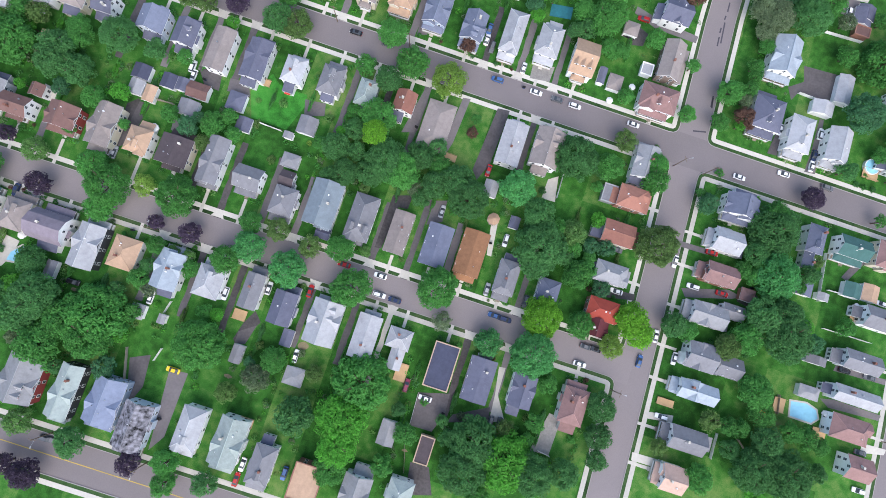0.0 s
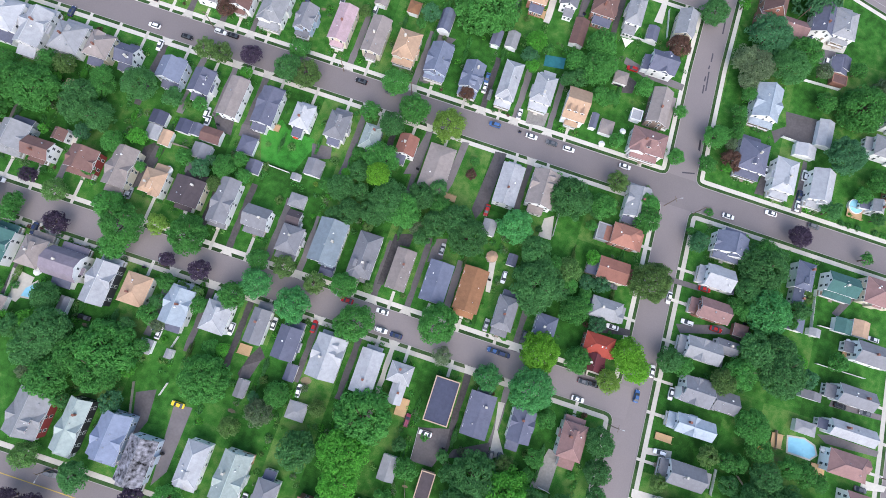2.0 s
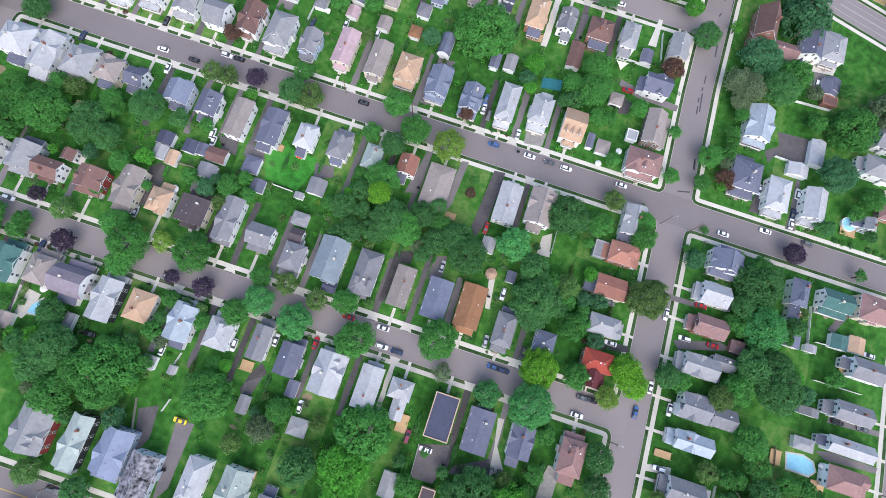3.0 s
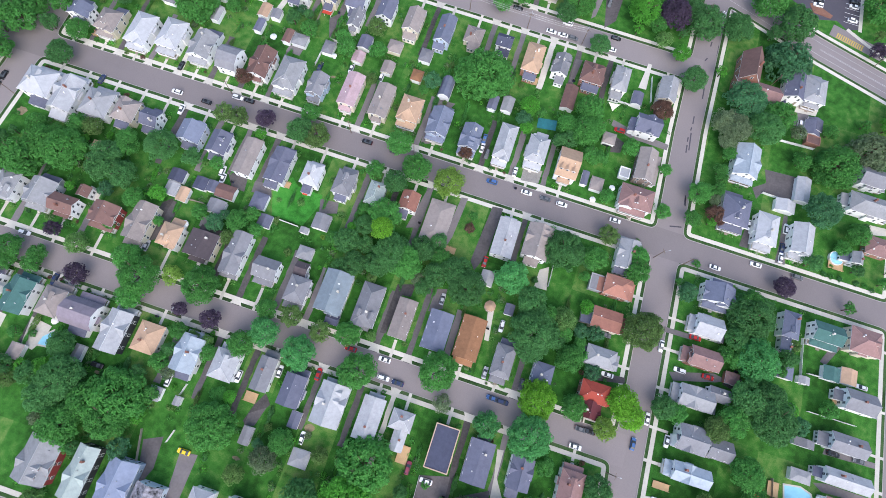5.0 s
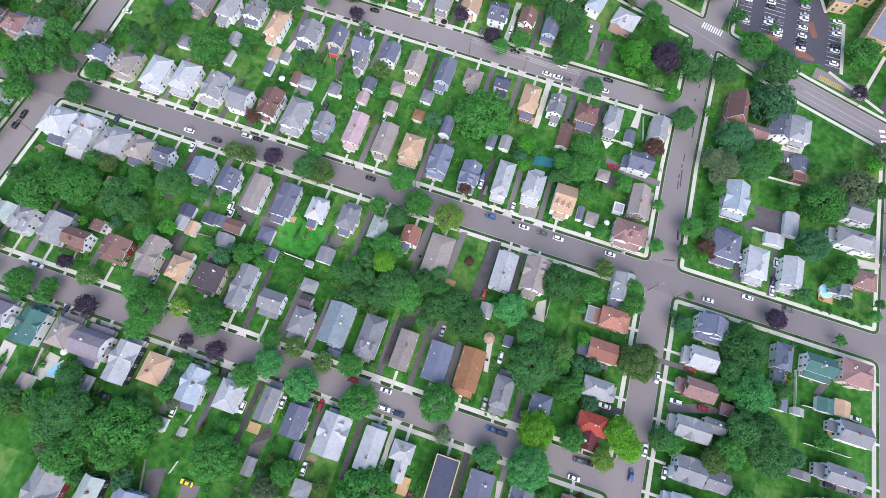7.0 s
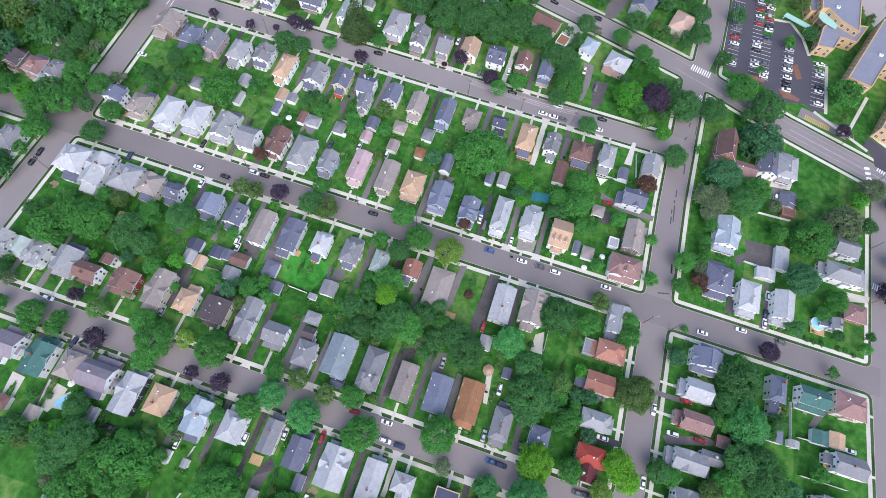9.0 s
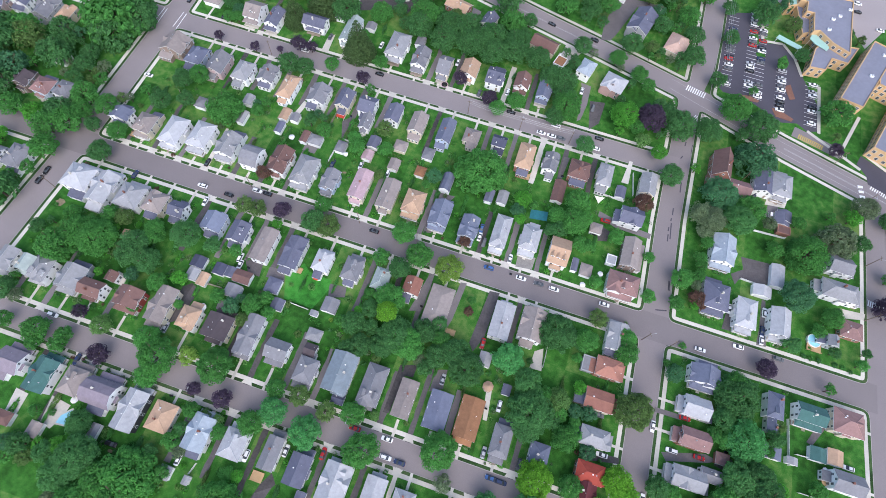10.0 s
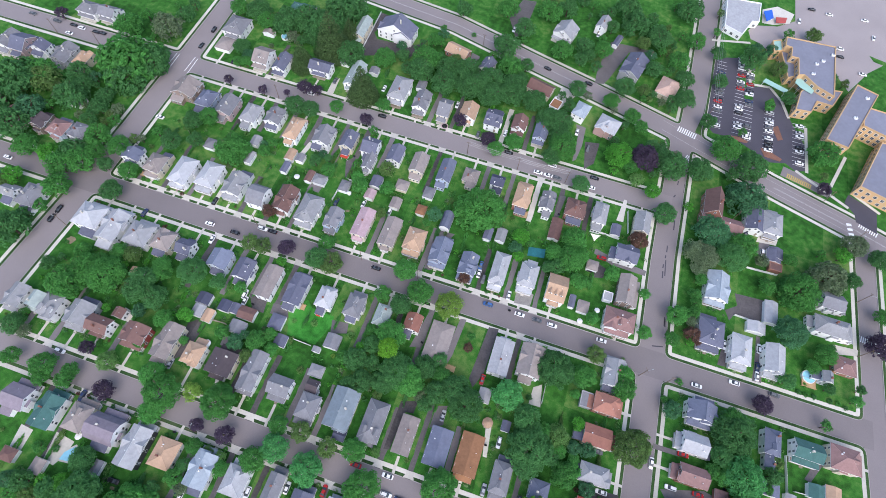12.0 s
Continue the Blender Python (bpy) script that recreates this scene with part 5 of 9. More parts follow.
house(51.7, -42.1, 4.3, 3.0, "gy", "lgray", "white", 2.6, "n", garage=1)
house(25.2, -50.2, 5.3, 4.6, "hip", "pinkbrown", "brick", 2.6, "s", garage=1)
house(-197.6, -151.2, 11.6, 14.7, "cross", "lgray", "red", 5.4, "s", dormer=2)
house(-183.2, -150.6, 7.4, 17.2, "cross", "pgreen", "black", 5.4, "s", porch=1)
house(-170.1, -149.8, 10.2, 14.7, "cross", "blue", "blue", 5.4, "s", porch=1)
house(-159.0, -154.4, 9.6, 14.8, "gy", "patch", "bluegray", 5.4, "s", porch=1)
house(-141.8, -150.1, 7.9, 14.0, "hip", "white", "white", 5.4, "s", porch=1, dormer=1)
house(-128.6, -150.1, 9.4, 15.5, "cross", "pgreen", "white", 5.4, "s", porch=1)
house(-116.1, -153.9, 7.5, 12.8, "hip", "gray", "white", 5.4, "s", porch=1, addition=1)
house(-100.9, -154.8, 9.6, 11.8, "flat", "tan", "brick", 6.0, "s")
house(-136.5, -123.7, 3.9, 6.2, "gy", "gray", "white", 2.6, "n", garage=1)
house(-116.2, -125.0, 6.6, 6.0, "hip", "lgray", "white", 2.6, "n", garage=1)
house(-122.6, -113.7, 3.9, 5.8, "gy", "slate", "white", 2.6, "n", garage=1)
house(13.4, -76.3, 9.3, 10.6, "cross", "gray", "white", 5.4, "s", turn=-90, addition=1)
house(24.1, -76.7, 8.8, 7.4, "gx", "gray", "white", 4.6, "s", wing=1)
house(15.2, -88.1, 6.6, 13.6, "cross", "wblue", "white", 5.4, "s", turn=-90, porch=1)
house(15.9, -104.5, 8.0, 12.7, "gy", "gray", "white", 5.4, "s", turn=-90, porch=1, addition=1)
house(14.6, -118.1, 8.9, 8.4, "gy", "pinktan", "white", 5.4, "s", turn=-90, porch=1, addition=1)
house(68.7, -60.5, 6.8, 13.3, "gy", "gray", "white", 5.4, "s", turn=90, addition=1)
house(69.4, -72.8, 5.9, 16.5, "gy", "white", "white", 5.4, "s", turn=90, porch=1, addition=1)
house(69.5, -84.0, 8.5, 13.8, "hip", "pinkbrown", "white", 5.4, "s", turn=90)
house(75.5, -95.8, 8.1, 9.5, "gy", "pinkbrown", "white", 5.4, "s", turn=90, porch=1)
house(54.7, -76.1, 7.5, 4.6, "hip", "lgray", "white", 2.6, "s", garage=1)
house(54.6, -64.5, 7.5, 3.1, "gy", "gray", "white", 2.6, "s", garage=1)
house(-376.0, 56.0, 9.5, 12.0, "cross", "gray", "white", 5.4, "s", porch=1)
house(-367.2, 56.3, 9.0, 12.3, "gx", "slate", "redwhite", 5.4, "n", porch=1, addition=1)
house(-356.6, 57.7, 9.6, 6.5, "gy", "slate", "white", 5.4, "n", addition=1)
house(-342.0, 57.7, 9.9, 13.2, "cross", "gray", "gray", 5.4, "n", addition=1)
house(-330.7, 57.8, 7.5, 9.3, "hip", "tan", "cream", 5.4, "n", addition=1)
house(-350.9, 92.8, 12.4, 9.0, "hip", "gray", "white", 5.4, "s")
house(-339.2, 94.0, 10.4, 8.5, "gx", "gray", "white", 5.4, "s", addition=1)
house(-319.0, 32.9, 9.2, 6.5, "hip", "gray", "white", 2.6, "s", garage=1)
house(-338.6, 11.5, 11.7, 10.1, "cross", "brown", "cream", 5.4, "s")
house(-324.3, 14.0, 8.2, 7.7, "cross", "dbrown", "brownwhite", 5.4, "s", addition=1)
house(-313.2, 13.7, 9.9, 8.7, "hip", "pinkbrown", "bluegray", 5.4, "s", dormer=1, addition=1)
house(-302.7, 15.5, 8.7, 8.3, "hip", "gray", "white", 5.4, "s")
house(-268.9, 59.1, 12.7, 11.4, "cross", "taupe", "brownwhite", 5.4, "n", porch=1, addition=1)
house(-255.5, 56.1, 9.1, 10.3, "hip", "slateblue", "blue", 5.4, "n", porch=1, addition=1)
house(-243.3, 55.7, 9.3, 12.6, "gy", "gray", "redwhite", 5.4, "n", porch=1, addition=1)
house(-267.2, 110.9, 12.4, 13.9, "hip", "gray", "white", 5.4, "s", dormer=1)
house(-268.1, 97.7, 9.2, 9.5, "hip", "taupe", "white", 2.6, "s", garage=1)
house(-242.3, 94.8, 9.2, 12.0, "gx", "taupe", "white", 5.4, "s", porch=1, dormer=1)
house(-230.6, 94.0, 7.7, 12.2, "gy", "slate", "white", 5.4, "s", porch=1, addition=1)
house(-209.6, 99.2, 12.7, 8.2, "gx", "slate", "white", 5.4, "s")
house(-199.7, 110.9, 5.2, 6.7, "gy", "gray", "white", 2.6, "s", garage=1)
house(-189.8, 100.4, 7.7, 17.7, "gy", "pgreen", "white", 5.4, "s")
house(-182.1, 109.1, 5.3, 5.1, "gy", "gray", "white", 2.6, "s", garage=1)
house(-163.2, 99.7, 10.0, 16.2, "hip", "lgray", "white", 5.4, "s", porch=1, dormer=1)
house(-153.7, 108.5, 4.9, 6.6, "gy", "gray", "white", 2.6, "s", garage=1)
house(-149.1, 95.7, 8.1, 12.6, "cross", "gray", "white", 5.4, "s", porch=1, addition=1)
house(-135.7, 95.2, 6.9, 12.3, "gx", "gray", "cream", 5.4, "s", porch=1)
house(-180.3, 142.0, 21.7, 11.2, "cross", "slate", "white", 6.0, "s", turn=-4, addition=1)
house(-238.9, 138.1, 14.0, 6.2, "hip", "green", "cream", 5.4, "s", addition=1)
house(-199.9, 136.0, 6.6, 16.3, "gy", "pgreen", "cream", 5.4, "s")
house(-249.8, 115.1, 7.0, 3.4, "gy", "taupe", "white", 2.6, "s", garage=1)
house(-229.4, 55.6, 8.7, 11.5, "hip", "lgray", "white", 5.4, "n", addition=1)
house(-217.1, 57.8, 8.8, 9.7, "cross", "gray", "white", 5.4, "n", porch=1, addition=1)
house(-204.2, 54.1, 7.5, 13.7, "hip", "tan", "white", 5.4, "n", porch=1, addition=1)
house(-142.4, 140.1, 13.7, 8.7, "gx", "tan", "brick", 4.0, "s", turn=-14)
house(-123.2, 134.0, 7.5, 10.1, "gy", "slate", "white", 5.4, "s", turn=-14, addition=1)
house(-90.4, 130.0, 14.4, 9.1, "gx", "brown", "cream", 4.0, "s", turn=-14)
house(-86.6, 178.8, 12.5, 11.8, "cross", "lgray", "white", 5.4, "s", turn=-14, porch=1)
house(-66.5, 193.7, 6.3, 11.1, "gy", "lgray", "white", 5.4, "s", turn=-14, addition=1)
house(-55.3, 184.9, 3.6, 9.6, "gy", "slate", "white", 2.6, "s", turn=-14, garage=1)
house(-43.2, 163.9, 12.0, 18.2, "cross", "slate", "gray", 6.0, "s", turn=-14)
house(-21.7, 156.5, 11.2, 14.6, "hip", "pinktan", "cream", 4.0, "s", turn=-14)
house(-65.6, 120.6, 7.9, 10.6, "hip", "wblue", "white", 5.4, "s", turn=-14)
house(-49.8, 115.7, 11.8, 11.0, "hip", "white", "pinkbrick", 5.4, "s", turn=-14, dormer=1)
house(-122.9, 97.7, 8.9, 11.0, "gy", "tan", "white", 5.4, "s", addition=1)
house(-109.1, 97.7, 9.0, 11.1, "gx", "slate", "white", 5.4, "s", dormer=2, addition=1)
house(-95.2, 99.6, 7.8, 9.8, "gy", "brown", "white", 5.4, "s", porch=1)
house(-83.1, 98.8, 7.2, 12.8, "gy", "slateblue", "blue", 5.4, "s", porch=1, addition=1)
house(-79.7, 122.2, 5.6, 6.9, "flat", "rust", "white", 2.6, "s", turn=-14, garage=1)
house(-188.4, 55.3, 9.4, 11.2, "cross", "gray", "white", 5.4, "n", porch=1, addition=1)
house(-175.3, 57.1, 7.4, 10.5, "gy", "slate", "cream", 5.4, "n", porch=1, addition=1)
house(-163.4, 57.7, 8.4, 9.8, "gx", "slate", "white", 5.4, "n", addition=1)
house(-160.9, 49.1, 5.6, 9.7, "gy", "gray", "white", 4.5, "s", wing=1)
house(-149.7, 57.3, 7.4, 10.3, "gy", "slate", "white", 5.4, "n", addition=1)
house(-136.8, 56.0, 7.7, 11.8, "gy", "taupe", "cream", 5.4, "n", porch=1, addition=1)
house(-122.5, 56.2, 7.2, 13.5, "gy", "slateblue", "blue", 5.4, "n", porch=1, addition=1)
house(-110.0, 59.2, 8.0, 8.5, "hip", "taupe", "cream", 3.5, "n", addition=1)
house(-96.3, 59.6, 7.1, 6.5, "gx", "navy", "white", 5.4, "n", addition=1)
house(-82.2, 55.7, 8.0, 14.1, "hip", "tan", "brick", 5.4, "n", porch=1, addition=1)
house(-69.8, 56.7, 7.1, 10.2, "cross", "gray", "white", 5.4, "n", porch=1, addition=1)
house(-55.9, 57.1, 9.8, 9.5, "hip", "brown", "brick", 5.4, "n", porch=1, dormer=1, addition=1)
house(-43.5, 59.0, 6.8, 12.1, "hip", "lgray", "white", 5.4, "n", porch=1, addition=1)
house(-23.0, 60.6, 7.7, 11.6, "gy", "lgray", "cream", 5.4, "n", porch=1, addition=1)
house(-34.2, 53.9, 4.7, 6.6, "gy", "slate", "white", 2.6, "n", garage=1)
house(-62.4, 44.3, 5.8, 12.0, "gy", "brown", "white", 2.6, "n", garage=1)
house(-113.4, 30.2, 5.4, 9.4, "gambrel", "slateblue", "white", 3.2, "s", garage=1)
house(-92.6, 30.6, 4.1, 6.9, "gy", "slate", "green", 2.6, "s", garage=1)
house(-86.5, 31.9, 5.0, 7.2, "gy", "lgray", "white", 2.6, "s", garage=1)
house(-270.3, 11.7, 10.1, 6.5, "cross", "slateblue", "white", 5.4, "s", addition=1)
house(-257.2, 11.2, 9.2, 10.1, "hip", "taupe", "cream", 5.4, "s", porch=1, dormer=1, addition=1)
house(-242.8, 12.1, 9.6, 14.7, "hip", "white", "white", 5.4, "s", porch=1)
house(-229.9, 14.1, 9.8, 13.9, "hip", "white", "white", 5.4, "s", porch=1, dormer=1)
house(-215.8, 13.5, 9.4, 12.4, "cross", "lgray", "white", 5.4, "s", porch=1, addition=1)
house(-202.5, 11.4, 8.8, 11.0, "gambrelx", "gray", "white", 5.4, "s")
house(-189.5, 14.1, 8.7, 14.0, "cross", "brown", "white", 5.4, "s")
house(-177.0, 13.3, 9.8, 14.5, "hip", "lgray", "white", 5.4, "s", porch=1, dormer=1)
house(-164.1, 12.3, 7.2, 10.4, "cross", "gray", "blue", 5.4, "s", porch=1)
house(-150.1, 14.7, 7.6, 15.5, "gy", "pink", "cream", 5.4, "s", pitch=0.32)
house(-136.4, 14.2, 7.8, 15.5, "gy", "taupe", "cream", 5.4, "s", pitch=0.32)
house(-124.1, 14.5, 9.1, 11.5, "hip", "tan", "cream", 5.4, "s", porch=1)
house(-200.0, 40.1, 4.8, 6.9, "gy", "tan", "white", 2.6, "n", garage=1)
house(-199.2, 32.3, 3.6, 6.6, "gy", "slate", "white", 2.6, "s", garage=1)
house(-194.6, 40.0, 4.3, 4.9, "gy", "gray", "white", 2.6, "n", garage=1)
house(-185.6, 31.4, 3.8, 6.7, "gy", "brown", "white", 2.6, "s", garage=1)
house(-180.1, 31.4, 6.6, 5.6, "hip", "lgray", "white", 2.6, "s", garage=1)
house(-167.3, 32.1, 5.0, 6.3, "hip", "gray", "white", 2.6, "s", garage=1)
house(-153.5, 39.9, 5.6, 6.7, "gy", "slate", "white", 2.6, "n", garage=1)
house(-153.7, 32.0, 5.1, 5.6, "gy", "pink", "cream", 2.6, "s", garage=1)
house(-140.7, 42.3, 6.3, 6.1, "hip", "taupe", "cream", 2.6, "n", garage=1)
house(-140.1, 31.4, 5.2, 6.2, "gy", "taupe", "cream", 2.6, "s", garage=1)
house(-126.7, 42.7, 5.4, 6.5, "hip", "gray", "white", 2.6, "n", garage=1)
house(-127.1, 32.0, 4.9, 5.5, "hip", "rust", "cream", 2.6, "s", garage=1)
house(-220.4, 41.9, 4.7, 6.2, "gy", "lgray", "white", 2.6, "n", garage=1)
house(-218.3, 31.4, 3.8, 7.4, "gy", "lgray", "white", 2.6, "s", garage=1)
house(-240.5, 32.3, 5.9, 6.0, "hip", "gray", "white", 2.6, "s", garage=1)
house(-268.0, -24.9, 12.6, 11.7, "hip", "white", "white", 6.5, "n", porch=1, dormer=1, addition=1)
house(-256.2, -25.8, 9.7, 15.0, "cross", "white", "blackwhite", 5.4, "n", porch=1, addition=1)
house(-242.9, -25.6, 11.5, 11.5, "hip", "lgray", "white", 5.4, "n", porch=1, addition=1)
house(-231.0, -24.8, 9.3, 9.3, "hip", "taupe", "cream", 5.4, "n", addition=1)
house(-220.2, -24.5, 7.4, 7.3, "gx", "slate", "white", 5.4, "n", addition=1)
house(-300.6, -24.4, 9.6, 11.3, "hip", "gray", "white", 5.4, "n", dormer=1, addition=1)
house(-310.7, -25.7, 8.0, 5.5, "gx", "lgray", "white", 5.4, "n", addition=1)
house(9.7, 83.9, 9.5, 14.6, "gy", "brown", "brick", 6.0, "s", church=1)
house(14.3, 73.9, 20.2, 11.1, "gx", "pinkbrown", "brick", 4.0, "s", wing=1)
house(39.2, 83.0, 9.4, 12.8, "hip", "lgray", "white", 5.4, "s", dormer=1, addition=1)
house(30.7, 82.6, 9.2, 13.7, "gy", "slate", "white", 4.8, "s", wing=1)
house(42.6, 68.0, 6.7, 6.1, "gy", "slate", "white", 2.6, "n", garage=1)
house(67.4, 49.4, 8.5, 9.9, "gy", "gray", "white", 5.4, "s", turn=90, porch=1, addition=1)
house(67.3, 36.2, 8.8, 15.9, "hip", "lgray", "white", 5.4, "s", turn=90, porch=1, dormer=1, addition=1)
house(73.5, 20.2, 8.2, 9.7, "hip", "pinkbrown", "brick", 3.6, "s", turn=90)
house(64.8, 11.7, 5.1, 4.7, "gx", "lgray", "white", 5.4, "s", turn=90, addition=1)
house(-274.0, -68.0, 7.7, 10.1, "cross", "lgray", "white", 5.4, "s", porch=1)
house(-265.3, -67.1, 6.5, 7.1, "gy", "pgreen", "cream", 5.4, "s", wing=1)
house(-258.0, -67.4, 8.1, 9.9, "hip", "lgray", "white", 5.4, "s", dormer=2)
house(-244.7, -66.3, 10.5, 10.0, "cross", "lgray", "gray", 5.4, "s", porch=1, addition=1)
house(-235.1, -41.3, 6.1, 3.2, "gy", "tan", "white", 2.6, "n", garage=1)
house(-246.1, -103.4, 10.0, 9.1, "gx", "mauve", "white", 5.4, "n", porch=1, addition=1)
house(-232.3, -104.4, 9.0, 12.6, "cross", "green", "white", 5.4, "n", porch=1)
house(-219.8, -102.7, 8.5, 10.3, "hip", "taupe", "cream", 5.4, "n", porch=1, dormer=1)
house(-237.4, -122.3, 6.1, 5.0, "hip", "brown", "white", 2.6, "n", garage=1)
house(-224.7, -122.4, 5.0, 5.6, "gy", "taupe", "white", 2.6, "n", garage=1)

# ---- driveways and paths ----
drive(-267.4, -264.7, -82.8, -57.8)
drive(-253.3, -250.6, -82.8, -52.8)
drive(-227.7, -225.0, -82.8, -56.8)
drive(-172.9, -170.2, -82.8, -57.8)
drive(-161.0, -158.3, -82.8, -54.8)
drive(-146.7, -144.0, -82.8, -55.8)
drive(-134.3, -131.6, -82.8, -58.8)
drive(-106.2, -103.5, -82.8, -58.8)
drive(-93.4, -90.7, -82.8, -52.8)
drive(-80.0, -77.5, -82.8, -57.8)
drive(-52.5, -49.8, -82.8, -56.8)
path(-274.5, -273.4, -82.7, -75.9)
path(-258.6, -257.5, -82.7, -72.6)
path(-245.3, -244.2, -82.7, -74.1)
path(-234.8, -233.7, -82.7, -71.8)
path(-218.9, -217.8, -82.7, -73.6)
path(-205.0, -203.9, -82.7, -75.3)
path(-192.1, -191.0, -82.7, -71.2)
path(-179.6, -178.5, -82.7, -71.2)
path(-166.3, -165.2, -82.7, -73.2)
path(-153.1, -152.0, -82.7, -73.6)
path(-139.3, -138.2, -82.7, -78.3)
path(-126.3, -125.2, -82.7, -77.8)
path(-112.6, -111.5, -82.7, -75.8)
path(-98.9, -97.8, -82.7, -76.1)
path(-85.4, -84.3, -82.7, -76.1)
path(-73.1, -72.0, -82.7, -78.0)
path(-59.1, -58.0, -82.7, -80.2)
path(-44.2, -43.1, -82.7, -75.5)
path(-25.3, -24.2, -82.7, -65.2)
path(-24.7, -23.6, -82.7, -75.8)
drive(-213.5, -210.8, -40.2, -11.3)
drive(-197.6, -194.9, -38.2, -11.3)
drive(-185.0, -182.3, -35.2, -11.3)
drive(-172.5, -169.8, -39.2, -11.3)
drive(-132.3, -129.6, -41.2, -11.3)
drive(-119.4, -116.7, -40.2, -11.3)
drive(-106.7, -104.0, -41.2, -11.3)
drive(-66.4, -64.0, -38.2, -11.3)
path(-268.5, -267.4, -16.3, -11.3)
path(-256.7, -255.6, -15.5, -11.3)
path(-243.5, -242.4, -17.1, -11.3)
path(-231.5, -230.4, -20.0, -11.3)
path(-220.7, -219.6, -20.7, -11.3)
path(-203.4, -202.3, -20.2, -11.3)
path(-191.0, -189.9, -20.5, -11.3)
path(-177.9, -176.8, -19.2, -11.3)
path(-164.9, -163.8, -19.0, -11.3)
path(-151.6, -150.5, -20.9, -11.3)
path(-138.4, -137.3, -17.1, -11.3)
path(-125.2, -124.1, -20.3, -11.3)
path(-111.7, -110.6, -19.9, -11.3)
path(-98.7, -97.6, -19.2, -11.3)
path(-71.5, -70.4, -17.9, -11.3)
path(-59.1, -58.0, -16.3, -11.3)
path(-25.4, -24.3, -23.9, -11.3)
path(-24.1, -23.0, -11.3, -8.4)
drive(-264.9, -262.2, -0.8, 26.1)
drive(-251.4, -248.7, -0.8, 29.1)
drive(-237.6, -235.1, -0.8, 26.1)
drive(-224.1, -221.4, -0.8, 24.1, True)
drive(-210.4, -207.7, -0.8, 24.1)
drive(-197.3, -194.6, -0.8, 24.1)
drive(-184.8, -182.3, -0.8, 29.1)
drive(-144.7, -142.0, -0.8, 24.1)
drive(-118.7, -116.0, -0.8, 26.1)
drive(-90.7, -88.0, -0.8, 24.1)
drive(-77.5, -74.8, -0.8, 24.1)
drive(-63.8, -61.1, -0.8, 26.1)
path(-270.9, -269.8, -0.8, 8.3)
path(-257.7, -256.6, -0.8, 3.3)
path(-243.4, -242.3, -0.8, 1.9)
path(-230.4, -229.3, -0.8, 4.4)
path(-216.4, -215.3, -0.8, 4.5)
path(-203.0, -201.9, -0.8, 5.7)
path(-190.0, -188.9, -0.8, 6.9)
path(-177.6, -176.5, -0.8, 3.2)
path(-164.6, -163.5, -0.8, 4.3)
path(-150.7, -149.6, -0.8, 4.1)
path(-137.0, -135.9, -0.8, 6.2)
path(-124.7, -123.6, -0.8, 5.9)
path(-111.3, -110.2, -0.8, 3.8)
path(-97.3, -96.2, -0.8, 2.3)
path(-83.0, -81.9, -0.8, 2.6)
path(-69.8, -68.7, -0.8, 5.8)
path(-56.0, -54.9, -0.8, 5.8)
path(-26.0, -24.9, -0.8, -0.3)
path(-25.4, -24.3, -0.8, 12.6)
drive(-250.6, -248.3, 47.3, 73.2)
drive(-237.6, -234.9, 45.3, 73.2)
drive(-224.6, -221.9, 49.3, 73.2)
drive(-211.7, -209.0, 49.3, 73.2)
drive(-198.1, -195.4, 49.3, 73.2)
drive(-182.7, -180.0, 44.3, 73.2)
drive(-170.9, -168.2, 43.3, 73.2)
drive(-157.6, -154.9, 49.3, 73.2)
drive(-130.9, -128.2, 43.3, 73.2)
drive(-104.3, -101.6, 49.3, 73.2)
drive(-90.9, -88.2, 47.3, 73.2)
drive(-77.2, -74.5, 45.3, 73.2, True)
drive(-64.9, -62.2, 47.3, 73.2)
drive(-50.3, -47.6, 43.3, 73.2)
path(-269.5, -268.4, 67.6, 73.2)
path(-256.1, -255.0, 64.0, 73.2)
path(-243.9, -242.8, 64.9, 73.2)
path(-230.0, -228.9, 61.5, 73.2)
path(-217.6, -216.5, 65.5, 73.2)
path(-204.7, -203.6, 63.8, 73.2)
path(-188.9, -187.8, 63.7, 73.2)
path(-175.9, -174.8, 65.1, 73.2)
path(-163.9, -162.8, 62.8, 73.2)
path(-150.3, -149.2, 62.6, 73.2)
path(-137.3, -136.2, 64.7, 73.2)
path(-123.1, -122.0, 65.7, 73.2)
path(-110.5, -109.4, 63.7, 73.2)
path(-96.9, -95.8, 63.0, 73.2)
path(-82.8, -81.7, 65.6, 73.2)
path(-70.4, -69.3, 64.6, 73.2)
path(-56.5, -55.4, 64.6, 73.2)
path(-44.0, -42.9, 67.8, 73.2)
path(-23.6, -22.5, 69.1, 73.2)
drive(-237.4, -234.9, 83.9, 111.8)
drive(-143.5, -140.8, 83.9, 113.8)
drive(-131.1, -128.4, 83.9, 111.8)
drive(-103.2, -100.5, 83.9, 111.8, True)
drive(-90.3, -87.6, 83.9, 111.8)
path(-267.7, -266.6, 83.9, 103.7)
path(-242.9, -241.8, 83.9, 86.0)
path(-231.2, -230.1, 83.9, 85.0)
path(-210.1, -209.0, 83.9, 94.9)
path(-190.4, -189.3, 83.9, 91.3)
path(-163.7, -162.6, 83.9, 88.8)
path(-149.7, -148.6, 83.9, 86.6)
path(-136.3, -135.2, 83.9, 86.2)
path(-123.4, -122.3, 83.9, 92.0)
path(-109.7, -108.6, 83.9, 92.0)
path(-95.8, -94.7, 83.9, 91.9)
path(-83.6, -82.5, 83.9, 89.6)
drive(-240.3, -237.6, -118.4, -92.5)
drive(-227.3, -224.6, -119.4, -92.5)
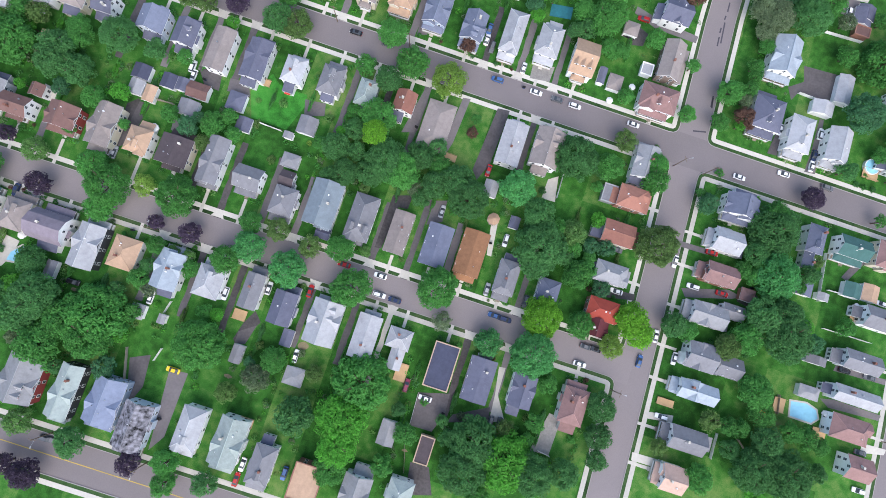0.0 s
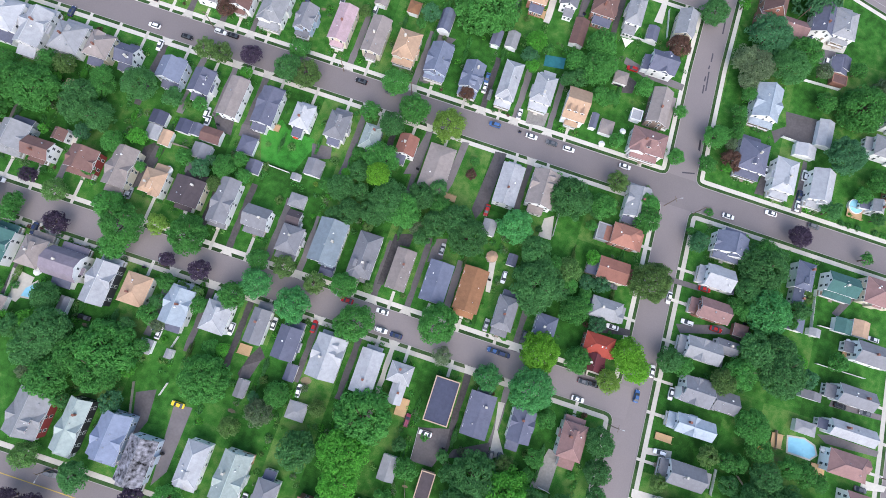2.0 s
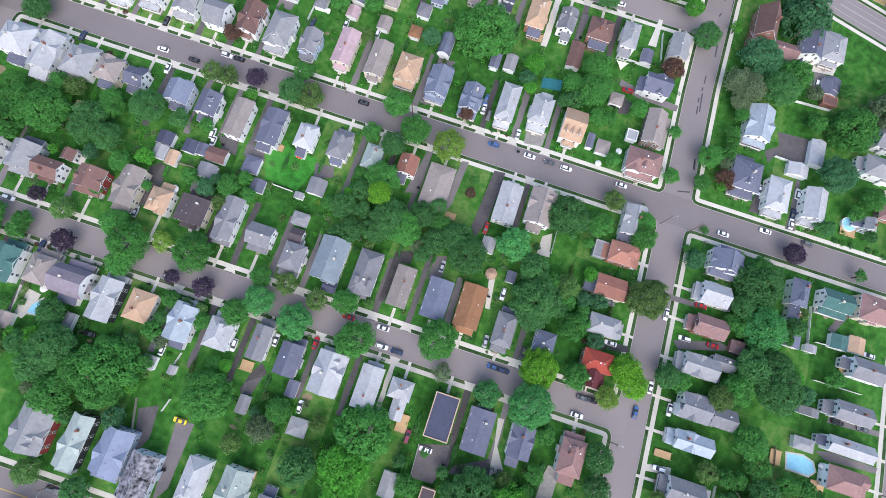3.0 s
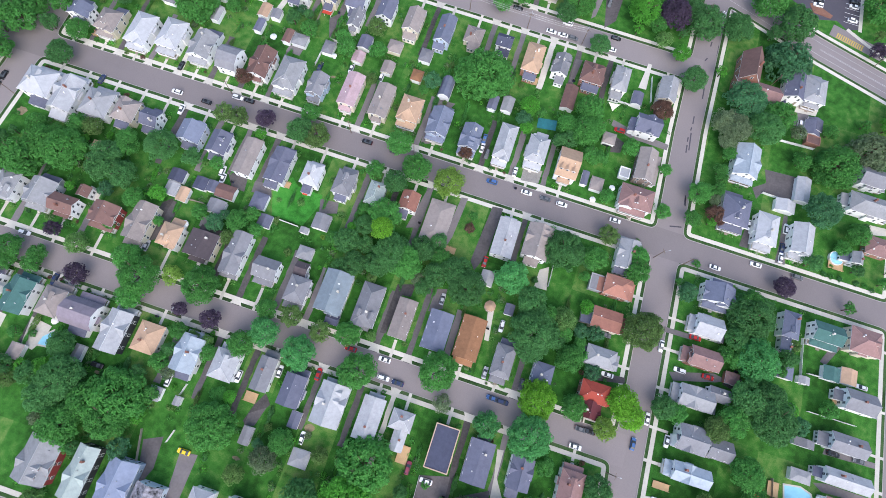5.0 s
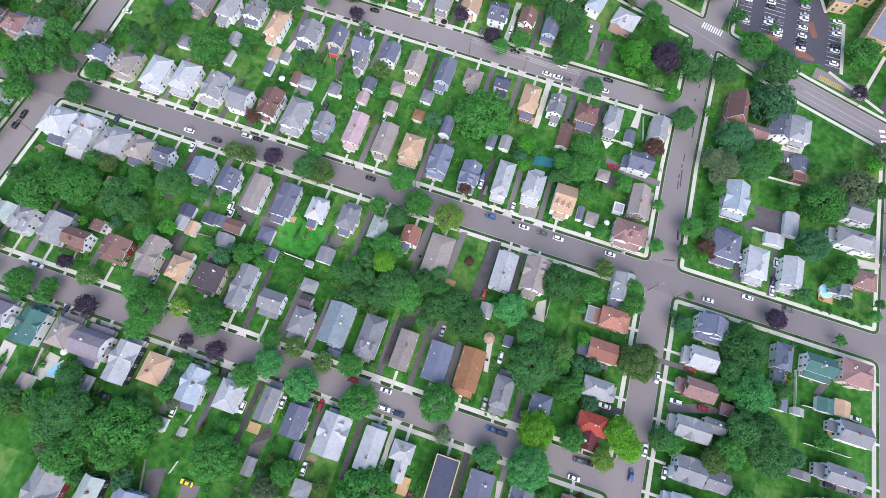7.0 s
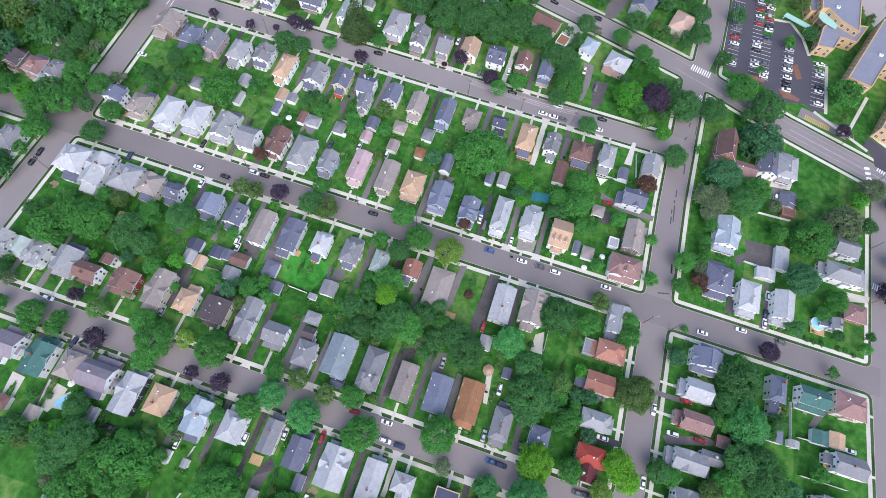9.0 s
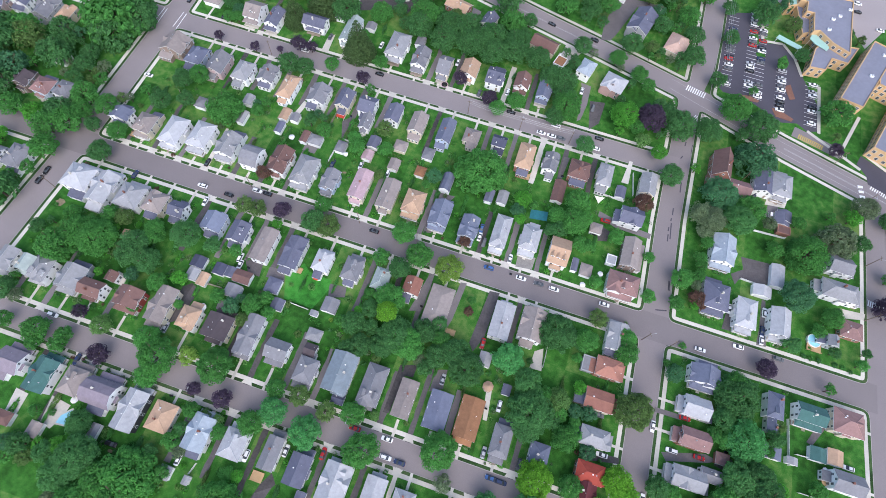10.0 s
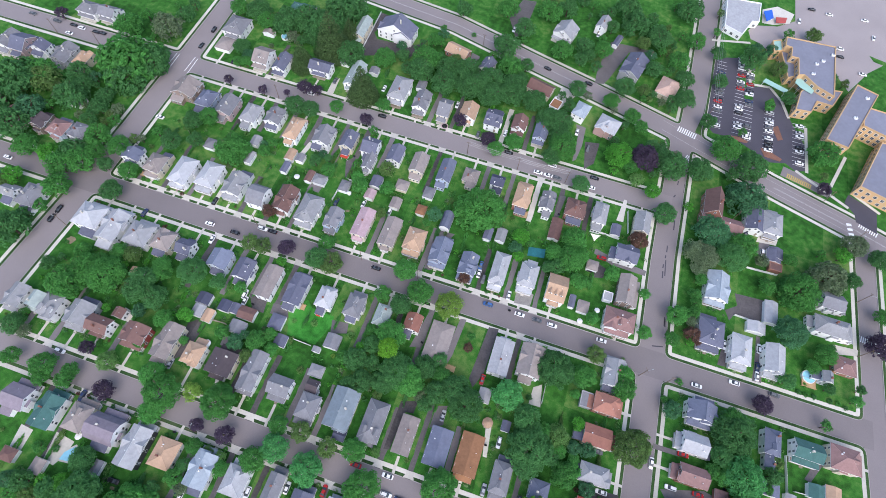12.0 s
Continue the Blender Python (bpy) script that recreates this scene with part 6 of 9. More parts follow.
drive(-175.7, -173.0, -117.4, -92.5)
drive(-160.9, -158.2, -118.4, -92.5)
drive(-146.2, -143.5, -119.4, -92.5)
drive(-121.6, -118.9, -116.4, -92.5)
drive(-105.9, -103.2, -117.4, -92.5)
drive(-93.6, -91.2, -120.4, -92.5, True)
drive(-65.5, -62.8, -122.4, -92.5)
drive(-50.8, -48.1, -116.4, -92.5)
path(-246.6, -245.5, -96.1, -92.5)
path(-232.8, -231.7, -95.3, -92.5)
path(-220.4, -219.3, -94.8, -92.5)
path(-208.2, -207.1, -95.3, -92.5)
path(-194.7, -193.6, -94.9, -92.5)
path(-183.0, -181.9, -98.2, -92.5)
path(-167.0, -165.9, -95.4, -92.5)
path(-153.2, -152.1, -95.8, -92.5)
path(-138.9, -137.8, -93.5, -92.5)
path(-127.4, -126.3, -96.1, -92.5)
path(-112.9, -111.8, -97.3, -92.5)
path(-98.5, -97.4, -97.5, -92.5)
path(-87.3, -86.2, -98.6, -92.5)
path(-71.3, -70.2, -98.6, -92.5)
path(-57.7, -56.6, -99.4, -92.5)
path(-42.8, -41.7, -100.2, -92.5)
path(-25.0, -23.9, -96.6, -92.5)
path(-1.3, 5.7, -35.1, -34.1)
path(-1.0, 6.0, -47.3, -46.2)
path(-0.6, 4.7, -62.3, -61.2)
path(-0.2, 6.9, -76.8, -75.8)
path(0.1, 7.2, -88.6, -87.5)
path(0.5, 8.4, -105.0, -104.0)
path(0.9, 9.2, -118.6, -117.5)
path(-18.8, -12.6, -31.4, -30.2)
path(-19.2, -12.2, -45.0, -44.0)
path(-18.0, -11.8, -59.2, -58.2)
path(77.7, 83.9, -21.4, -20.3)
path(77.9, 84.9, -44.5, -43.5)
path(76.0, 85.7, -61.0, -60.0)
path(78.2, 86.3, -73.3, -72.2)
path(77.0, 86.7, -84.5, -83.5)
path(80.8, 87.0, -96.3, -95.2)

# ---- trees and shrubs ----
tree(-219.4, 76.1, 1.9, "p")
tree(4.9, -10.0, 1.8, "g")
tree(-138.2, 159.1, 1.7, "g")
tree(-232.3, -74.2, 1.6, "g")
tree(-138.6, -47.7, 1.1, "y")
tree(-79.5, -49.9, 7.7, "d")
tree(-84.6, -45.6, 6.4, "d")
tree(-92.1, -49.0, 5.5, "d")
tree(-80.2, -82.4, 7.5, "g")
tree(-95.0, -54.6, 3.5, "d")
tree(-105.0, -47.9, 7.4, "g")
tree(-110.2, -46.5, 8.2, "d")
tree(-98.3, -52.1, 3.1, "n")
tree(-92.4, -42.0, 4.4, "g")
tree(-99.6, -40.9, 5.5, "d")
tree(-51.1, -57.8, 9.6, "d")
tree(-64.6, -40.6, 6.8, "k")
tree(-54.8, -47.2, 6.3, "d")
tree(-114.2, -51.7, 5.4, "d")
tree(-94.9, -36.0, 3.7, "d")
tree(-107.4, -91.3, 7.4, "g")
tree(-50.9, -64.2, 5.5, "d")
tree(-47.8, -23.8, 8.7, "d")
tree(-115.3, -79.9, 4.9, "g")
tree(-63.0, -36.8, 3.4, "g")
tree(-117.8, -32.6, 6.8, "g")
tree(-107.2, -77.9, 2.0, "l")
tree(-56.5, -52.7, 2.1, "d")
tree(-122.7, -54.5, 4.9, "d")
tree(-43.4, -80.5, 7.6, "v")
tree(-114.6, -57.5, 2.1, "o")
tree(-75.0, -92.3, 3.4, "n")
tree(-116.5, -39.5, 4.4, "v", 14.5)
tree(-85.3, -26.3, 2.1, "r")
tree(-121.0, -46.0, 3.6, "d")
tree(-94.0, -119.8, 11.4, "g")
tree(-58.0, -94.3, 4.9, "k")
tree(-128.2, -46.8, 5.4, "d")
tree(-98.6, -11.8, 7.0, "y")
tree(-42.8, -93.4, 8.2, "k")
tree(-46.5, -49.0, 3.4, "g")
tree(-123.9, -38.8, 4.3, "d")
tree(-41.3, -49.6, 4.9, "l")
tree(-85.4, -21.2, 2.1, "g")
tree(-35.9, -63.0, 5.5, "g")
tree(-127.5, -56.9, 3.2, "d")
tree(-41.8, -58.2, 3.3, "d")
tree(-35.9, -22.6, 5.2, "g")
tree(-125.3, -82.2, 4.0, "o")
tree(-129.7, -92.2, 6.5, "k")
tree(-39.1, -54.7, 3.1, "g")
tree(-118.8, -18.4, 5.1, "d")
tree(-112.9, -9.9, 6.0, "g")
tree(-128.5, -41.0, 2.3, "b")
tree(-32.9, -60.0, 3.9, "g")
tree(-126.6, -32.7, 2.8, "g")
tree(-133.8, -47.5, 2.8, "g")
tree(-34.0, -51.6, 3.1, "t")
tree(-30.1, -79.1, 5.0, "g")
tree(-137.0, -80.5, 4.2, "o")
tree(-33.2, -55.6, 2.6, "g")
tree(-33.8, -42.0, 3.0, "b")
tree(-96.4, -132.0, 8.9, "b")
tree(-53.0, -126.3, 9.1, "d")
tree(-28.7, -50.8, 3.6, "t")
tree(-144.0, -88.6, 5.6, "k")
tree(-26.2, -64.8, 3.4, "t")
tree(-37.5, -30.5, 2.2, "g")
tree(-12.1, -44.6, 8.4, "o")
tree(-128.4, -15.9, 4.2, "g")
tree(-41.9, -129.2, 10.5, "b")
tree(-122.9, -2.0, 5.6, "g")
tree(-36.9, -25.4, 2.2, "d")
tree(-146.7, -80.9, 3.9, "g")
tree(-34.6, -101.1, 3.8, "g")
tree(-13.6, -71.7, 6.0, "v")
tree(-96.5, 3.7, 2.9, "r")
tree(-53.6, -135.9, 8.6, "d")
tree(-79.6, -124.4, 2.6, "d")
tree(-17.7, -82.7, 4.6, "y")
tree(-109.8, -121.8, 3.1, "o")
tree(-150.0, -95.2, 5.2, "g")
tree(-123.9, -121.5, 4.7, "g")
tree(-32.4, -11.4, 4.3, "o")
tree(-10.4, -75.6, 5.5, "v")
tree(-18.8, -22.0, 5.5, "g")
tree(-64.7, -123.5, 2.3, "d")
tree(-111.2, -135.8, 6.7, "d")
tree(-75.1, -131.0, 3.9, "g")
tree(-95.0, -141.1, 7.2, "b")
tree(-147.9, -123.7, 9.2, "g")
tree(-44.4, -119.8, 3.4, "o")
tree(-99.8, 39.9, 12.9, "g")
tree(-61.5, -128.3, 3.1, "d")
tree(-20.1, -16.8, 4.8, "g")
tree(-35.0, -114.9, 3.4, "g")
tree(-127.5, -128.8, 5.1, "n")
tree(-15.3, -102.9, 5.4, "d")
tree(-31.6, -130.8, 7.4, "d")
tree(-172.4, -80.5, 7.3, "g")
tree(-162.8, -54.4, 3.1, "g")
tree(-155.2, -9.9, 5.5, "o")
tree(-37.2, 4.2, 3.4, "g")
tree(-35.9, -120.7, 2.5, "g")
tree(-79.3, -142.8, 4.1, "g")
tree(1.3, -68.8, 4.8, "d")
tree(-170.5, -53.4, 4.4, "g")
tree(-166.8, -48.9, 3.1, "g")
tree(-131.3, -124.9, 2.1, "t")
tree(-164.4, -90.6, 3.9, "p")
tree(-13.8, -112.4, 4.9, "d")
tree(-52.7, 28.7, 6.8, "g")
tree(-146.5, -113.4, 2.4, "b")
tree(-76.3, 22.7, 2.9, "b")
tree(-95.0, -149.2, 5.1, "g")
tree(-162.5, -9.6, 5.9, "d")
tree(-61.8, 21.9, 3.1, "d")
tree(-78.2, 26.6, 3.7, "t")
tree(-47.4, 19.8, 4.1, "g")
tree(-57.7, 23.7, 3.9, "d")
tree(-160.0, -102.0, 3.2, "g")
tree(-60.1, 30.0, 4.4, "g")
tree(-21.4, -127.2, 5.3, "d")
tree(-150.8, -113.8, 2.7, "g")
tree(-171.4, -60.2, 3.1, "o")
tree(-46.6, -143.1, 4.3, "g")
tree(-162.4, -98.2, 2.4, "l")
tree(-135.1, -135.8, 3.8, "o")
tree(-77.4, 33.0, 4.5, "b")
tree(-43.4, 20.4, 3.4, "g")
tree(6.6, -69.2, 3.7, "g")
tree(1.9, -23.8, 4.3, "t")
tree(-53.0, 39.6, 6.0, "g")
tree(-178.3, -56.3, 4.0, "t")
tree(-11.8, -120.0, 4.0, "d")
tree(-167.9, -98.2, 2.4, "l")
tree(-161.9, -0.8, 4.3, "g")
tree(-176.3, -52.2, 2.3, "t")
tree(-119.9, 30.3, 4.0, "t")
tree(-72.3, 31.9, 2.5, "g")
tree(-173.2, -98.1, 3.4, "g")
tree(-122.2, 25.4, 2.3, "g")
tree(-13.9, 5.6, 3.4, "g")
tree(-48.2, 32.8, 4.4, "g")
tree(-1.2, -20.5, 1.9, "g")
tree(-176.2, -90.7, 3.0, "p")
tree(-194.4, -84.3, 8.0, "g")
tree(-184.2, -80.2, 3.9, "y")
tree(-185.5, -54.4, 3.3, "g")
tree(-174.8, -109.8, 3.8, "g")
tree(29.9, -56.1, 6.7, "d")
tree(-173.6, -104.8, 2.6, "d")
tree(-32.2, 29.1, 3.9, "g")
tree(40.1, -60.9, 8.8, "d")
tree(26.7, -65.3, 5.9, "g")
tree(31.6, -41.4, 9.4, "k")
tree(-183.2, -125.8, 11.5, "g")
tree(-170.6, -112.6, 2.5, "n")
tree(-177.9, -9.3, 4.2, "p")
tree(-144.3, 23.1, 2.6, "o")
tree(-177.2, -16.3, 2.5, "b")
tree(26.6, -26.0, 9.4, "d")
tree(-2.1, 6.5, 3.7, "g")
tree(7.5, -109.7, 2.9, "o")
tree(21.0, -70.2, 5.1, "o")
tree(20.1, -42.4, 3.4, "g")
tree(22.8, -35.7, 4.6, "d")
tree(-172.5, -120.9, 3.2, "g")
tree(-188.0, -33.6, 2.7, "g")
tree(-195.2, -91.7, 5.1, "g")
tree(-179.9, -119.7, 4.2, "g")
tree(-16.6, 23.8, 2.8, "g")
tree(-1.4, 18.0, 4.7, "g")
tree(-182.0, -132.1, 8.2, "g")
tree(26.3, -20.7, 5.8, "g")
tree(27.8, -39.9, 4.6, "g")
tree(24.3, -44.0, 3.2, "g")
tree(21.5, -96.1, 3.9, "o")
tree(-188.1, -12.4, 4.2, "o")
tree(-180.3, -115.3, 2.8, "d")
tree(34.0, -81.7, 6.3, "g")
tree(-131.2, -164.8, 4.1, "d")
tree(-146.6, 36.9, 3.8, "g")
tree(-202.6, -79.2, 5.1, "g")
tree(-198.1, -34.8, 4.0, "d")
tree(-145.2, -162.2, 4.8, "g")
tree(-173.8, -129.4, 2.6, "b")
tree(22.5, -115.3, 5.2, "g")
tree(6.7, 11.7, 3.8, "r")
tree(36.9, -53.8, 7.1, "d")
tree(-194.4, -12.5, 4.2, "o")
tree(-158.9, 33.2, 4.0, "g")
tree(-210.5, -34.4, 7.0, "d")
tree(1.5, 20.4, 3.6, "g")
tree(-198.6, -62.7, 2.1, "g")
tree(6.1, 8.1, 2.1, "b")
tree(-174.3, -140.4, 4.1, "t")
tree(28.3, -95.8, 3.5, "g")
tree(-203.6, -52.4, 3.5, "b")
tree(-191.8, -129.6, 6.8, "g")
tree(39.0, -107.1, 7.7, "d")
tree(-202.7, -125.4, 8.1, "d")
tree(-143.7, -168.7, 4.3, "g")
tree(9.3, 9.7, 2.1, "r")
tree(5.6, 17.8, 2.7, "n")
tree(32.8, -95.3, 3.7, "g")
tree(-23.4, 50.3, 4.6, "r")
tree(31.1, -103.1, 3.7, "d")
tree(38.4, -88.8, 4.7, "g")
tree(-150.7, 47.3, 4.2, "o")
tree(-211.2, -57.3, 4.3, "g")
tree(6.3, 22.3, 3.0, "g")
tree(41.8, -96.7, 6.0, "d")
tree(-162.4, 37.7, 3.5, "g")
tree(-196.1, -139.0, 6.7, "g")
tree(-156.3, -165.8, 4.1, "p")
tree(33.1, -19.5, 3.1, "d")
tree(51.3, -105.3, 9.2, "d")
tree(-193.9, 5.7, 3.5, "r")
tree(-219.2, -50.1, 5.6, "d")
tree(43.2, -36.7, 3.9, "d")
tree(7.0, 27.9, 2.8, "g")
tree(38.2, -9.5, 4.4, "p")
tree(5.9, 31.7, 3.0, "g")
tree(45.3, -102.0, 5.5, "d")
tree(-206.0, -131.8, 6.5, "d")
tree(-56.4, 72.7, 4.8, "d")
tree(-227.6, -49.1, 6.9, "d")
tree(42.4, -42.0, 2.0, "g")
tree(46.6, -55.0, 3.0, "b")
tree(-217.0, -90.5, 4.2, "p")
tree(-177.7, 36.9, 3.7, "g")
tree(7.4, 51.4, 7.1, "n")
tree(-175.9, -165.0, 5.0, "d")
tree(-215.4, -69.6, 2.2, "g")
tree(-228.1, -44.6, 6.5, "d")
tree(50.9, -59.5, 3.8, "t")
tree(-222.5, -80.2, 4.7, "l")
tree(45.1, -31.2, 2.7, "o")
tree(-209.1, -114.9, 4.9, "d")
tree(3.2, 53.5, 6.1, "n")
tree(49.9, -91.4, 4.2, "g")
tree(-223.2, -39.0, 4.6, "g")
tree(-70.5, 91.0, 8.5, "g")
tree(6.1, 45.3, 4.3, "n")
tree(7.9, 39.9, 3.2, "g")
tree(-189.5, -144.8, 2.6, "d")
tree(-102.9, 79.0, 4.3, "g")
tree(42.8, -114.7, 3.7, "b")
tree(10.4, 66.9, 10.3, "t")
tree(-222.9, -57.1, 3.4, "t")
tree(-224.6, -35.6, 4.4, "g")
tree(-192.9, -145.4, 2.6, "g")
tree(-95.2, 85.7, 5.0, "g")
tree(-13.2, 69.9, 5.8, "d")
tree(19.4, 55.4, 8.1, "d")
tree(55.7, -91.7, 4.2, "g")
tree(-186.1, 39.5, 3.4, "d")
tree(-212.0, -124.0, 3.4, "b")
tree(-108.5, 83.7, 4.3, "p")
tree(47.9, 26.2, 7.8, "t")
tree(-215.5, -127.6, 4.1, "d")
tree(-181.1, 43.9, 2.2, "d")
tree(47.4, 3.9, 4.0, "d")
tree(60.7, -50.5, 3.5, "g")
tree(-193.4, -163.7, 4.8, "l")
tree(-205.6, -140.0, 2.7, "n")
tree(-184.3, 45.0, 2.5, "t")
tree(-244.1, -48.0, 9.2, "g")
tree(-184.8, -177.8, 5.2, "p")
tree(-41.4, 96.4, 7.8, "b")
tree(52.3, 48.9, 10.8, "g")
tree(-233.7, -77.9, 3.3, "p")
wood_tree(-234.0, -92.0, 4.1, "g")
wood_tree(61.2, -92.9, 3.3, "g")
wood_tree(-234.2, -88.3, 3.6, "g")
wood_tree(-226.4, 31.2, 9.0, "g")
wood_tree(-219.6, -125.6, 2.6, "b")
wood_tree(-20.9, 81.1, 4.3, "b")
wood_tree(-75.9, 105.9, 8.0, "d")
wood_tree(24.1, 63.3, 7.3, "g")
wood_tree(-166.2, 68.1, 2.8, "g")
wood_tree(62.7, -101.7, 3.4, "d")
wood_tree(-225.7, -127.9, 4.3, "d")
wood_tree(-125.7, 90.5, 4.0, "p")
wood_tree(-239.6, -35.4, 4.2, "o")
wood_tree(-29.6, 85.6, 3.9, "l")
wood_tree(58.1, -110.9, 2.5, "n")
wood_tree(-221.1, -131.5, 3.1, "o")
wood_tree(-28.3, 98.7, 7.8, "p")
wood_tree(-226.9, -116.5, 2.6, "g")
wood_tree(-236.6, -60.2, 2.2, "b")
wood_tree(59.7, -106.5, 2.2, "d")
wood_tree(-244.8, -89.8, 5.6, "g")
wood_tree(-41.5, 87.7, 2.6, "b")
wood_tree(-257.8, -56.1, 8.5, "g")
wood_tree(-192.6, -177.1, 3.8, "p")
wood_tree(-172.7, 73.4, 3.7, "p")
wood_tree(-14.3, 100.3, 8.9, "d")
wood_tree(-33.8, 92.5, 4.0, "g")
wood_tree(-245.7, -36.3, 4.4, "g")
wood_tree(64.5, -9.6, 2.8, "g")
wood_tree(-212.4, 36.4, 3.4, "g")
wood_tree(-254.5, -47.7, 6.6, "g")
wood_tree(-241.0, -40.5, 2.1, "b")
wood_tree(-243.2, -94.3, 3.6, "g")
wood_tree(38.0, 47.2, 4.0, "g")
wood_tree(-231.1, -129.2, 3.5, "t")
wood_tree(-227.5, -132.9, 2.7, "g")
wood_tree(58.8, 14.7, 3.4, "g")
wood_tree(-1.6, 78.9, 2.8, "b")
wood_tree(-210.9, 42.7, 2.8, "g")
wood_tree(-181.4, 90.5, 8.1, "s")
wood_tree(64.1, 21.8, 4.9, "g")
wood_tree(-91.4, 116.5, 7.0, "d")
wood_tree(-167.7, 85.9, 4.0, "g")
wood_tree(25.3, 93.0, 10.8, "t")
wood_tree(-214.7, 40.5, 2.4, "t")
wood_tree(-251.9, -41.8, 3.6, "g")
wood_tree(-21.9, 92.4, 2.1, "d")
wood_tree(35.0, 60.0, 3.5, "n")
wood_tree(-19.3, 104.4, 5.8, "d")
wood_tree(-202.0, 69.3, 4.9, "d")
wood_tree(-190.4, 75.8, 3.9, "g")
wood_tree(-35.3, 101.4, 2.9, "o")
wood_tree(-123.1, 117.9, 7.1, "d")
wood_tree(-117.7, 122.6, 8.2, "d")
wood_tree(0.8, 101.9, 7.3, "d")
wood_tree(-210.4, 68.3, 5.9, "d")
wood_tree(-44.6, 106.7, 3.0, "d")
wood_tree(-104.4, 123.6, 7.1, "d")
wood_tree(65.0, 60.4, 9.6, "n")
wood_tree(-132.7, 123.1, 8.2, "d")
wood_tree(-259.6, -90.4, 3.9, "g")
wood_tree(-261.4, -40.8, 3.8, "g")
wood_tree(-24.8, 109.8, 4.3, "d")
wood_tree(-70.3, 113.1, 2.0, "d")
wood_tree(67.2, 26.1, 2.4, "d")
wood_tree(-130.1, 112.1, 3.4, "o")
wood_tree(-266.9, -79.2, 5.0, "d")
wood_tree(-261.8, -80.3, 3.2, "n")
wood_tree(-156.6, 124.3, 9.4, "g")
wood_tree(-142.9, 122.7, 7.2, "d")
wood_tree(-72.1, 121.6, 3.6, "d")
wood_tree(-136.9, 113.5, 3.1, "g")
wood_tree(-142.4, 113.9, 3.7, "n")
wood_tree(-247.0, 30.6, 4.3, "d")
wood_tree(-19.8, 110.6, 3.2, "d")
wood_tree(-268.0, -9.6, 5.5, "d")
wood_tree(48.6, 65.2, 3.3, "g")
wood_tree(-267.2, -73.4, 2.2, "g")
wood_tree(-41.2, 119.5, 2.9, "d")
wood_tree(88.0, 33.5, 6.8, "p")
wood_tree(-88.4, 123.7, 2.5, "d")
wood_tree(-152.9, 114.0, 3.4, "d")
wood_tree(-205.1, 83.0, 3.3, "p")
wood_tree(58.1, 56.0, 2.5, "g")
wood_tree(-257.5, 25.5, 5.2, "d")
wood_tree(-110.2, 137.1, 7.3, "g")
wood_tree(-272.0, -51.0, 3.4, "d")
wood_tree(-32.3, 121.4, 4.0, "g")
wood_tree(-211.5, 82.2, 4.4, "p")
wood_tree(-38.1, 126.3, 4.9, "g")
wood_tree(-267.0, 2.9, 5.0, "g")
wood_tree(-268.6, -46.5, 2.1, "d")
wood_tree(-248.3, 45.6, 5.4, "g")
wood_tree(-182.4, 100.5, 3.1, "g")
wood_tree(-18.2, 115.0, 2.7, "g")
wood_tree(-70.7, 134.7, 5.4, "d")
wood_tree(-158.7, 113.5, 3.1, "d")
wood_tree(-73.2, 126.2, 2.4, "d")
wood_tree(26.4, 114.3, 9.0, "d")
wood_tree(-77.8, 128.3, 2.9, "d")
wood_tree(-254.3, 40.5, 5.4, "d")
wood_tree(12.3, 120.6, 8.1, "g")
wood_tree(-164.7, 115.9, 4.0, "d")
wood_tree(-51.3, 133.2, 5.0, "g")
wood_tree(-178.7, 117.3, 6.4, "g")
wood_tree(-102.2, 132.4, 3.6, "d")
wood_tree(-129.6, 131.4, 4.2, "d")
wood_tree(17.7, 106.2, 3.6, "d")
wood_tree(-209.9, 115.2, 10.2, "s")
wood_tree(-48.2, 128.5, 2.2, "n")
wood_tree(-296.2, -41.9, 8.8, "d")
wood_tree(-64.2, 133.4, 2.8, "n")
wood_tree(-141.0, 131.4, 4.0, "o")
wood_tree(-117.4, 150.8, 8.6, "d")
wood_tree(-231.9, 72.9, 2.9, "p")
wood_tree(-220.9, 99.0, 6.6, "s")
wood_tree(-170.5, 123.6, 4.2, "d")
wood_tree(-102.0, 142.4, 4.3, "d")
wood_tree(-45.9, 145.4, 6.2, "d")
wood_tree(-292.0, -16.6, 6.6, "g")
wood_tree(77.4, 64.0, 4.1, "d")
wood_tree(-279.8, 2.3, 4.1, "d")
wood_tree(-263.3, 30.7, 2.3, "d")
wood_tree(63.4, 74.6, 2.4, "g")
wood_tree(90.2, 49.3, 4.2, "g")
wood_tree(-150.1, 131.9, 2.8, "d")
wood_tree(-267.8, 28.8, 2.9, "g")
wood_tree(73.0, 76.0, 4.4, "b")
wood_tree(70.7, 69.4, 2.1, "d")
wood_tree(78.2, 83.1, 6.5, "n")
wood_tree(-273.1, 22.5, 2.4, "n")
wood_tree(-122.6, 143.2, 2.8, "g")
wood_tree(-276.1, 20.7, 3.0, "o")
wood_tree(-114.0, 143.9, 2.4, "d")
wood_tree(-288.3, 7.4, 5.1, "g")
wood_tree(-293.4, -27.6, 3.9, "g")
wood_tree(-297.8, -5.7, 6.7, "g")
wood_tree(-160.1, 132.4, 2.3, "d")
wood_tree(-296.8, 3.4, 6.9, "d")
wood_tree(-173.9, 131.1, 3.3, "t")
wood_tree(-12.2, 148.9, 6.6, "d")
wood_tree(-85.6, 160.8, 6.4, "g")
wood_tree(-157.9, 142.1, 4.3, "g")
wood_tree(-18.0, 140.9, 3.2, "d")
wood_tree(2.5, 137.6, 4.7, "d")
wood_tree(-34.7, 148.2, 4.0, "o")
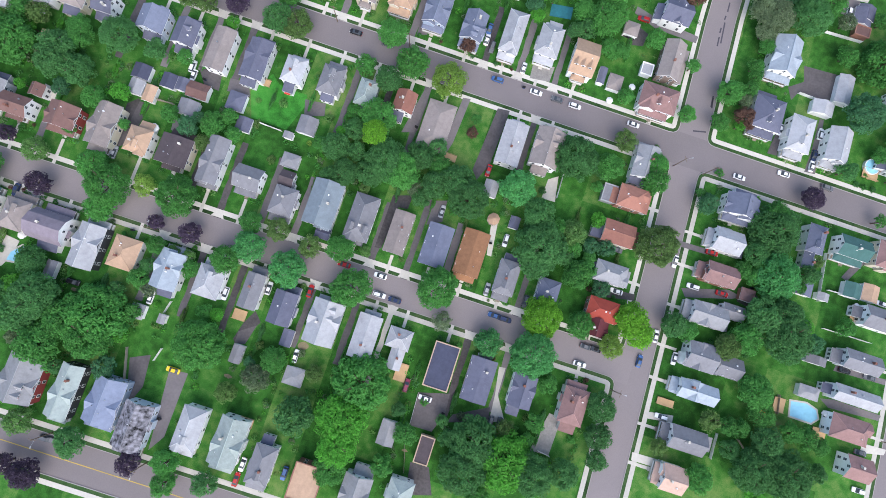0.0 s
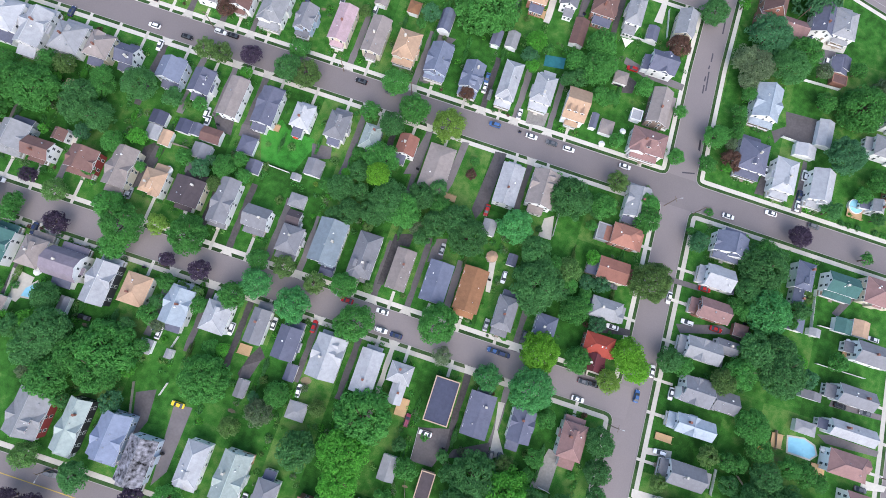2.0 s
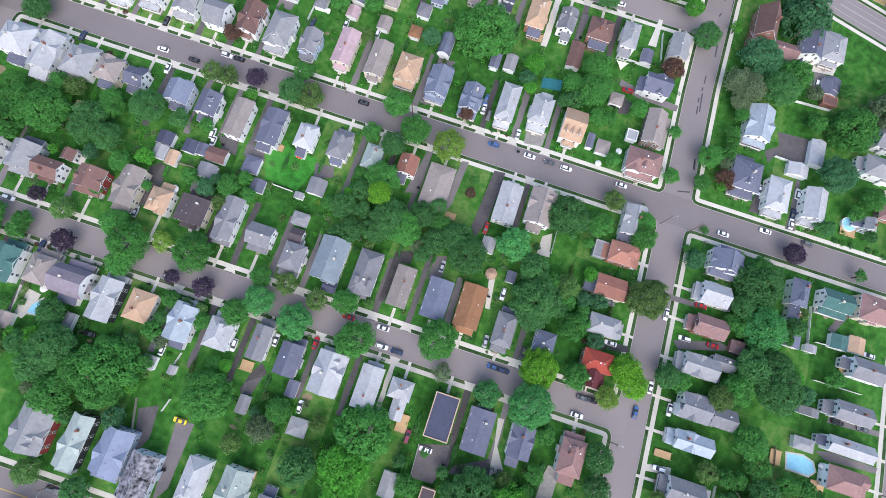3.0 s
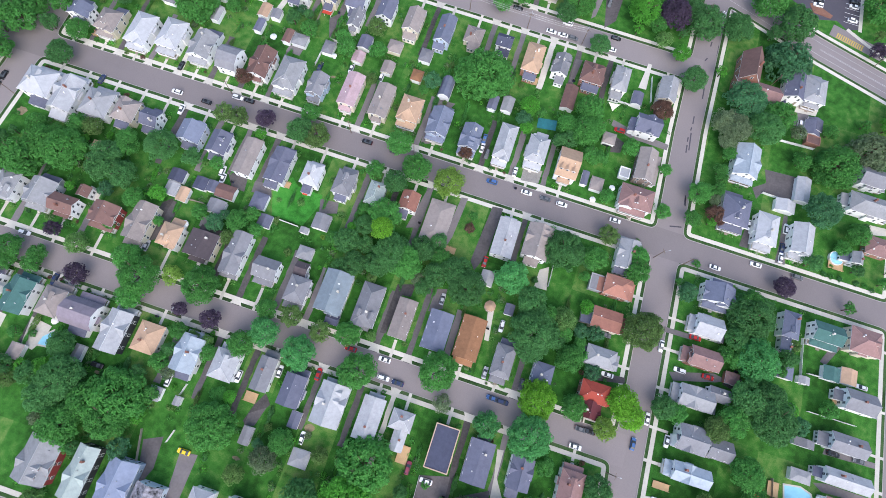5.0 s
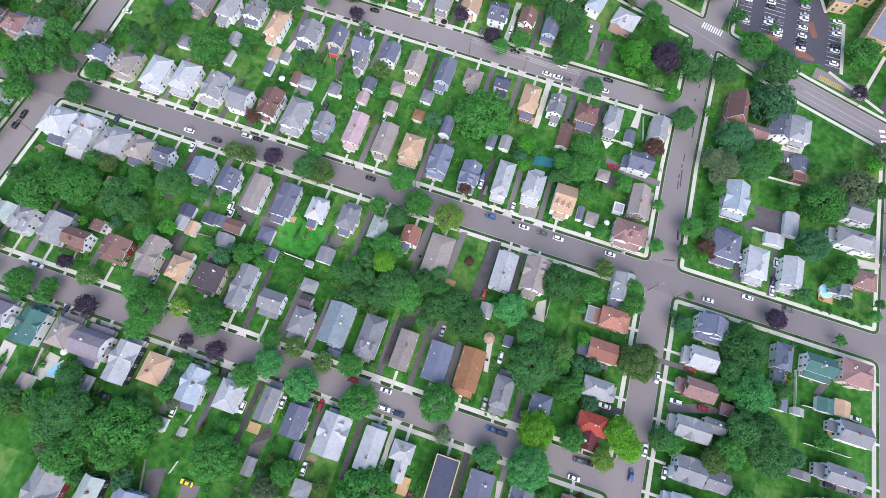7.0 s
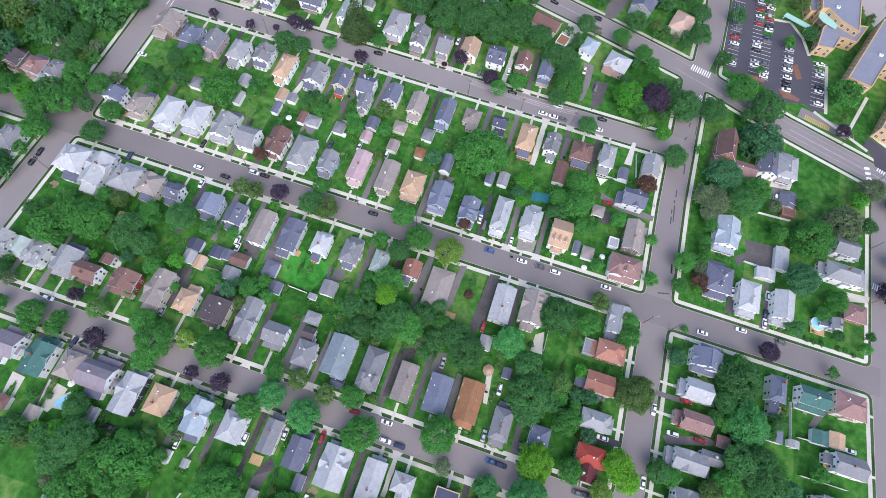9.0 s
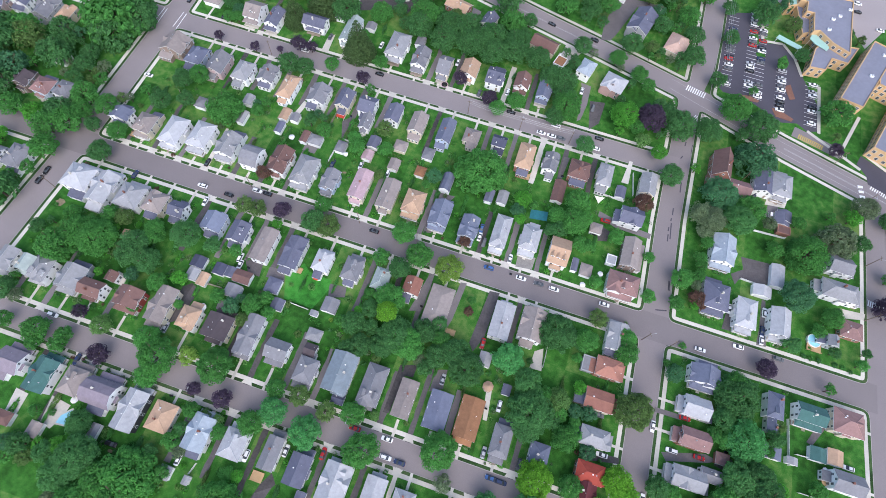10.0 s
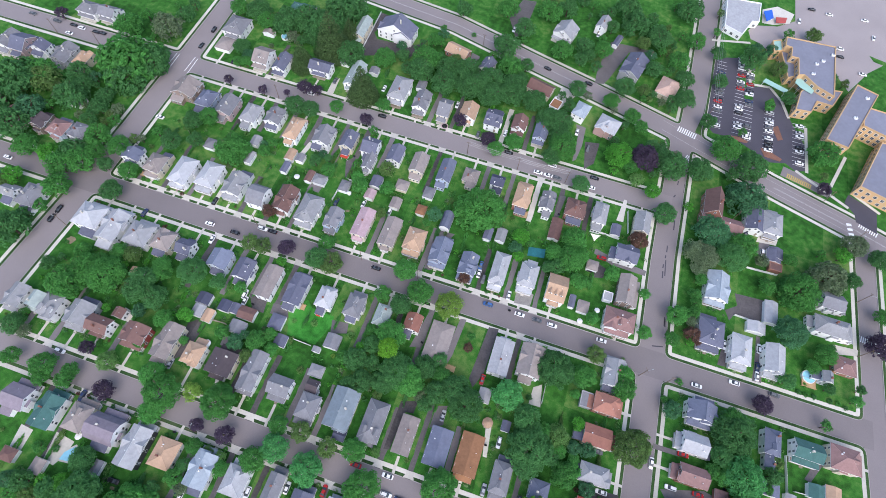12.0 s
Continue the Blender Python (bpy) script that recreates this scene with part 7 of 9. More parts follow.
wood_tree(-34.3, 142.9, 2.1, "g")
wood_tree(-165.6, 133.0, 2.0, "d")
wood_tree(-24.1, 143.6, 2.8, "n")
wood_tree(-18.5, 146.0, 4.0, "d")
wood_tree(-30.4, 143.7, 2.1, "o")
wood_tree(-295.5, -33.6, 2.4, "d")
wood_tree(-40.5, 146.8, 2.1, "d")
wood_tree(-73.2, 158.6, 4.5, "d")
wood_tree(-252.4, 73.2, 2.9, "p")
wood_tree(-64.1, 156.6, 3.8, "d")
wood_tree(-29.3, 147.3, 2.8, "d")
wood_tree(-163.7, 138.6, 2.3, "d")
wood_tree(-204.7, 128.7, 5.6, "s")
wood_tree(-153.7, 143.2, 2.5, "g")
wood_tree(-299.2, -33.0, 2.8, "g")
wood_tree(-231.2, 129.8, 10.7, "d")
wood_tree(90.5, 79.6, 5.5, "d")
wood_tree(-154.2, 149.1, 3.6, "t")
wood_tree(-294.4, 11.6, 3.7, "d")
wood_tree(-218.3, 112.2, 2.3, "g")
wood_tree(-249.6, 88.0, 3.5, "g")
wood_tree(-70.0, 163.3, 4.2, "d")
wood_tree(-222.5, 115.7, 4.0, "d")
wood_tree(-74.2, 169.1, 5.9, "d")
wood_tree(-110.4, 170.0, 6.5, "d")
wood_tree(-300.9, 52.9, 10.5, "d")
wood_tree(-291.2, 27.3, 3.8, "g")
wood_tree(-253.7, 86.7, 3.3, "g")
wood_tree(-250.6, 92.9, 3.8, "t")
wood_tree(-62.7, 170.4, 5.7, "g")
wood_tree(-308.1, -1.4, 5.3, "b")
wood_tree(-31.7, 165.8, 5.6, "d")
wood_tree(-293.9, 17.0, 2.3, "d")
wood_tree(-63.5, 162.3, 2.3, "o")
wood_tree(-233.9, 114.4, 4.3, "n")
wood_tree(-228.7, 114.1, 3.1, "d")
wood_tree(21.3, 138.0, 2.7, "g")
wood_tree(-293.7, 33.8, 4.0, "n")
wood_tree(-256.5, 97.1, 5.1, "d")
wood_tree(-220.7, 121.1, 3.0, "n")
wood_tree(-108.6, 162.8, 2.2, "g")
wood_tree(64.6, 114.1, 4.0, "p")
wood_tree(-13.7, 164.7, 5.6, "d")
wood_tree(-156.0, 154.9, 2.3, "g")
wood_tree(-315.5, -17.5, 4.9, "b")
wood_tree(-292.5, 66.7, 7.6, "d")
wood_tree(-302.8, 31.7, 5.3, "d")
wood_tree(-218.5, 126.3, 2.9, "d")
wood_tree(-303.0, 24.1, 4.3, "d")
wood_tree(63.3, 135.7, 8.2, "g")
wood_tree(-296.8, 25.6, 2.3, "o")
wood_tree(-295.9, 30.3, 2.5, "o")
wood_tree(-318.6, -22.7, 4.5, "o")
wood_tree(-24.1, 166.5, 3.4, "g")
wood_tree(-320.7, -1.5, 6.2, "g")
wood_tree(-208.9, 150.3, 6.4, "d")
wood_tree(-149.4, 173.5, 5.4, "d")
wood_tree(-123.6, 182.9, 6.6, "g")
wood_tree(-18.7, 177.0, 6.5, "g")
wood_tree(-99.5, 189.8, 7.9, "g")
wood_tree(-304.6, 39.5, 4.6, "d")
wood_tree(-252.6, 120.4, 5.8, "g")
wood_tree(-35.1, 176.9, 4.1, "t")
wood_tree(65.7, 123.6, 2.5, "o")
wood_tree(-238.6, 121.9, 2.5, "d")
wood_tree(-30.1, 171.5, 2.3, "n")
wood_tree(-21.6, 170.5, 2.6, "d")
wood_tree(-310.0, 24.5, 2.7, "n")
wood_tree(-47.1, 197.2, 9.2, "d")
wood_tree(-321.5, -17.3, 2.3, "t")
wood_tree(-64.2, 181.7, 2.9, "g")
wood_tree(6.2, 171.3, 4.9, "d")
wood_tree(-31.0, 190.7, 7.0, "d")
wood_tree(-40.8, 185.2, 4.5, "o")
wood_tree(-89.7, 196.6, 6.8, "d")
wood_tree(-311.1, 31.3, 2.2, "n")
wood_tree(-301.6, 94.7, 9.1, "n")
wood_tree(-319.5, 42.5, 5.4, "d")
wood_tree(-60.3, 192.4, 4.5, "d")
wood_tree(-33.6, 195.3, 6.7, "d")
wood_tree(-213.1, 155.3, 3.3, "d")
wood_tree(-28.4, 184.1, 2.9, "g")
wood_tree(35.0, 162.8, 3.5, "g")
wood_tree(-216.5, 153.8, 2.3, "d")
wood_tree(-24.6, 184.9, 2.3, "o")
wood_tree(-317.2, 49.2, 3.7, "t")
wood_tree(-314.0, 44.8, 2.1, "d")
wood_tree(-337.3, 38.4, 8.3, "o")
wood_tree(67.6, 144.5, 2.9, "d")
wood_tree(-272.6, 125.0, 5.6, "g")
wood_tree(-318.9, 62.4, 5.6, "d")
wood_tree(-54.2, 210.0, 8.1, "d")
wood_tree(-256.3, 129.8, 2.5, "d")
wood_tree(-328.4, 25.2, 3.0, "g")
wood_tree(-100.3, 202.6, 4.4, "o")
wood_tree(-332.4, 24.1, 3.6, "t")
wood_tree(-10.3, 198.1, 5.9, "g")
wood_tree(-99.1, 197.4, 2.2, "g")
wood_tree(-259.8, 130.0, 2.3, "t")
wood_tree(-267.4, 126.9, 3.3, "n")
wood_tree(-22.1, 190.2, 2.1, "d")
wood_tree(-23.3, 193.0, 2.6, "d")
wood_tree(23.1, 194.3, 7.9, "d")
wood_tree(-68.0, 201.6, 3.1, "d")
wood_tree(-75.3, 199.2, 2.0, "d")
wood_tree(45.4, 172.6, 4.2, "d")
wood_tree(-329.2, 31.5, 2.2, "n")
wood_tree(-297.4, 107.8, 5.5, "d")
wood_tree(-321.5, 87.5, 7.9, "g")
wood_tree(3.4, 193.9, 4.6, "d")
wood_tree(-63.1, 205.9, 3.7, "d")
wood_tree(-81.2, 209.8, 4.4, "d")
wood_tree(-26.4, 199.2, 2.4, "o")
wood_tree(-306.4, 87.2, 2.2, "g")
wood_tree(-31.0, 202.2, 2.7, "d")
wood_tree(-45.3, 207.7, 3.5, "o")
wood_tree(-74.8, 209.2, 2.9, "g")
wood_tree(-339.1, 25.0, 2.2, "b")
wood_tree(-36.4, 203.2, 2.1, "d")
wood_tree(-18.7, 202.4, 2.9, "g")
wood_tree(-37.6, 210.1, 4.0, "d")
wood_tree(-27.4, 206.7, 2.4, "o")
wood_tree(-346.6, 28.4, 3.2, "o")
wood_tree(-298.6, 118.2, 3.8, "d")
wood_tree(-17.0, 223.4, 8.2, "d")
wood_tree(39.0, 193.9, 5.1, "o")
wood_tree(-356.0, 33.5, 6.3, "d")
wood_tree(-349.4, 34.8, 3.9, "t")
wood_tree(-48.6, 215.6, 2.4, "o")
wood_tree(-318.4, 100.4, 3.8, "g")
wood_tree(-51.6, 219.4, 2.7, "d")
wood_tree(-306.7, 114.2, 2.5, "g")
wood_tree(-322.7, 95.4, 2.6, "t")
wood_tree(-356.8, 27.3, 2.8, "g")
wood_tree(-352.2, 44.9, 3.2, "t")
wood_tree(1.4, 213.4, 3.0, "g")
wood_tree(25.9, 207.9, 3.8, "t")
wood_tree(-356.7, 43.2, 3.2, "o")
wood_tree(34.6, 209.3, 4.2, "t")
wood_tree(-25.0, 228.1, 2.6, "g")
wood_tree(69.9, 198.6, 4.0, "d")
wood_tree(77.6, 197.7, 3.1, "o")
wood_tree(2.3, 232.6, 2.7, "o")
wood_tree(-363.3, 84.0, 4.0, "p")
wood_tree(44.7, 228.1, 3.6, "g")
wood_tree(59.6, 232.2, 4.9, "o")
wood_tree(-351.3, 33.4, 13.2, "d")
wood_tree(-346.3, 18.3, 10.3, "d")
wood_tree(-319.1, 33.0, 9.0, "d")
wood_tree(-294.8, 69.7, 10.1, "d")
wood_tree(-291.0, 15.2, 6.9, "g")
wood_tree(-278.9, 13.8, 5.8, "g")
wood_tree(-290.5, 0.2, 7.2, "g")
wood_tree(-220.6, 126.1, 12.4, "d")
wood_tree(-214.2, 141.4, 12.6, "d")
wood_tree(-242.2, 123.6, 9.7, "d")
wood_tree(-197.5, 112.7, 8.5, "d")
wood_tree(-260.7, 125.9, 7.3, "d")
wood_tree(-334.4, 7.5, 8.7, "d")
wood_tree(-332.8, 19.2, 7.6, "t")
wood_tree(-156.7, 116.3, 7.5, "d")
wood_tree(-141.3, 111.0, 8.2, "d")
wood_tree(-127.5, 113.3, 8.1, "d")
wood_tree(-114.7, 111.4, 7.2, "d")
wood_tree(-104.1, 116.7, 7.6, "d")
wood_tree(-81.0, 107.0, 7.0, "d")
wood_tree(-72.7, 97.1, 6.4, "d")
wood_tree(-74.1, 83.7, 5.5, "d")
wood_tree(-220.1, 127.8, 9.3, "d")
wood_tree(-217.0, 142.9, 9.0, "d")
wood_tree(-305.4, 64.4, 16.3, "g")
wood_tree(-341.4, 40.0, 10.0, "g")
wood_tree(-324.8, 47.8, 6.7, "d")
wood_tree(-296.5, 74.3, 6.8, "g")
finish_woods()

# ---- hedges and shrubs by the houses ----
hedge(-264.8, -55.2, 5.5, 0.7, "g")
hedge(-264.8, -53.1, 5.3, 1.2, "g")
hedge(-250.6, -61.0, 9.7, 0.9, "d")
hedge(-250.6, -56.3, 6.0, 1.1, "d")
hedge(-250.6, -51.5, 5.4, 1.0, "g")
hedge(-238.1, -47.4, 9.7, 0.9, "b")
hedge(-238.1, -47.3, 9.4, 0.9, "o")
hedge(-225.0, -59.2, 7.3, 1.2, "g")
hedge(-225.0, -54.8, 7.7, 1.3, "g")
hedge(-196.3, -53.3, 8.5, 1.2, "g")
hedge(-196.3, -54.4, 6.7, 0.7, "b")
hedge(-196.3, -45.4, 5.4, 1.1, "d")
hedge(-184.8, -45.9, 7.1, 1.2, "d")
hedge(-170.2, -57.5, 8.0, 0.9, "g")
hedge(-170.2, -48.2, 5.8, 0.9, "g")
hedge(-158.4, -47.8, 5.3, 1.3, "o")
hedge(-158.4, -50.4, 5.2, 1.3, "g")
hedge(-131.6, -59.7, 5.2, 1.2, "g")
hedge(-131.6, -61.9, 9.3, 1.3, "o")
hedge(-116.9, -48.7, 9.4, 0.9, "g")
hedge(-116.9, -53.7, 9.6, 1.2, "b")
hedge(-103.5, -53.9, 9.0, 1.0, "d")
hedge(-90.4, -45.5, 5.6, 0.7, "g")
hedge(-90.4, -52.9, 8.4, 0.9, "g")
hedge(-77.6, -57.0, 9.4, 0.9, "o")
hedge(-49.8, -48.4, 9.2, 1.0, "g")
hedge(-49.8, -45.5, 6.0, 1.2, "g")
hedge(-22.5, -52.7, 5.9, 0.9, "o")
tree(-276.3, -76.3, 0.7, "o")
tree(-270.6, -76.3, 0.9, "o")
tree(-273.2, -57.2, 1.2, "b")
tree(-248.5, -74.5, 1.1, "d")
tree(-241.0, -74.5, 0.9, "l")
tree(-229.4, -72.3, 0.7, "r")
tree(-208.1, -75.7, 0.7, "g")
tree(-201.3, -75.7, 1.1, "g")
tree(-195.3, -71.7, 0.9, "l")
tree(-189.1, -71.7, 1.2, "g")
tree(-168.7, -73.7, 0.8, "o")
tree(-148.4, -74.0, 0.6, "g")
tree(-148.9, -57.7, 1.7, "o")
tree(-135.1, -78.7, 1.2, "o")
tree(-135.4, -59.4, 0.9, "b")
tree(-130.3, -50.7, 0.9, "g")
tree(-108.8, -76.3, 1.2, "d")
tree(-94.8, -76.6, 1.1, "o")
tree(-82.9, -55.2, 1.6, "g")
tree(-76.4, -78.4, 1.1, "b")
tree(-68.8, -78.4, 0.7, "d")
tree(-72.5, -53.4, 1.2, "g")
tree(-61.6, -80.6, 0.6, "o")
tree(-46.1, -76.0, 0.9, "b")
tree(-41.3, -76.0, 1.1, "b")
tree(-28.9, -65.6, 1.1, "r")
tree(-19.9, -65.6, 0.9, "d")
tree(-27.6, -76.3, 1.0, "d")
hedge(-259.7, -36.0, 5.2, 1.3, "g")
hedge(-248.7, -34.8, 8.6, 0.9, "o")
hedge(-248.7, -41.8, 9.5, 1.3, "o")
hedge(-234.8, -35.3, 5.4, 1.3, "b")
hedge(-234.8, -32.5, 9.9, 0.8, "g")
hedge(-223.8, -44.6, 7.1, 1.2, "d")
hedge(-210.6, -44.6, 7.2, 1.2, "b")
hedge(-194.9, -31.5, 6.4, 1.1, "b")
hedge(-194.9, -32.1, 9.6, 0.8, "g")
hedge(-182.4, -31.4, 8.2, 0.8, "g")
hedge(-155.9, -36.9, 5.9, 0.9, "d")
hedge(-155.9, -36.5, 9.9, 0.7, "g")
hedge(-142.9, -33.0, 9.2, 0.8, "g")
hedge(-129.5, -35.7, 7.5, 0.9, "g")
hedge(-129.5, -31.7, 8.8, 0.8, "g")
hedge(-116.5, -44.9, 6.1, 1.0, "g")
hedge(-103.7, -36.9, 9.7, 0.9, "b")
hedge(-103.7, -34.5, 8.1, 1.1, "g")
hedge(-82.9, -40.2, 5.6, 1.2, "g")
hedge(-63.6, -38.8, 8.3, 1.1, "o")
hedge(-40.2, -44.1, 9.8, 0.9, "o")
hedge(-22.6, -37.7, 8.1, 1.0, "g")
tree(-273.3, -15.9, 1.1, "r")
tree(-273.7, -38.6, 1.0, "g")
tree(-248.5, -16.7, 1.2, "g")
tree(-237.2, -16.7, 1.1, "r")
tree(-226.4, -19.5, 1.0, "g")
tree(-216.5, -20.2, 0.8, "l")
tree(-220.0, -30.6, 1.2, "g")
tree(-206.7, -19.7, 0.9, "o")
tree(-198.0, -19.7, 1.2, "g")
tree(-193.5, -20.0, 1.0, "l")
tree(-187.4, -20.0, 1.2, "g")
tree(-194.2, -34.2, 1.6, "l")
tree(-179.5, -18.7, 0.8, "b")
tree(-167.6, -18.5, 0.9, "g")
tree(-160.7, -18.5, 0.9, "l")
tree(-160.6, -39.0, 1.1, "l")
tree(-148.5, -20.4, 1.0, "d")
tree(-152.0, -37.2, 1.7, "l")
tree(-140.7, -16.7, 0.9, "d")
tree(-134.0, -16.7, 1.1, "g")
tree(-134.9, -37.0, 1.8, "l")
tree(-126.5, -19.8, 0.7, "b")
tree(-122.8, -19.8, 0.9, "d")
tree(-122.7, -33.0, 0.8, "g")
tree(-112.3, -32.3, 0.8, "l")
tree(-103.0, -18.7, 0.7, "d")
tree(-94.6, -18.7, 1.0, "b")
tree(-74.0, -17.4, 0.7, "g")
tree(-68.8, -42.1, 1.5, "o")
tree(-54.7, -15.8, 0.8, "l")
tree(-55.1, -37.5, 1.6, "d")
tree(-19.7, -8.0, 0.9, "l")
hedge(-261.9, 34.2, 5.6, 1.1, "d")
hedge(-261.9, 31.6, 7.3, 0.8, "d")
hedge(-248.4, 26.8, 9.9, 0.8, "g")
hedge(-234.7, 31.5, 8.7, 1.1, "g")
hedge(-234.7, 31.8, 7.3, 0.8, "g")
hedge(-221.1, 23.0, 5.3, 1.1, "b")
hedge(-207.7, 29.4, 7.4, 0.8, "g")
hedge(-207.7, 20.9, 6.1, 0.9, "o")
hedge(-194.5, 31.3, 8.3, 0.9, "g")
hedge(-194.5, 24.4, 9.3, 1.2, "g")
hedge(-182.3, 22.8, 8.6, 0.9, "b")
hedge(-182.3, 23.3, 8.6, 1.2, "g")
hedge(-168.2, 23.7, 5.5, 1.0, "o")
hedge(-155.7, 28.0, 5.6, 1.3, "g")
hedge(-141.8, 24.4, 7.7, 0.7, "g")
hedge(-129.0, 23.1, 8.2, 0.8, "g")
hedge(-129.0, 26.5, 5.6, 1.0, "d")
hedge(-129.0, 28.6, 5.0, 0.8, "g")
hedge(-115.9, 36.2, 8.6, 1.2, "g")
hedge(-115.9, 23.8, 9.8, 0.9, "g")
hedge(-115.9, 24.2, 9.7, 1.3, "d")
hedge(-102.3, 26.3, 5.9, 1.2, "g")
hedge(-102.3, 21.4, 8.8, 0.9, "g")
hedge(-88.1, 27.2, 9.6, 1.3, "g")
hedge(-74.8, 29.5, 8.4, 0.8, "g")
hedge(-74.8, 25.0, 7.0, 1.1, "d")
hedge(-61.1, 24.6, 6.7, 1.1, "o")
hedge(-61.1, 35.3, 5.3, 1.2, "g")
hedge(-61.1, 26.6, 7.7, 1.3, "g")
hedge(-40.3, 26.1, 6.9, 1.0, "g")
hedge(-40.3, 22.6, 8.7, 0.9, "g")
tree(-274.2, 7.8, 1.0, "r")
tree(-268.2, 21.3, 1.6, "o")
tree(-261.1, 2.9, 1.2, "g")
tree(-252.9, 24.0, 1.3, "g")
tree(-246.6, 1.5, 1.0, "o")
tree(-239.4, 1.5, 1.1, "r")
tree(-244.3, 23.3, 0.9, "g")
tree(-234.1, 4.0, 0.7, "l")
tree(-225.1, 4.0, 1.0, "b")
tree(-226.0, 23.9, 1.6, "n")
tree(-212.2, 4.1, 0.7, "r")
tree(-217.3, 23.7, 1.3, "d")
tree(-186.1, 6.4, 1.1, "d")
tree(-192.6, 24.7, 0.9, "b")
tree(-180.4, 2.8, 0.9, "o")
tree(-172.8, 2.8, 1.0, "g")
tree(-166.2, 20.3, 1.0, "b")
tree(-152.4, 3.7, 0.8, "d")
tree(-153.3, 28.0, 1.0, "l")
tree(-139.1, 5.7, 0.9, "g")
tree(-133.4, 5.7, 0.9, "l")
tree(-134.9, 25.3, 1.1, "g")
tree(-122.2, 28.0, 1.0, "n")
tree(-114.9, 3.4, 0.9, "d")
tree(-106.6, 3.4, 0.7, "r")
tree(-112.2, 24.6, 1.1, "o")
tree(-94.0, 1.9, 0.9, "d")
tree(-99.4, 18.9, 1.7, "g")
tree(-85.1, 2.2, 1.0, "d")
tree(-79.0, 2.2, 0.7, "r")
tree(-54.0, 21.7, 1.8, "b")
tree(-23.4, 14.6, 1.8, "n")
hedge(-259.8, 42.0, 7.6, 0.9, "d")
hedge(-259.8, 43.1, 10.0, 0.7, "g")
hedge(-259.8, 49.1, 9.9, 0.9, "g")
hedge(-235.0, 46.8, 7.4, 0.8, "g")
hedge(-235.0, 37.1, 7.8, 0.8, "g")
hedge(-235.0, 39.8, 6.3, 0.9, "o")
hedge(-209.0, 45.1, 6.9, 1.0, "b")
hedge(-209.0, 47.5, 9.5, 0.8, "g")
hedge(-209.0, 48.7, 9.1, 1.2, "d")
hedge(-179.9, 44.7, 8.1, 0.9, "o")
hedge(-179.9, 41.4, 5.1, 1.2, "g")
hedge(-179.9, 48.0, 9.9, 0.8, "g")
hedge(-168.3, 46.8, 9.0, 1.2, "g")
hedge(-168.3, 40.4, 9.8, 1.1, "o")
hedge(-168.3, 37.6, 6.9, 0.9, "g")
hedge(-154.7, 48.0, 6.2, 1.1, "g")
hedge(-128.1, 37.2, 7.0, 1.1, "g")
hedge(-114.9, 39.4, 8.2, 1.2, "g")
hedge(-114.9, 42.8, 5.1, 1.2, "o")
hedge(-114.9, 45.9, 8.0, 1.0, "g")
hedge(-101.3, 51.5, 6.9, 1.0, "b")
hedge(-101.3, 51.6, 6.3, 1.1, "g")
hedge(-88.1, 47.6, 9.4, 0.8, "d")
hedge(-88.1, 42.7, 7.2, 1.1, "g")
hedge(-88.1, 45.0, 8.5, 1.0, "o")
hedge(-62.2, 37.5, 8.8, 0.8, "g")
hedge(-47.3, 43.7, 9.8, 1.0, "b")
hedge(-47.3, 38.8, 8.9, 0.8, "g")
tree(-274.3, 68.0, 1.1, "r")
tree(-241.7, 44.0, 1.2, "o")
tree(-225.3, 62.0, 0.8, "o")
tree(-227.8, 45.3, 1.7, "l")
tree(-216.0, 44.5, 1.1, "g")
tree(-201.8, 64.2, 0.7, "r")
tree(-193.0, 64.1, 0.6, "d")
tree(-184.4, 64.1, 1.2, "l")
tree(-188.9, 46.3, 1.7, "d")
tree(-171.8, 65.5, 1.1, "d")
tree(-177.1, 43.1, 1.5, "d")
tree(-166.7, 63.3, 0.6, "g")
tree(-159.6, 63.3, 1.1, "o")
tree(-166.1, 46.6, 1.0, "l")
tree(-146.8, 63.1, 1.0, "b")
tree(-140.2, 65.1, 1.1, "g")
tree(-120.1, 66.1, 0.8, "g")
tree(-113.8, 64.2, 1.1, "g")
tree(-108.8, 46.7, 1.1, "g")
tree(-93.9, 63.5, 0.7, "r")
tree(-94.4, 54.2, 1.7, "d")
tree(-86.0, 66.0, 0.9, "b")
tree(-83.7, 43.8, 1.5, "o")
tree(-72.8, 65.0, 1.2, "g")
tree(-67.5, 65.0, 1.0, "b")
tree(-60.1, 65.0, 0.9, "g")
tree(-51.4, 65.0, 1.0, "r")
tree(-46.7, 68.2, 1.1, "d")
tree(-41.8, 46.5, 1.1, "b")
tree(-20.3, 69.5, 0.7, "g")
tree(-21.2, 48.1, 1.7, "g")
hedge(-234.4, 106.0, 5.4, 0.8, "o")
hedge(-219.8, 118.2, 5.4, 1.1, "b")
hedge(-219.8, 115.8, 7.7, 1.0, "g")
hedge(-219.8, 106.1, 5.9, 1.0, "g")
hedge(-197.0, 122.0, 7.4, 1.2, "g")
hedge(-175.6, 120.2, 6.3, 0.7, "g")
hedge(-175.6, 111.8, 8.6, 1.2, "d")
hedge(-154.0, 116.4, 8.1, 1.0, "o")
hedge(-140.4, 109.0, 6.2, 1.1, "b")
hedge(-128.3, 114.0, 7.9, 1.2, "d")
hedge(-128.3, 110.5, 6.7, 0.7, "g")
hedge(-114.5, 115.4, 6.5, 0.8, "g")
hedge(-100.3, 104.5, 8.0, 1.2, "d")
hedge(-100.3, 116.1, 5.5, 0.7, "g")
hedge(-100.3, 118.7, 5.3, 1.3, "d")
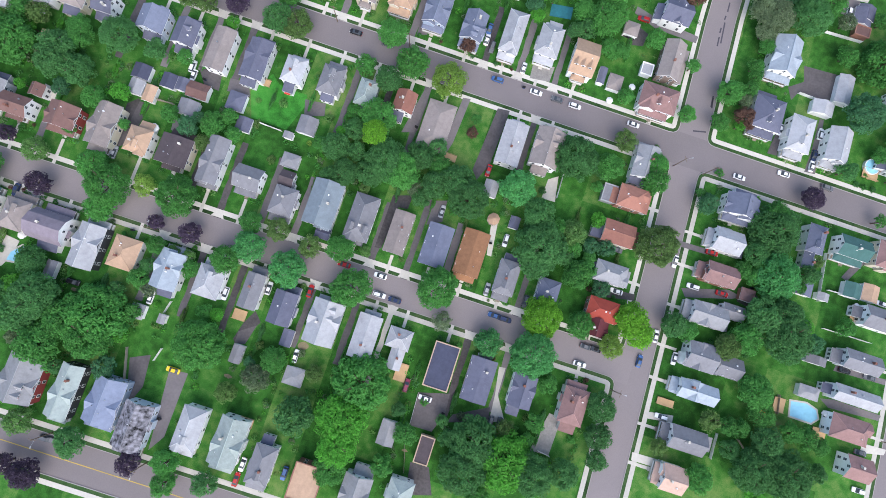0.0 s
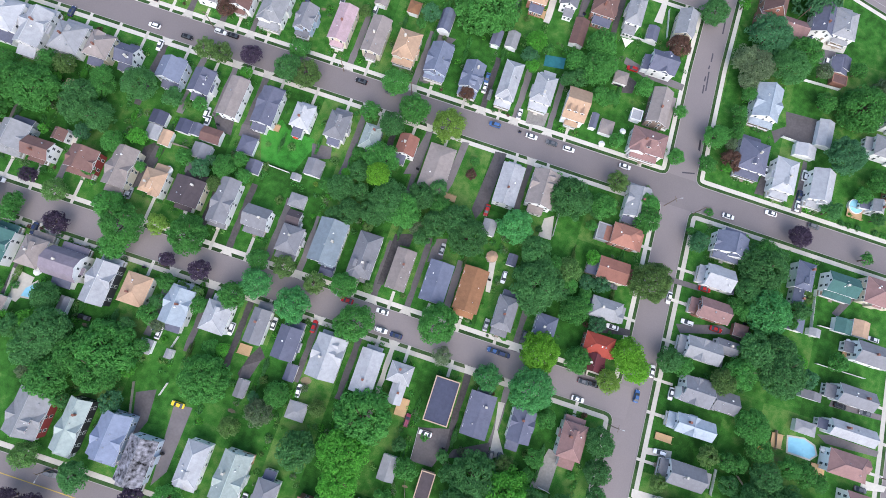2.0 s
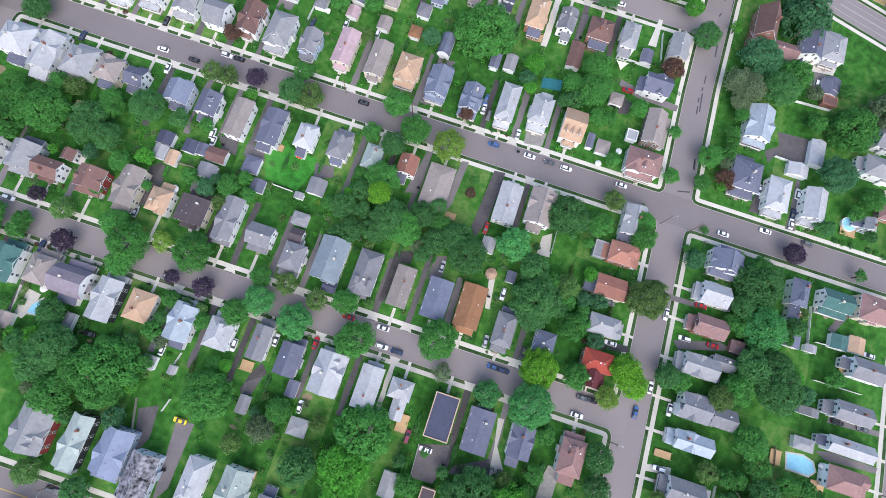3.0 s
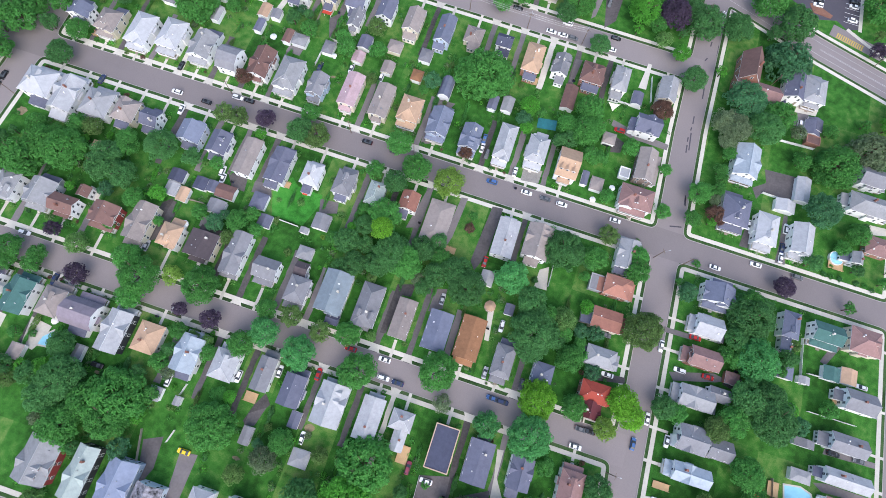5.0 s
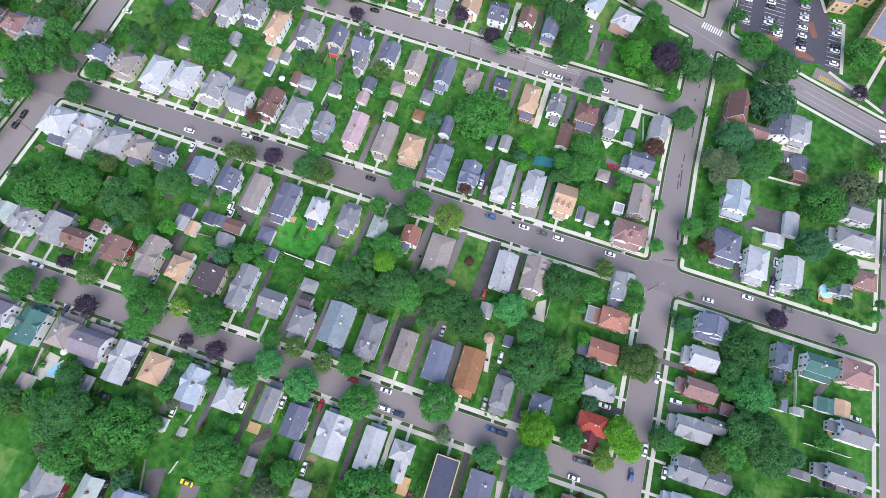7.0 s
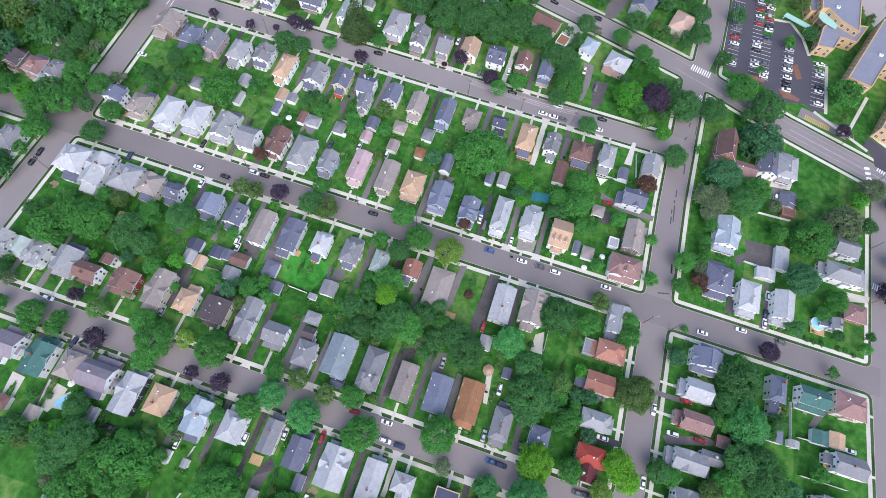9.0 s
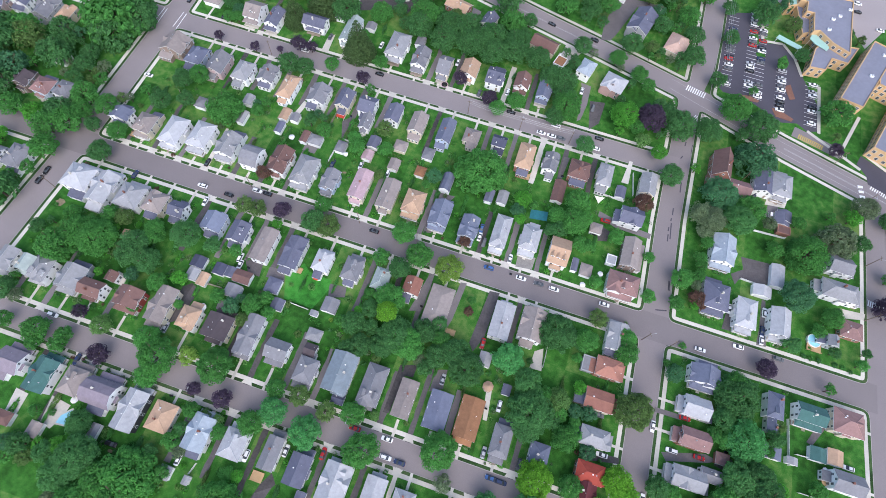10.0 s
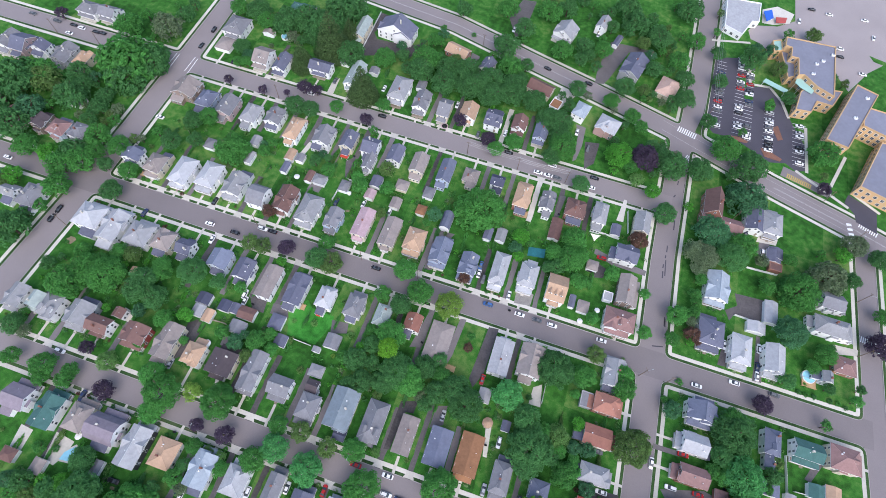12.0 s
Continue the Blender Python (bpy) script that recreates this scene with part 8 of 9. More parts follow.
hedge(-87.5, 112.7, 7.8, 1.0, "g")
hedge(-87.5, 110.6, 5.9, 1.1, "o")
tree(-272.7, 103.2, 0.6, "r")
tree(-262.2, 103.2, 0.8, "g")
tree(-265.2, 124.6, 1.1, "b")
tree(-238.6, 85.6, 1.0, "g")
tree(-244.9, 107.1, 1.8, "n")
tree(-215.2, 94.4, 0.7, "d")
tree(-203.6, 94.4, 1.0, "b")
tree(-187.5, 90.8, 1.0, "d")
tree(-193.2, 117.2, 1.7, "g")
tree(-160.7, 111.4, 1.8, "d")
tree(-145.4, 86.2, 0.7, "o")
tree(-146.3, 105.0, 1.8, "g")
tree(-137.7, 85.8, 0.8, "l")
tree(-132.7, 85.8, 0.8, "o")
tree(-121.8, 106.4, 1.2, "n")
tree(-112.8, 91.5, 1.1, "b")
tree(-105.8, 91.5, 1.0, "o")
tree(-112.5, 109.4, 1.8, "b")
tree(-98.6, 91.5, 0.6, "g")
tree(-92.4, 91.5, 0.8, "l")
tree(-92.6, 107.5, 1.1, "g")
tree(-86.2, 110.6, 0.8, "g")
hedge(-237.7, -118.3, 8.2, 1.2, "b")
hedge(-224.3, -111.9, 9.9, 1.3, "o")
hedge(-224.3, -116.4, 9.6, 1.0, "g")
hedge(-213.3, -121.2, 7.7, 1.2, "b")
hedge(-198.6, -115.3, 5.7, 0.8, "g")
hedge(-198.6, -114.0, 5.2, 1.3, "g")
hedge(-186.9, -115.2, 8.5, 1.2, "d")
hedge(-158.3, -117.8, 7.9, 0.9, "o")
hedge(-143.5, -127.9, 6.2, 0.8, "g")
hedge(-131.7, -119.7, 6.5, 0.9, "g")
hedge(-131.7, -114.3, 6.2, 1.1, "d")
hedge(-131.7, -116.2, 8.5, 0.7, "d")
hedge(-118.7, -120.2, 7.2, 1.2, "b")
hedge(-103.1, -124.7, 5.3, 0.7, "b")
hedge(-103.1, -113.8, 8.3, 0.7, "g")
hedge(-103.1, -121.4, 8.0, 1.3, "o")
hedge(-77.4, -111.2, 8.0, 1.0, "g")
hedge(-77.4, -127.9, 5.4, 0.7, "d")
hedge(-77.4, -126.0, 9.7, 1.2, "b")
hedge(-62.5, -116.2, 5.6, 0.9, "g")
hedge(-62.5, -116.9, 7.0, 0.9, "g")
hedge(-62.5, -117.1, 9.1, 1.1, "d")
hedge(-31.9, -115.0, 5.1, 1.2, "b")
hedge(-31.9, -118.5, 9.5, 0.9, "g")
hedge(-31.9, -113.1, 8.2, 1.1, "d")
tree(-246.7, -116.0, 1.0, "o")
tree(-228.0, -94.9, 0.9, "r")
tree(-230.5, -116.3, 1.8, "g")
tree(-223.8, -94.4, 0.8, "r")
tree(-216.0, -94.4, 0.6, "g")
tree(-222.9, -115.1, 1.6, "d")
tree(-212.3, -94.9, 1.0, "g")
tree(-202.2, -94.9, 1.0, "g")
tree(-208.5, -110.8, 1.1, "d")
tree(-193.8, -120.2, 1.0, "d")
tree(-186.9, -97.7, 1.0, "g")
tree(-178.9, -97.7, 1.0, "b")
tree(-162.8, -95.0, 1.1, "b")
tree(-167.5, -116.8, 1.4, "b")
tree(-154.8, -114.4, 0.9, "g")
tree(-140.9, -93.1, 0.7, "d")
tree(-135.4, -93.1, 0.9, "b")
tree(-123.7, -95.7, 1.2, "l")
tree(-130.8, -119.2, 1.6, "o")
tree(-108.6, -96.8, 0.8, "d")
tree(-116.7, -117.4, 1.6, "n")
tree(-89.3, -98.1, 0.7, "g")
tree(-73.8, -98.1, 1.0, "d")
tree(-66.5, -98.1, 1.1, "g")
tree(-72.1, -119.9, 1.7, "g")
tree(-54.0, -98.9, 0.8, "r")
tree(-58.8, -120.7, 1.7, "n")
tree(-45.6, -99.7, 0.7, "g")
tree(-38.9, -99.7, 0.9, "b")
tree(-40.3, -119.2, 1.7, "g")
tree(-21.1, -96.2, 1.1, "r")
tree(-20.6, -116.7, 1.7, "g")

# ---- parked cars ----
car(-136.7, -3.5, "black", 0, -0.12)
car(-124.5, -3.9, "gray", 0, -0.12)
car(-82.7, -3.3, "blue", 0, -0.12)
car(-67.9, -3.2, "white", 0, -0.12)
car(-59.8, -3.2, "gray", 0, -0.12)
car(-52.9, -3.4, "white", 0, -0.12)
car(-91.2, 14.0, "blue", 90, 0.05)
car(-90.9, 9.8, "white", 90, 0.05)
car(-88.2, 7.7, "gray", 90, 0.05)
car(-74.9, 3.9, "white", 90, 0.05)
car(-75.6, -36.7, "red", 90, 0.05)
car(-186.3, -34.9, "white", 90, 0.05)
car(-184.9, -38.0, "white", 90, 0.05)
car(-200.4, -72.6, "silver", 90, 0.05)
car(-37.8, 37.4, "red", 0, 0.05)
car(-30.4, -2.9, "white", 0, -0.12)
car(22.6, 13.4, "white", 90, 0.05)
car(37.8, 16.8, "white", 90, 0.05)
car(37.5, 8.0, "navy", 90, 0.05)
car(37.5, 3.8, "white", 90, 0.05)
car(37.1, 67.0, "white", 90, 0.05)
car(-41.2, 29.3, "black", 0, 0.05)
car(-225.9, -95.1, "navy", 90, 0.05)
car(-196.4, -118.2, "black", 0, 0.05)
car(-172.7, -112.7, "navy", 90, 0.05)
car(-170.5, -115.2, "white", 90, 0.05)
car(-147.6, -106.3, "white", 90, 0.05)
car(-134.4, -100.1, "white", 90, 0.05)
car(-99.9, -84.2, "white", 0, -0.12)
car(-98.2, -90.5, "white", 0, -0.12)
car(-92.6, -90.6, "navy", 0, -0.12)
car(-86.7, -56.0, "silver", 90, 0.05)
car(-62.2, -58.7, "white", 90, 0.05)
car(-63.3, -77.1, "silver", 90, 0.05)
car(-58.1, -84.9, "blue", 0, -0.12)
car(-54.2, -85.0, "navy", 0, -0.12)
car(-113.1, -84.4, "red", 0, -0.12)
car(-120.9, -96.6, "red", 90, 0.05)
car(-49.2, -76.9, "gray", 90, 0.05)
car(12.5, -9.0, "white", 0, -0.12)
car(28.2, -2.4, "white", 0, -0.12)
car(45.2, -2.0, "gray", 0, -0.12)
car(-2.0, -46.5, "white", 90, -0.12)
car(9.9, -39.2, "red", 0, 0.05)
car(6.4, -53.1, "white", 0, 0.05)
car(17.2, -52.2, "red", 0, 0.05)
car(-19.5, -63.4, "white", 0, 0.05)
car(-23.7, -49.2, "gray", 0, 0.05)
car(74.7, -37.2, "white", 0, 0.05)
car(-4.9, -84.2, "blue", 90, -0.12)
car(7.5, -100.0, "white", 0, 0.05)
car(-24.2, -85.2, "gray", 0, -0.12)
car(-21.3, -85.0, "black", 0, -0.12)
car(66.8, -64.6, "black", 0, 0.05)
car(76.4, -64.2, "gray", 0, 0.05)
car(79.1, -90.4, "gray", 0, -0.12)
car(81.1, -103.1, "white", 0, 0.05)
car(-1.7, -74.1, "white", 90, -0.12)
car(6.7, -79.5, "white", 90, 0.05)
car(-185.3, -168.1, "gray", 0, -0.12)
car(-122.7, -157.1, "white", 90, 0.05)
car(-123.1, -162.1, "red", 90, 0.05)
car(-108.8, -155.7, "blue", 90, 0.05)
car(-118.2, -118.8, "white", 90, 0.05)
car(-154.9, -135.4, "yellow", 0, 0.05)
car(-79.6, -116.6, "maroon", 90, 0.05)
car(-72.2, -118.8, "white", 0, 0.05)
car(-24.8, -91.6, "white", 0, -0.12)
car(-48.6, -119.6, "gray", 90, 0.05)
car(-45.6, -119.1, "gray", 90, 0.05)
car(-382.7, 80.9, "gray", 0, -0.12)
car(-366.2, 80.6, "gray", 0, -0.12)
car(-354.4, 74.9, "white", 0, -0.12)
car(-355.8, 81.3, "black", 0, -0.12)
car(-350.4, 80.8, "white", 0, -0.12)
car(-341.1, 81.1, "black", 0, -0.12)
car(-337.5, 81.5, "black", 0, -0.12)
car(-327.7, 81.0, "white", 0, -0.12)
car(-316.3, 75.1, "black", 0, -0.12)
car(-316.7, 80.4, "black", 0, -0.12)
car(-281.3, 106.9, "black", 90, -0.12)
car(-281.5, 93.1, "black", 90, -0.12)
car(-274.6, 39.5, "white", 0, 0.05)
car(-258.6, 88.9, "black", 90, 0.05)
car(-209.0, 82.4, "white", 0, -0.12)
car(-200.3, 95.8, "gray", 90, 0.05)
car(-166.8, 81.5, "black", 0, -0.12)
car(-172.9, 100.2, "white", 90, 0.05)
car(-116.8, 172.9, "white", 90, 0.05)
car(-131.1, 137.5, "white", 90, 0.05)
car(-131.1, 103.4, "white", 90, 0.05)
car(-90.1, 149.0, "black", -15, -0.12)
car(-65.2, 146.1, "black", -15, -0.12)
car(-67.2, 188.2, "white", 90, 0.05)
car(-80.7, 127.4, "white", 90, 0.05)
car(-100.9, 93.9, "white", 90, 0.05)
car(-64.4, 108.5, "white", 90, 0.05)
car(-95.8, 82.2, "black", 0, -0.12)
car(-72.2, 82.3, "white", 0, -0.12)
car(-78.2, 75.4, "white", 0, -0.12)
car(-72.9, 75.4, "white", 0, -0.12)
car(-68.0, 75.4, "gray", 0, -0.12)
car(-50.4, 75.7, "white", 0, -0.12)
car(-49.6, 82.2, "black", 0, -0.12)
car(-56.6, 99.4, "gray", 90, 0.05)
car(-114.6, 88.0, "gray", 90, 0.05)
car(-328.8, -8.3, "white", 0, -0.12)
car(-288.0, -30.3, "black", 90, -0.12)
car(-287.9, -25.1, "black", 90, -0.12)
car(-250.0, -13.5, "navy", 90, 0.05)
car(-218.7, -8.4, "white", 0, -0.12)
car(-222.6, 3.5, "black", 90, 0.05)
car(-213.5, -15.4, "white", 90, 0.05)
car(-194.4, -2.4, "white", 0, -0.12)
car(-189.4, -2.2, "black", 0, -0.12)
car(-205.4, -8.6, "black", 0, -0.12)
car(-141.6, 26.2, "white", 90, 0.05)
car(-168.0, 23.0, "navy", 90, 0.05)
car(-155.1, 26.6, "white", 90, 0.05)
car(-245.2, -82.5, "white", 0, 0.05)
car(61.0, 264.3, "black", 0, 0.05)
car(72.3, 263.5, "white", 0, 0.05)
car(53.0, 248.8, "white", 90, 0.05)
car(94.8, 266.6, "white", 0, 0.05)
car(99.5, 251.2, "white", 90, 0.05)
car(78.4, 232.6, "white", 0, 0.05)
car(78.2, 225.3, "black", 0, 0.05)
car(91.3, 214.7, "white", 0, 0.05)
car(7.9, 160.1, "red", 0, 0.05)
car(28.8, 76.5, "navy", 90, -0.12)

PLAY_BLUE = mat("play_surface_blue", (0.03, 0.12, 0.5), 0.8, 0.1)
PLAY_RED = mat("play_surface_red", (0.4, 0.08, 0.07), 0.8, 0.1)

# ---- yards ----
patch("driveway", [(27.3, 34.9), (21.9, 30.8), (24.2, 26.2), (26.3, 30.2), (34.9, 29.9), (40.3, 31.8), (41.1, 42.0), (25.8, 41.0)], 0.066, DRIVE_ASPHALT, "dark asphalt yard behind a house", "driveway")
patch("driveway", [(-41.4, 29.1), (-41.0, 26.0), (-35.1, 27.5), (-34.5, 32.7), (-38.7, 34.5)], 0.070, DRIVE_ASPHALT, "dark asphalt yard behind a house", "driveway")
patch("driveway", [(-41.6, 39.0), (-32.2, 35.7), (-16.3, 35.4), (-16.0, 38.2), (-31.1, 39.4), (-41.3, 41.9)], 0.074, DRIVE_ASPHALT, "dark asphalt yard behind a house", "driveway")
patch("driveway", [(20.5, 3.4), (24.1, 3.6), (24.9, 12.9), (21.9, 12.4)], 0.078, DRIVE_ASPHALT, "dark asphalt yard behind a house", "driveway")
patch("driveway", [(35.7, 1.2), (39.8, 1.6), (38.2, 22.9), (36.6, 22.9), (36.4, 8.9)], 0.082, DRIVE_ASPHALT, "dark asphalt yard behind a house", "driveway")
patch("driveway", [(-74.5, -128.9), (-66.6, -128.7), (-64.1, -121.9), (-64.5, -114.9), (-75.0, -117.7)], 0.086, DRIVE_ASPHALT, "dark asphalt yard behind a house", "driveway")
patch("driveway", [(-68.6, -150.8), (-60.1, -148.3), (-63.8, -140.0), (-70.3, -140.2)], 0.090, DRIVE_ASPHALT, "dark asphalt yard behind a house", "driveway")
patch("driveway", [(-49.7, -110.4), (-49.0, -120.0), (-44.0, -117.9), (-48.8, -110.2), (-48.9, -100.8), (-51.2, -101.1)], 0.094, CONCRETE, "pale concrete driveway and yard", "driveway")
patch("driveway", [(-62.8, -124.3), (-49.1, -119.8), (-50.1, -115.0), (-61.5, -121.1)], 0.062, DRIVE_ASPHALT, "dark asphalt yard behind a house", "driveway")
patch("driveway", [(-166.7, -146.7), (-164.6, -149.6), (-162.5, -143.6), (-163.8, -133.1), (-170.0, -136.0)], 0.066, DRIVE_ASPHALT, "dark asphalt yard behind a house", "driveway")
patch("driveway", [(-154.8, -149.2), (-153.4, -162.1), (-150.1, -156.6), (-150.1, -135.1), (-156.3, -135.7)], 0.070, DRIVE_ASPHALT, "dark asphalt yard behind a house", "driveway")
patch("driveway", [(-138.6, -113.7), (-140.1, -119.8), (-138.7, -121.1), (-133.2, -111.9), (-136.2, -108.7)], 0.074, DRIVE_ASPHALT, "dark asphalt yard behind a house", "driveway")
patch("driveway", [(-139.2, -121.0), (-135.7, -120.3), (-134.1, -113.3), (-139.3, -116.9)], 0.078, DRIVE_ASPHALT, "dark asphalt yard behind a house", "driveway")
patch("driveway", [(-31.4, -116.7), (-32.8, -124.5), (-26.2, -124.3), (-25.4, -111.1), (-29.9, -110.7)], 0.082, PAVERS, "worn brownish paved yard behind a house", "driveway")
patch("driveway", [(-105.1, -75.4), (-102.8, -75.1), (-101.7, -59.4), (-98.4, -59.0), (-98.2, -53.7), (-104.9, -56.0)], 0.086, DRIVE_ASPHALT, "dark asphalt yard behind a house", "driveway")
patch("driveway", [(-90.5, -62.1), (-85.5, -59.4), (-86.1, -51.6), (-90.5, -53.1)], 0.090, DRIVE_ASPHALT, "dark asphalt yard behind a house", "driveway")
patch("driveway", [(-67.0, -65.6), (-65.3, -65.6), (-66.8, -52.6), (-69.1, -52.9)], 0.094, CONCRETE, "pale concrete driveway and yard", "driveway")
patch("driveway", [(-54.5, -39.9), (-49.5, -39.7), (-50.9, -30.3), (-54.2, -32.6)], 0.062, CONCRETE, "pale concrete driveway and yard", "driveway")
patch("driveway", [(-81.1, -37.9), (-78.6, -41.1), (-75.8, -34.0), (-74.9, -12.9), (-79.3, -13.4)], 0.066, DRIVE_ASPHALT, "dark asphalt yard behind a house", "driveway")
patch("driveway", [(-94.4, -38.4), (-92.8, -38.8), (-90.8, -31.0), (-89.7, -13.4), (-92.4, -13.8)], 0.070, DRIVE_ASPHALT, "dark asphalt yard behind a house", "driveway")
patch("driveway", [(-109.5, -33.3), (-105.1, -31.8), (-104.2, -13.2), (-106.7, -16.2)], 0.074, DRIVE_ASPHALT, "dark asphalt yard behind a house", "driveway")
patch("driveway", [(-71.7, 1.4), (-64.4, 2.4), (-64.1, 8.4), (-72.1, 7.7)], 0.078, PAVERS, "grey stone paving in a front yard", "driveway")
patch("driveway", [(5.0, -57.5), (20.9, -53.0), (24.9, -51.0), (19.6, -50.0), (2.8, -54.8)], 0.082, DRIVE_ASPHALT, "dark asphalt yard behind a house", "driveway")
patch("driveway", [(-24.2, -66.9), (-12.5, -64.5), (-12.6, -62.3), (-26.1, -63.5)], 0.086, DRIVE_ASPHALT, "dark asphalt yard behind a house", "driveway")
patch("driveway", [(-2.1, -40.6), (8.9, -40.3), (8.9, -38.3), (-2.2, -38.6)], 0.090, DRIVE_ASPHALT, "dark asphalt yard behind a house", "driveway")
patch("driveway", [(58.4, -32.4), (60.7, -33.2), (66.2, -24.0), (61.9, -25.7)], 0.094, DRIVE_ASPHALT, "dark asphalt yard behind a house", "driveway")
patch("driveway", [(23.4, -53.0), (27.1, -53.7), (30.5, -49.2), (27.3, -46.7), (22.9, -49.2)], 0.062, DRIVE_ASPHALT, "dark asphalt yard behind a house", "driveway")
patch("driveway", [(3.2, -102.1), (12.1, -100.9), (11.9, -98.4), (3.0, -99.8)], 0.066, CONCRETE, "pale concrete driveway and yard", "driveway")
patch("driveway", [(1.7, -117.2), (11.7, -117.0), (11.9, -114.2), (1.4, -114.5)], 0.070, CONCRETE, "pale concrete driveway and yard", "driveway")
patch("driveway", [(63.4, -65.8), (82.9, -64.9), (82.9, -62.9), (63.9, -63.7)], 0.074, DRIVE_ASPHALT, "dark asphalt yard behind a house", "driveway")
patch("driveway", [(64.6, -78.9), (83.3, -77.8), (83.9, -75.7), (65.8, -75.6), (61.0, -76.7)], 0.078, DRIVE_ASPHALT, "dark asphalt yard behind a house", "driveway")
patch("driveway", [(79.3, -90.4), (87.9, -88.7), (88.4, -86.6), (79.5, -87.0)], 0.082, CONCRETE, "pale concrete driveway and yard", "driveway")
patch("driveway", [(-197.3, 43.7), (-194.9, 43.3), (-193.4, 51.9), (-195.8, 52.3)], 0.086, CONCRETE, "pale concrete driveway and yard", "driveway")
patch("driveway", [(-170.0, 38.3), (-167.3, 38.1), (-167.8, 49.5), (-170.6, 51.1), (-173.4, 47.4)], 0.090, DRIVE_ASPHALT, "dark asphalt yard behind a house", "driveway")
patch("driveway", [(-184.8, 25.3), (-178.5, 25.2), (-178.1, 29.0), (-184.5, 29.1)], 0.094, DRIVE_ASPHALT, "dark asphalt yard behind a house", "driveway")
patch("driveway", [(-185.6, 46.8), (-183.7, 46.2), (-183.6, 53.5), (-185.8, 53.4)], 0.062, CONCRETE, "pale concrete driveway and yard", "driveway")
patch("driveway", [(-63.3, 106.7), (-62.8, 88.8), (-61.1, 90.8), (-59.9, 100.9), (-60.3, 113.7), (-65.9, 114.4)], 0.066, DRIVE_ASPHALT, "dark asphalt yard behind a house", "driveway")
patch("driveway", [(-55.9, 86.0), (-51.7, 91.6), (-51.1, 105.7), (-58.9, 104.1)], 0.070, DRIVE_ASPHALT, "dark asphalt yard behind a house", "driveway")
patch("driveway", [(-34.4, 61.1), (-30.9, 61.2), (-31.0, 74.6), (-32.6, 74.7)], 0.074, CONCRETE, "pale concrete driveway and yard", "driveway")
patch("driveway", [(-64.3, 53.2), (-62.4, 53.3), (-61.1, 66.0), (-64.1, 65.6)], 0.078, DRIVE_ASPHALT, "dark asphalt yard behind a house", "driveway")
patch("driveway", [(-197.4, 121.0), (-194.3, 119.4), (-175.7, 127.6), (-168.2, 127.1), (-162.6, 145.7), (-166.8, 140.0), (-174.1, 136.4), (-190.9, 135.3), (-194.6, 140.0), (-188.3, 156.2), (-197.0, 157.3)], 0.082, DRIVE_ASPHALT, "dark asphalt yard behind a house", "driveway")
patch("driveway", [(-62.4, 160.4), (-61.8, 148.2), (-56.8, 149.4), (-54.4, 155.2), (-46.8, 180.6), (-35.3, 179.6), (-35.8, 187.3), (-58.5, 185.4)], 0.086, DRIVE_ASPHALT, "dark asphalt yard behind a house", "driveway")
patch("driveway", [(-201.2, 85.4), (-197.6, 85.3), (-198.8, 98.8), (-201.7, 94.5)], 0.090, CONCRETE, "pale concrete driveway and yard", "driveway")
patch("driveway", [(-134.4, 134.6), (-129.4, 134.1), (-130.0, 143.9), (-135.2, 145.3)], 0.094, DRIVE_ASPHALT, "dark asphalt yard behind a house", "driveway")
patch("driveway", [(-80.8, 125.9), (-77.4, 121.0), (-70.1, 134.6), (-79.1, 139.1)], 0.062, CONCRETE, "pale concrete driveway and yard", "driveway")
patch("driveway", [(-114.6, 167.5), (-110.6, 170.9), (-110.0, 193.6), (-109.8, 203.4), (-118.5, 201.8), (-122.4, 182.8)], 0.066, DRIVE_ASPHALT, "dark asphalt yard behind a house", "driveway")
patch("driveway", [(-240.1, -121.3), (-235.3, -121.9), (-235.8, -112.3), (-241.4, -111.8)], 0.070, CONCRETE, "pale concrete driveway and yard", "driveway")
patch("driveway", [(-225.6, -120.1), (-220.9, -120.7), (-218.9, -116.3), (-218.5, -111.0), (-227.0, -110.0)], 0.074, CONCRETE, "pale concrete driveway and yard", "driveway")
patch("driveway", [(-202.5, -69.2), (-200.2, -70.1), (-199.9, -62.9), (-196.5, -54.4), (-199.9, -51.8), (-202.9, -54.7)], 0.078, DRIVE_ASPHALT, "dark asphalt yard behind a house", "driveway")
patch("driveway", [(-229.4, -62.2), (-226.1, -62.9), (-226.2, -58.2), (-231.6, -57.3)], 0.082, CONCRETE, "pale concrete driveway and yard", "driveway")
patch("driveway", [(34.6, 66.3), (40.3, 66.1), (40.9, 75.5), (36.1, 74.9)], 0.086, DRIVE_ASPHALT, "dark asphalt yard behind a house", "driveway")
patch("driveway", [(34.3, 73.1), (43.8, 74.2), (44.7, 78.0), (35.9, 80.2)], 0.090, CONCRETE, "pale concrete driveway and yard", "driveway")
patch("driveway", [(71.4, 26.0), (81.4, 28.5), (81.9, 31.5), (70.7, 30.5)], 0.094, CONCRETE, "pale concrete driveway and yard", "driveway")

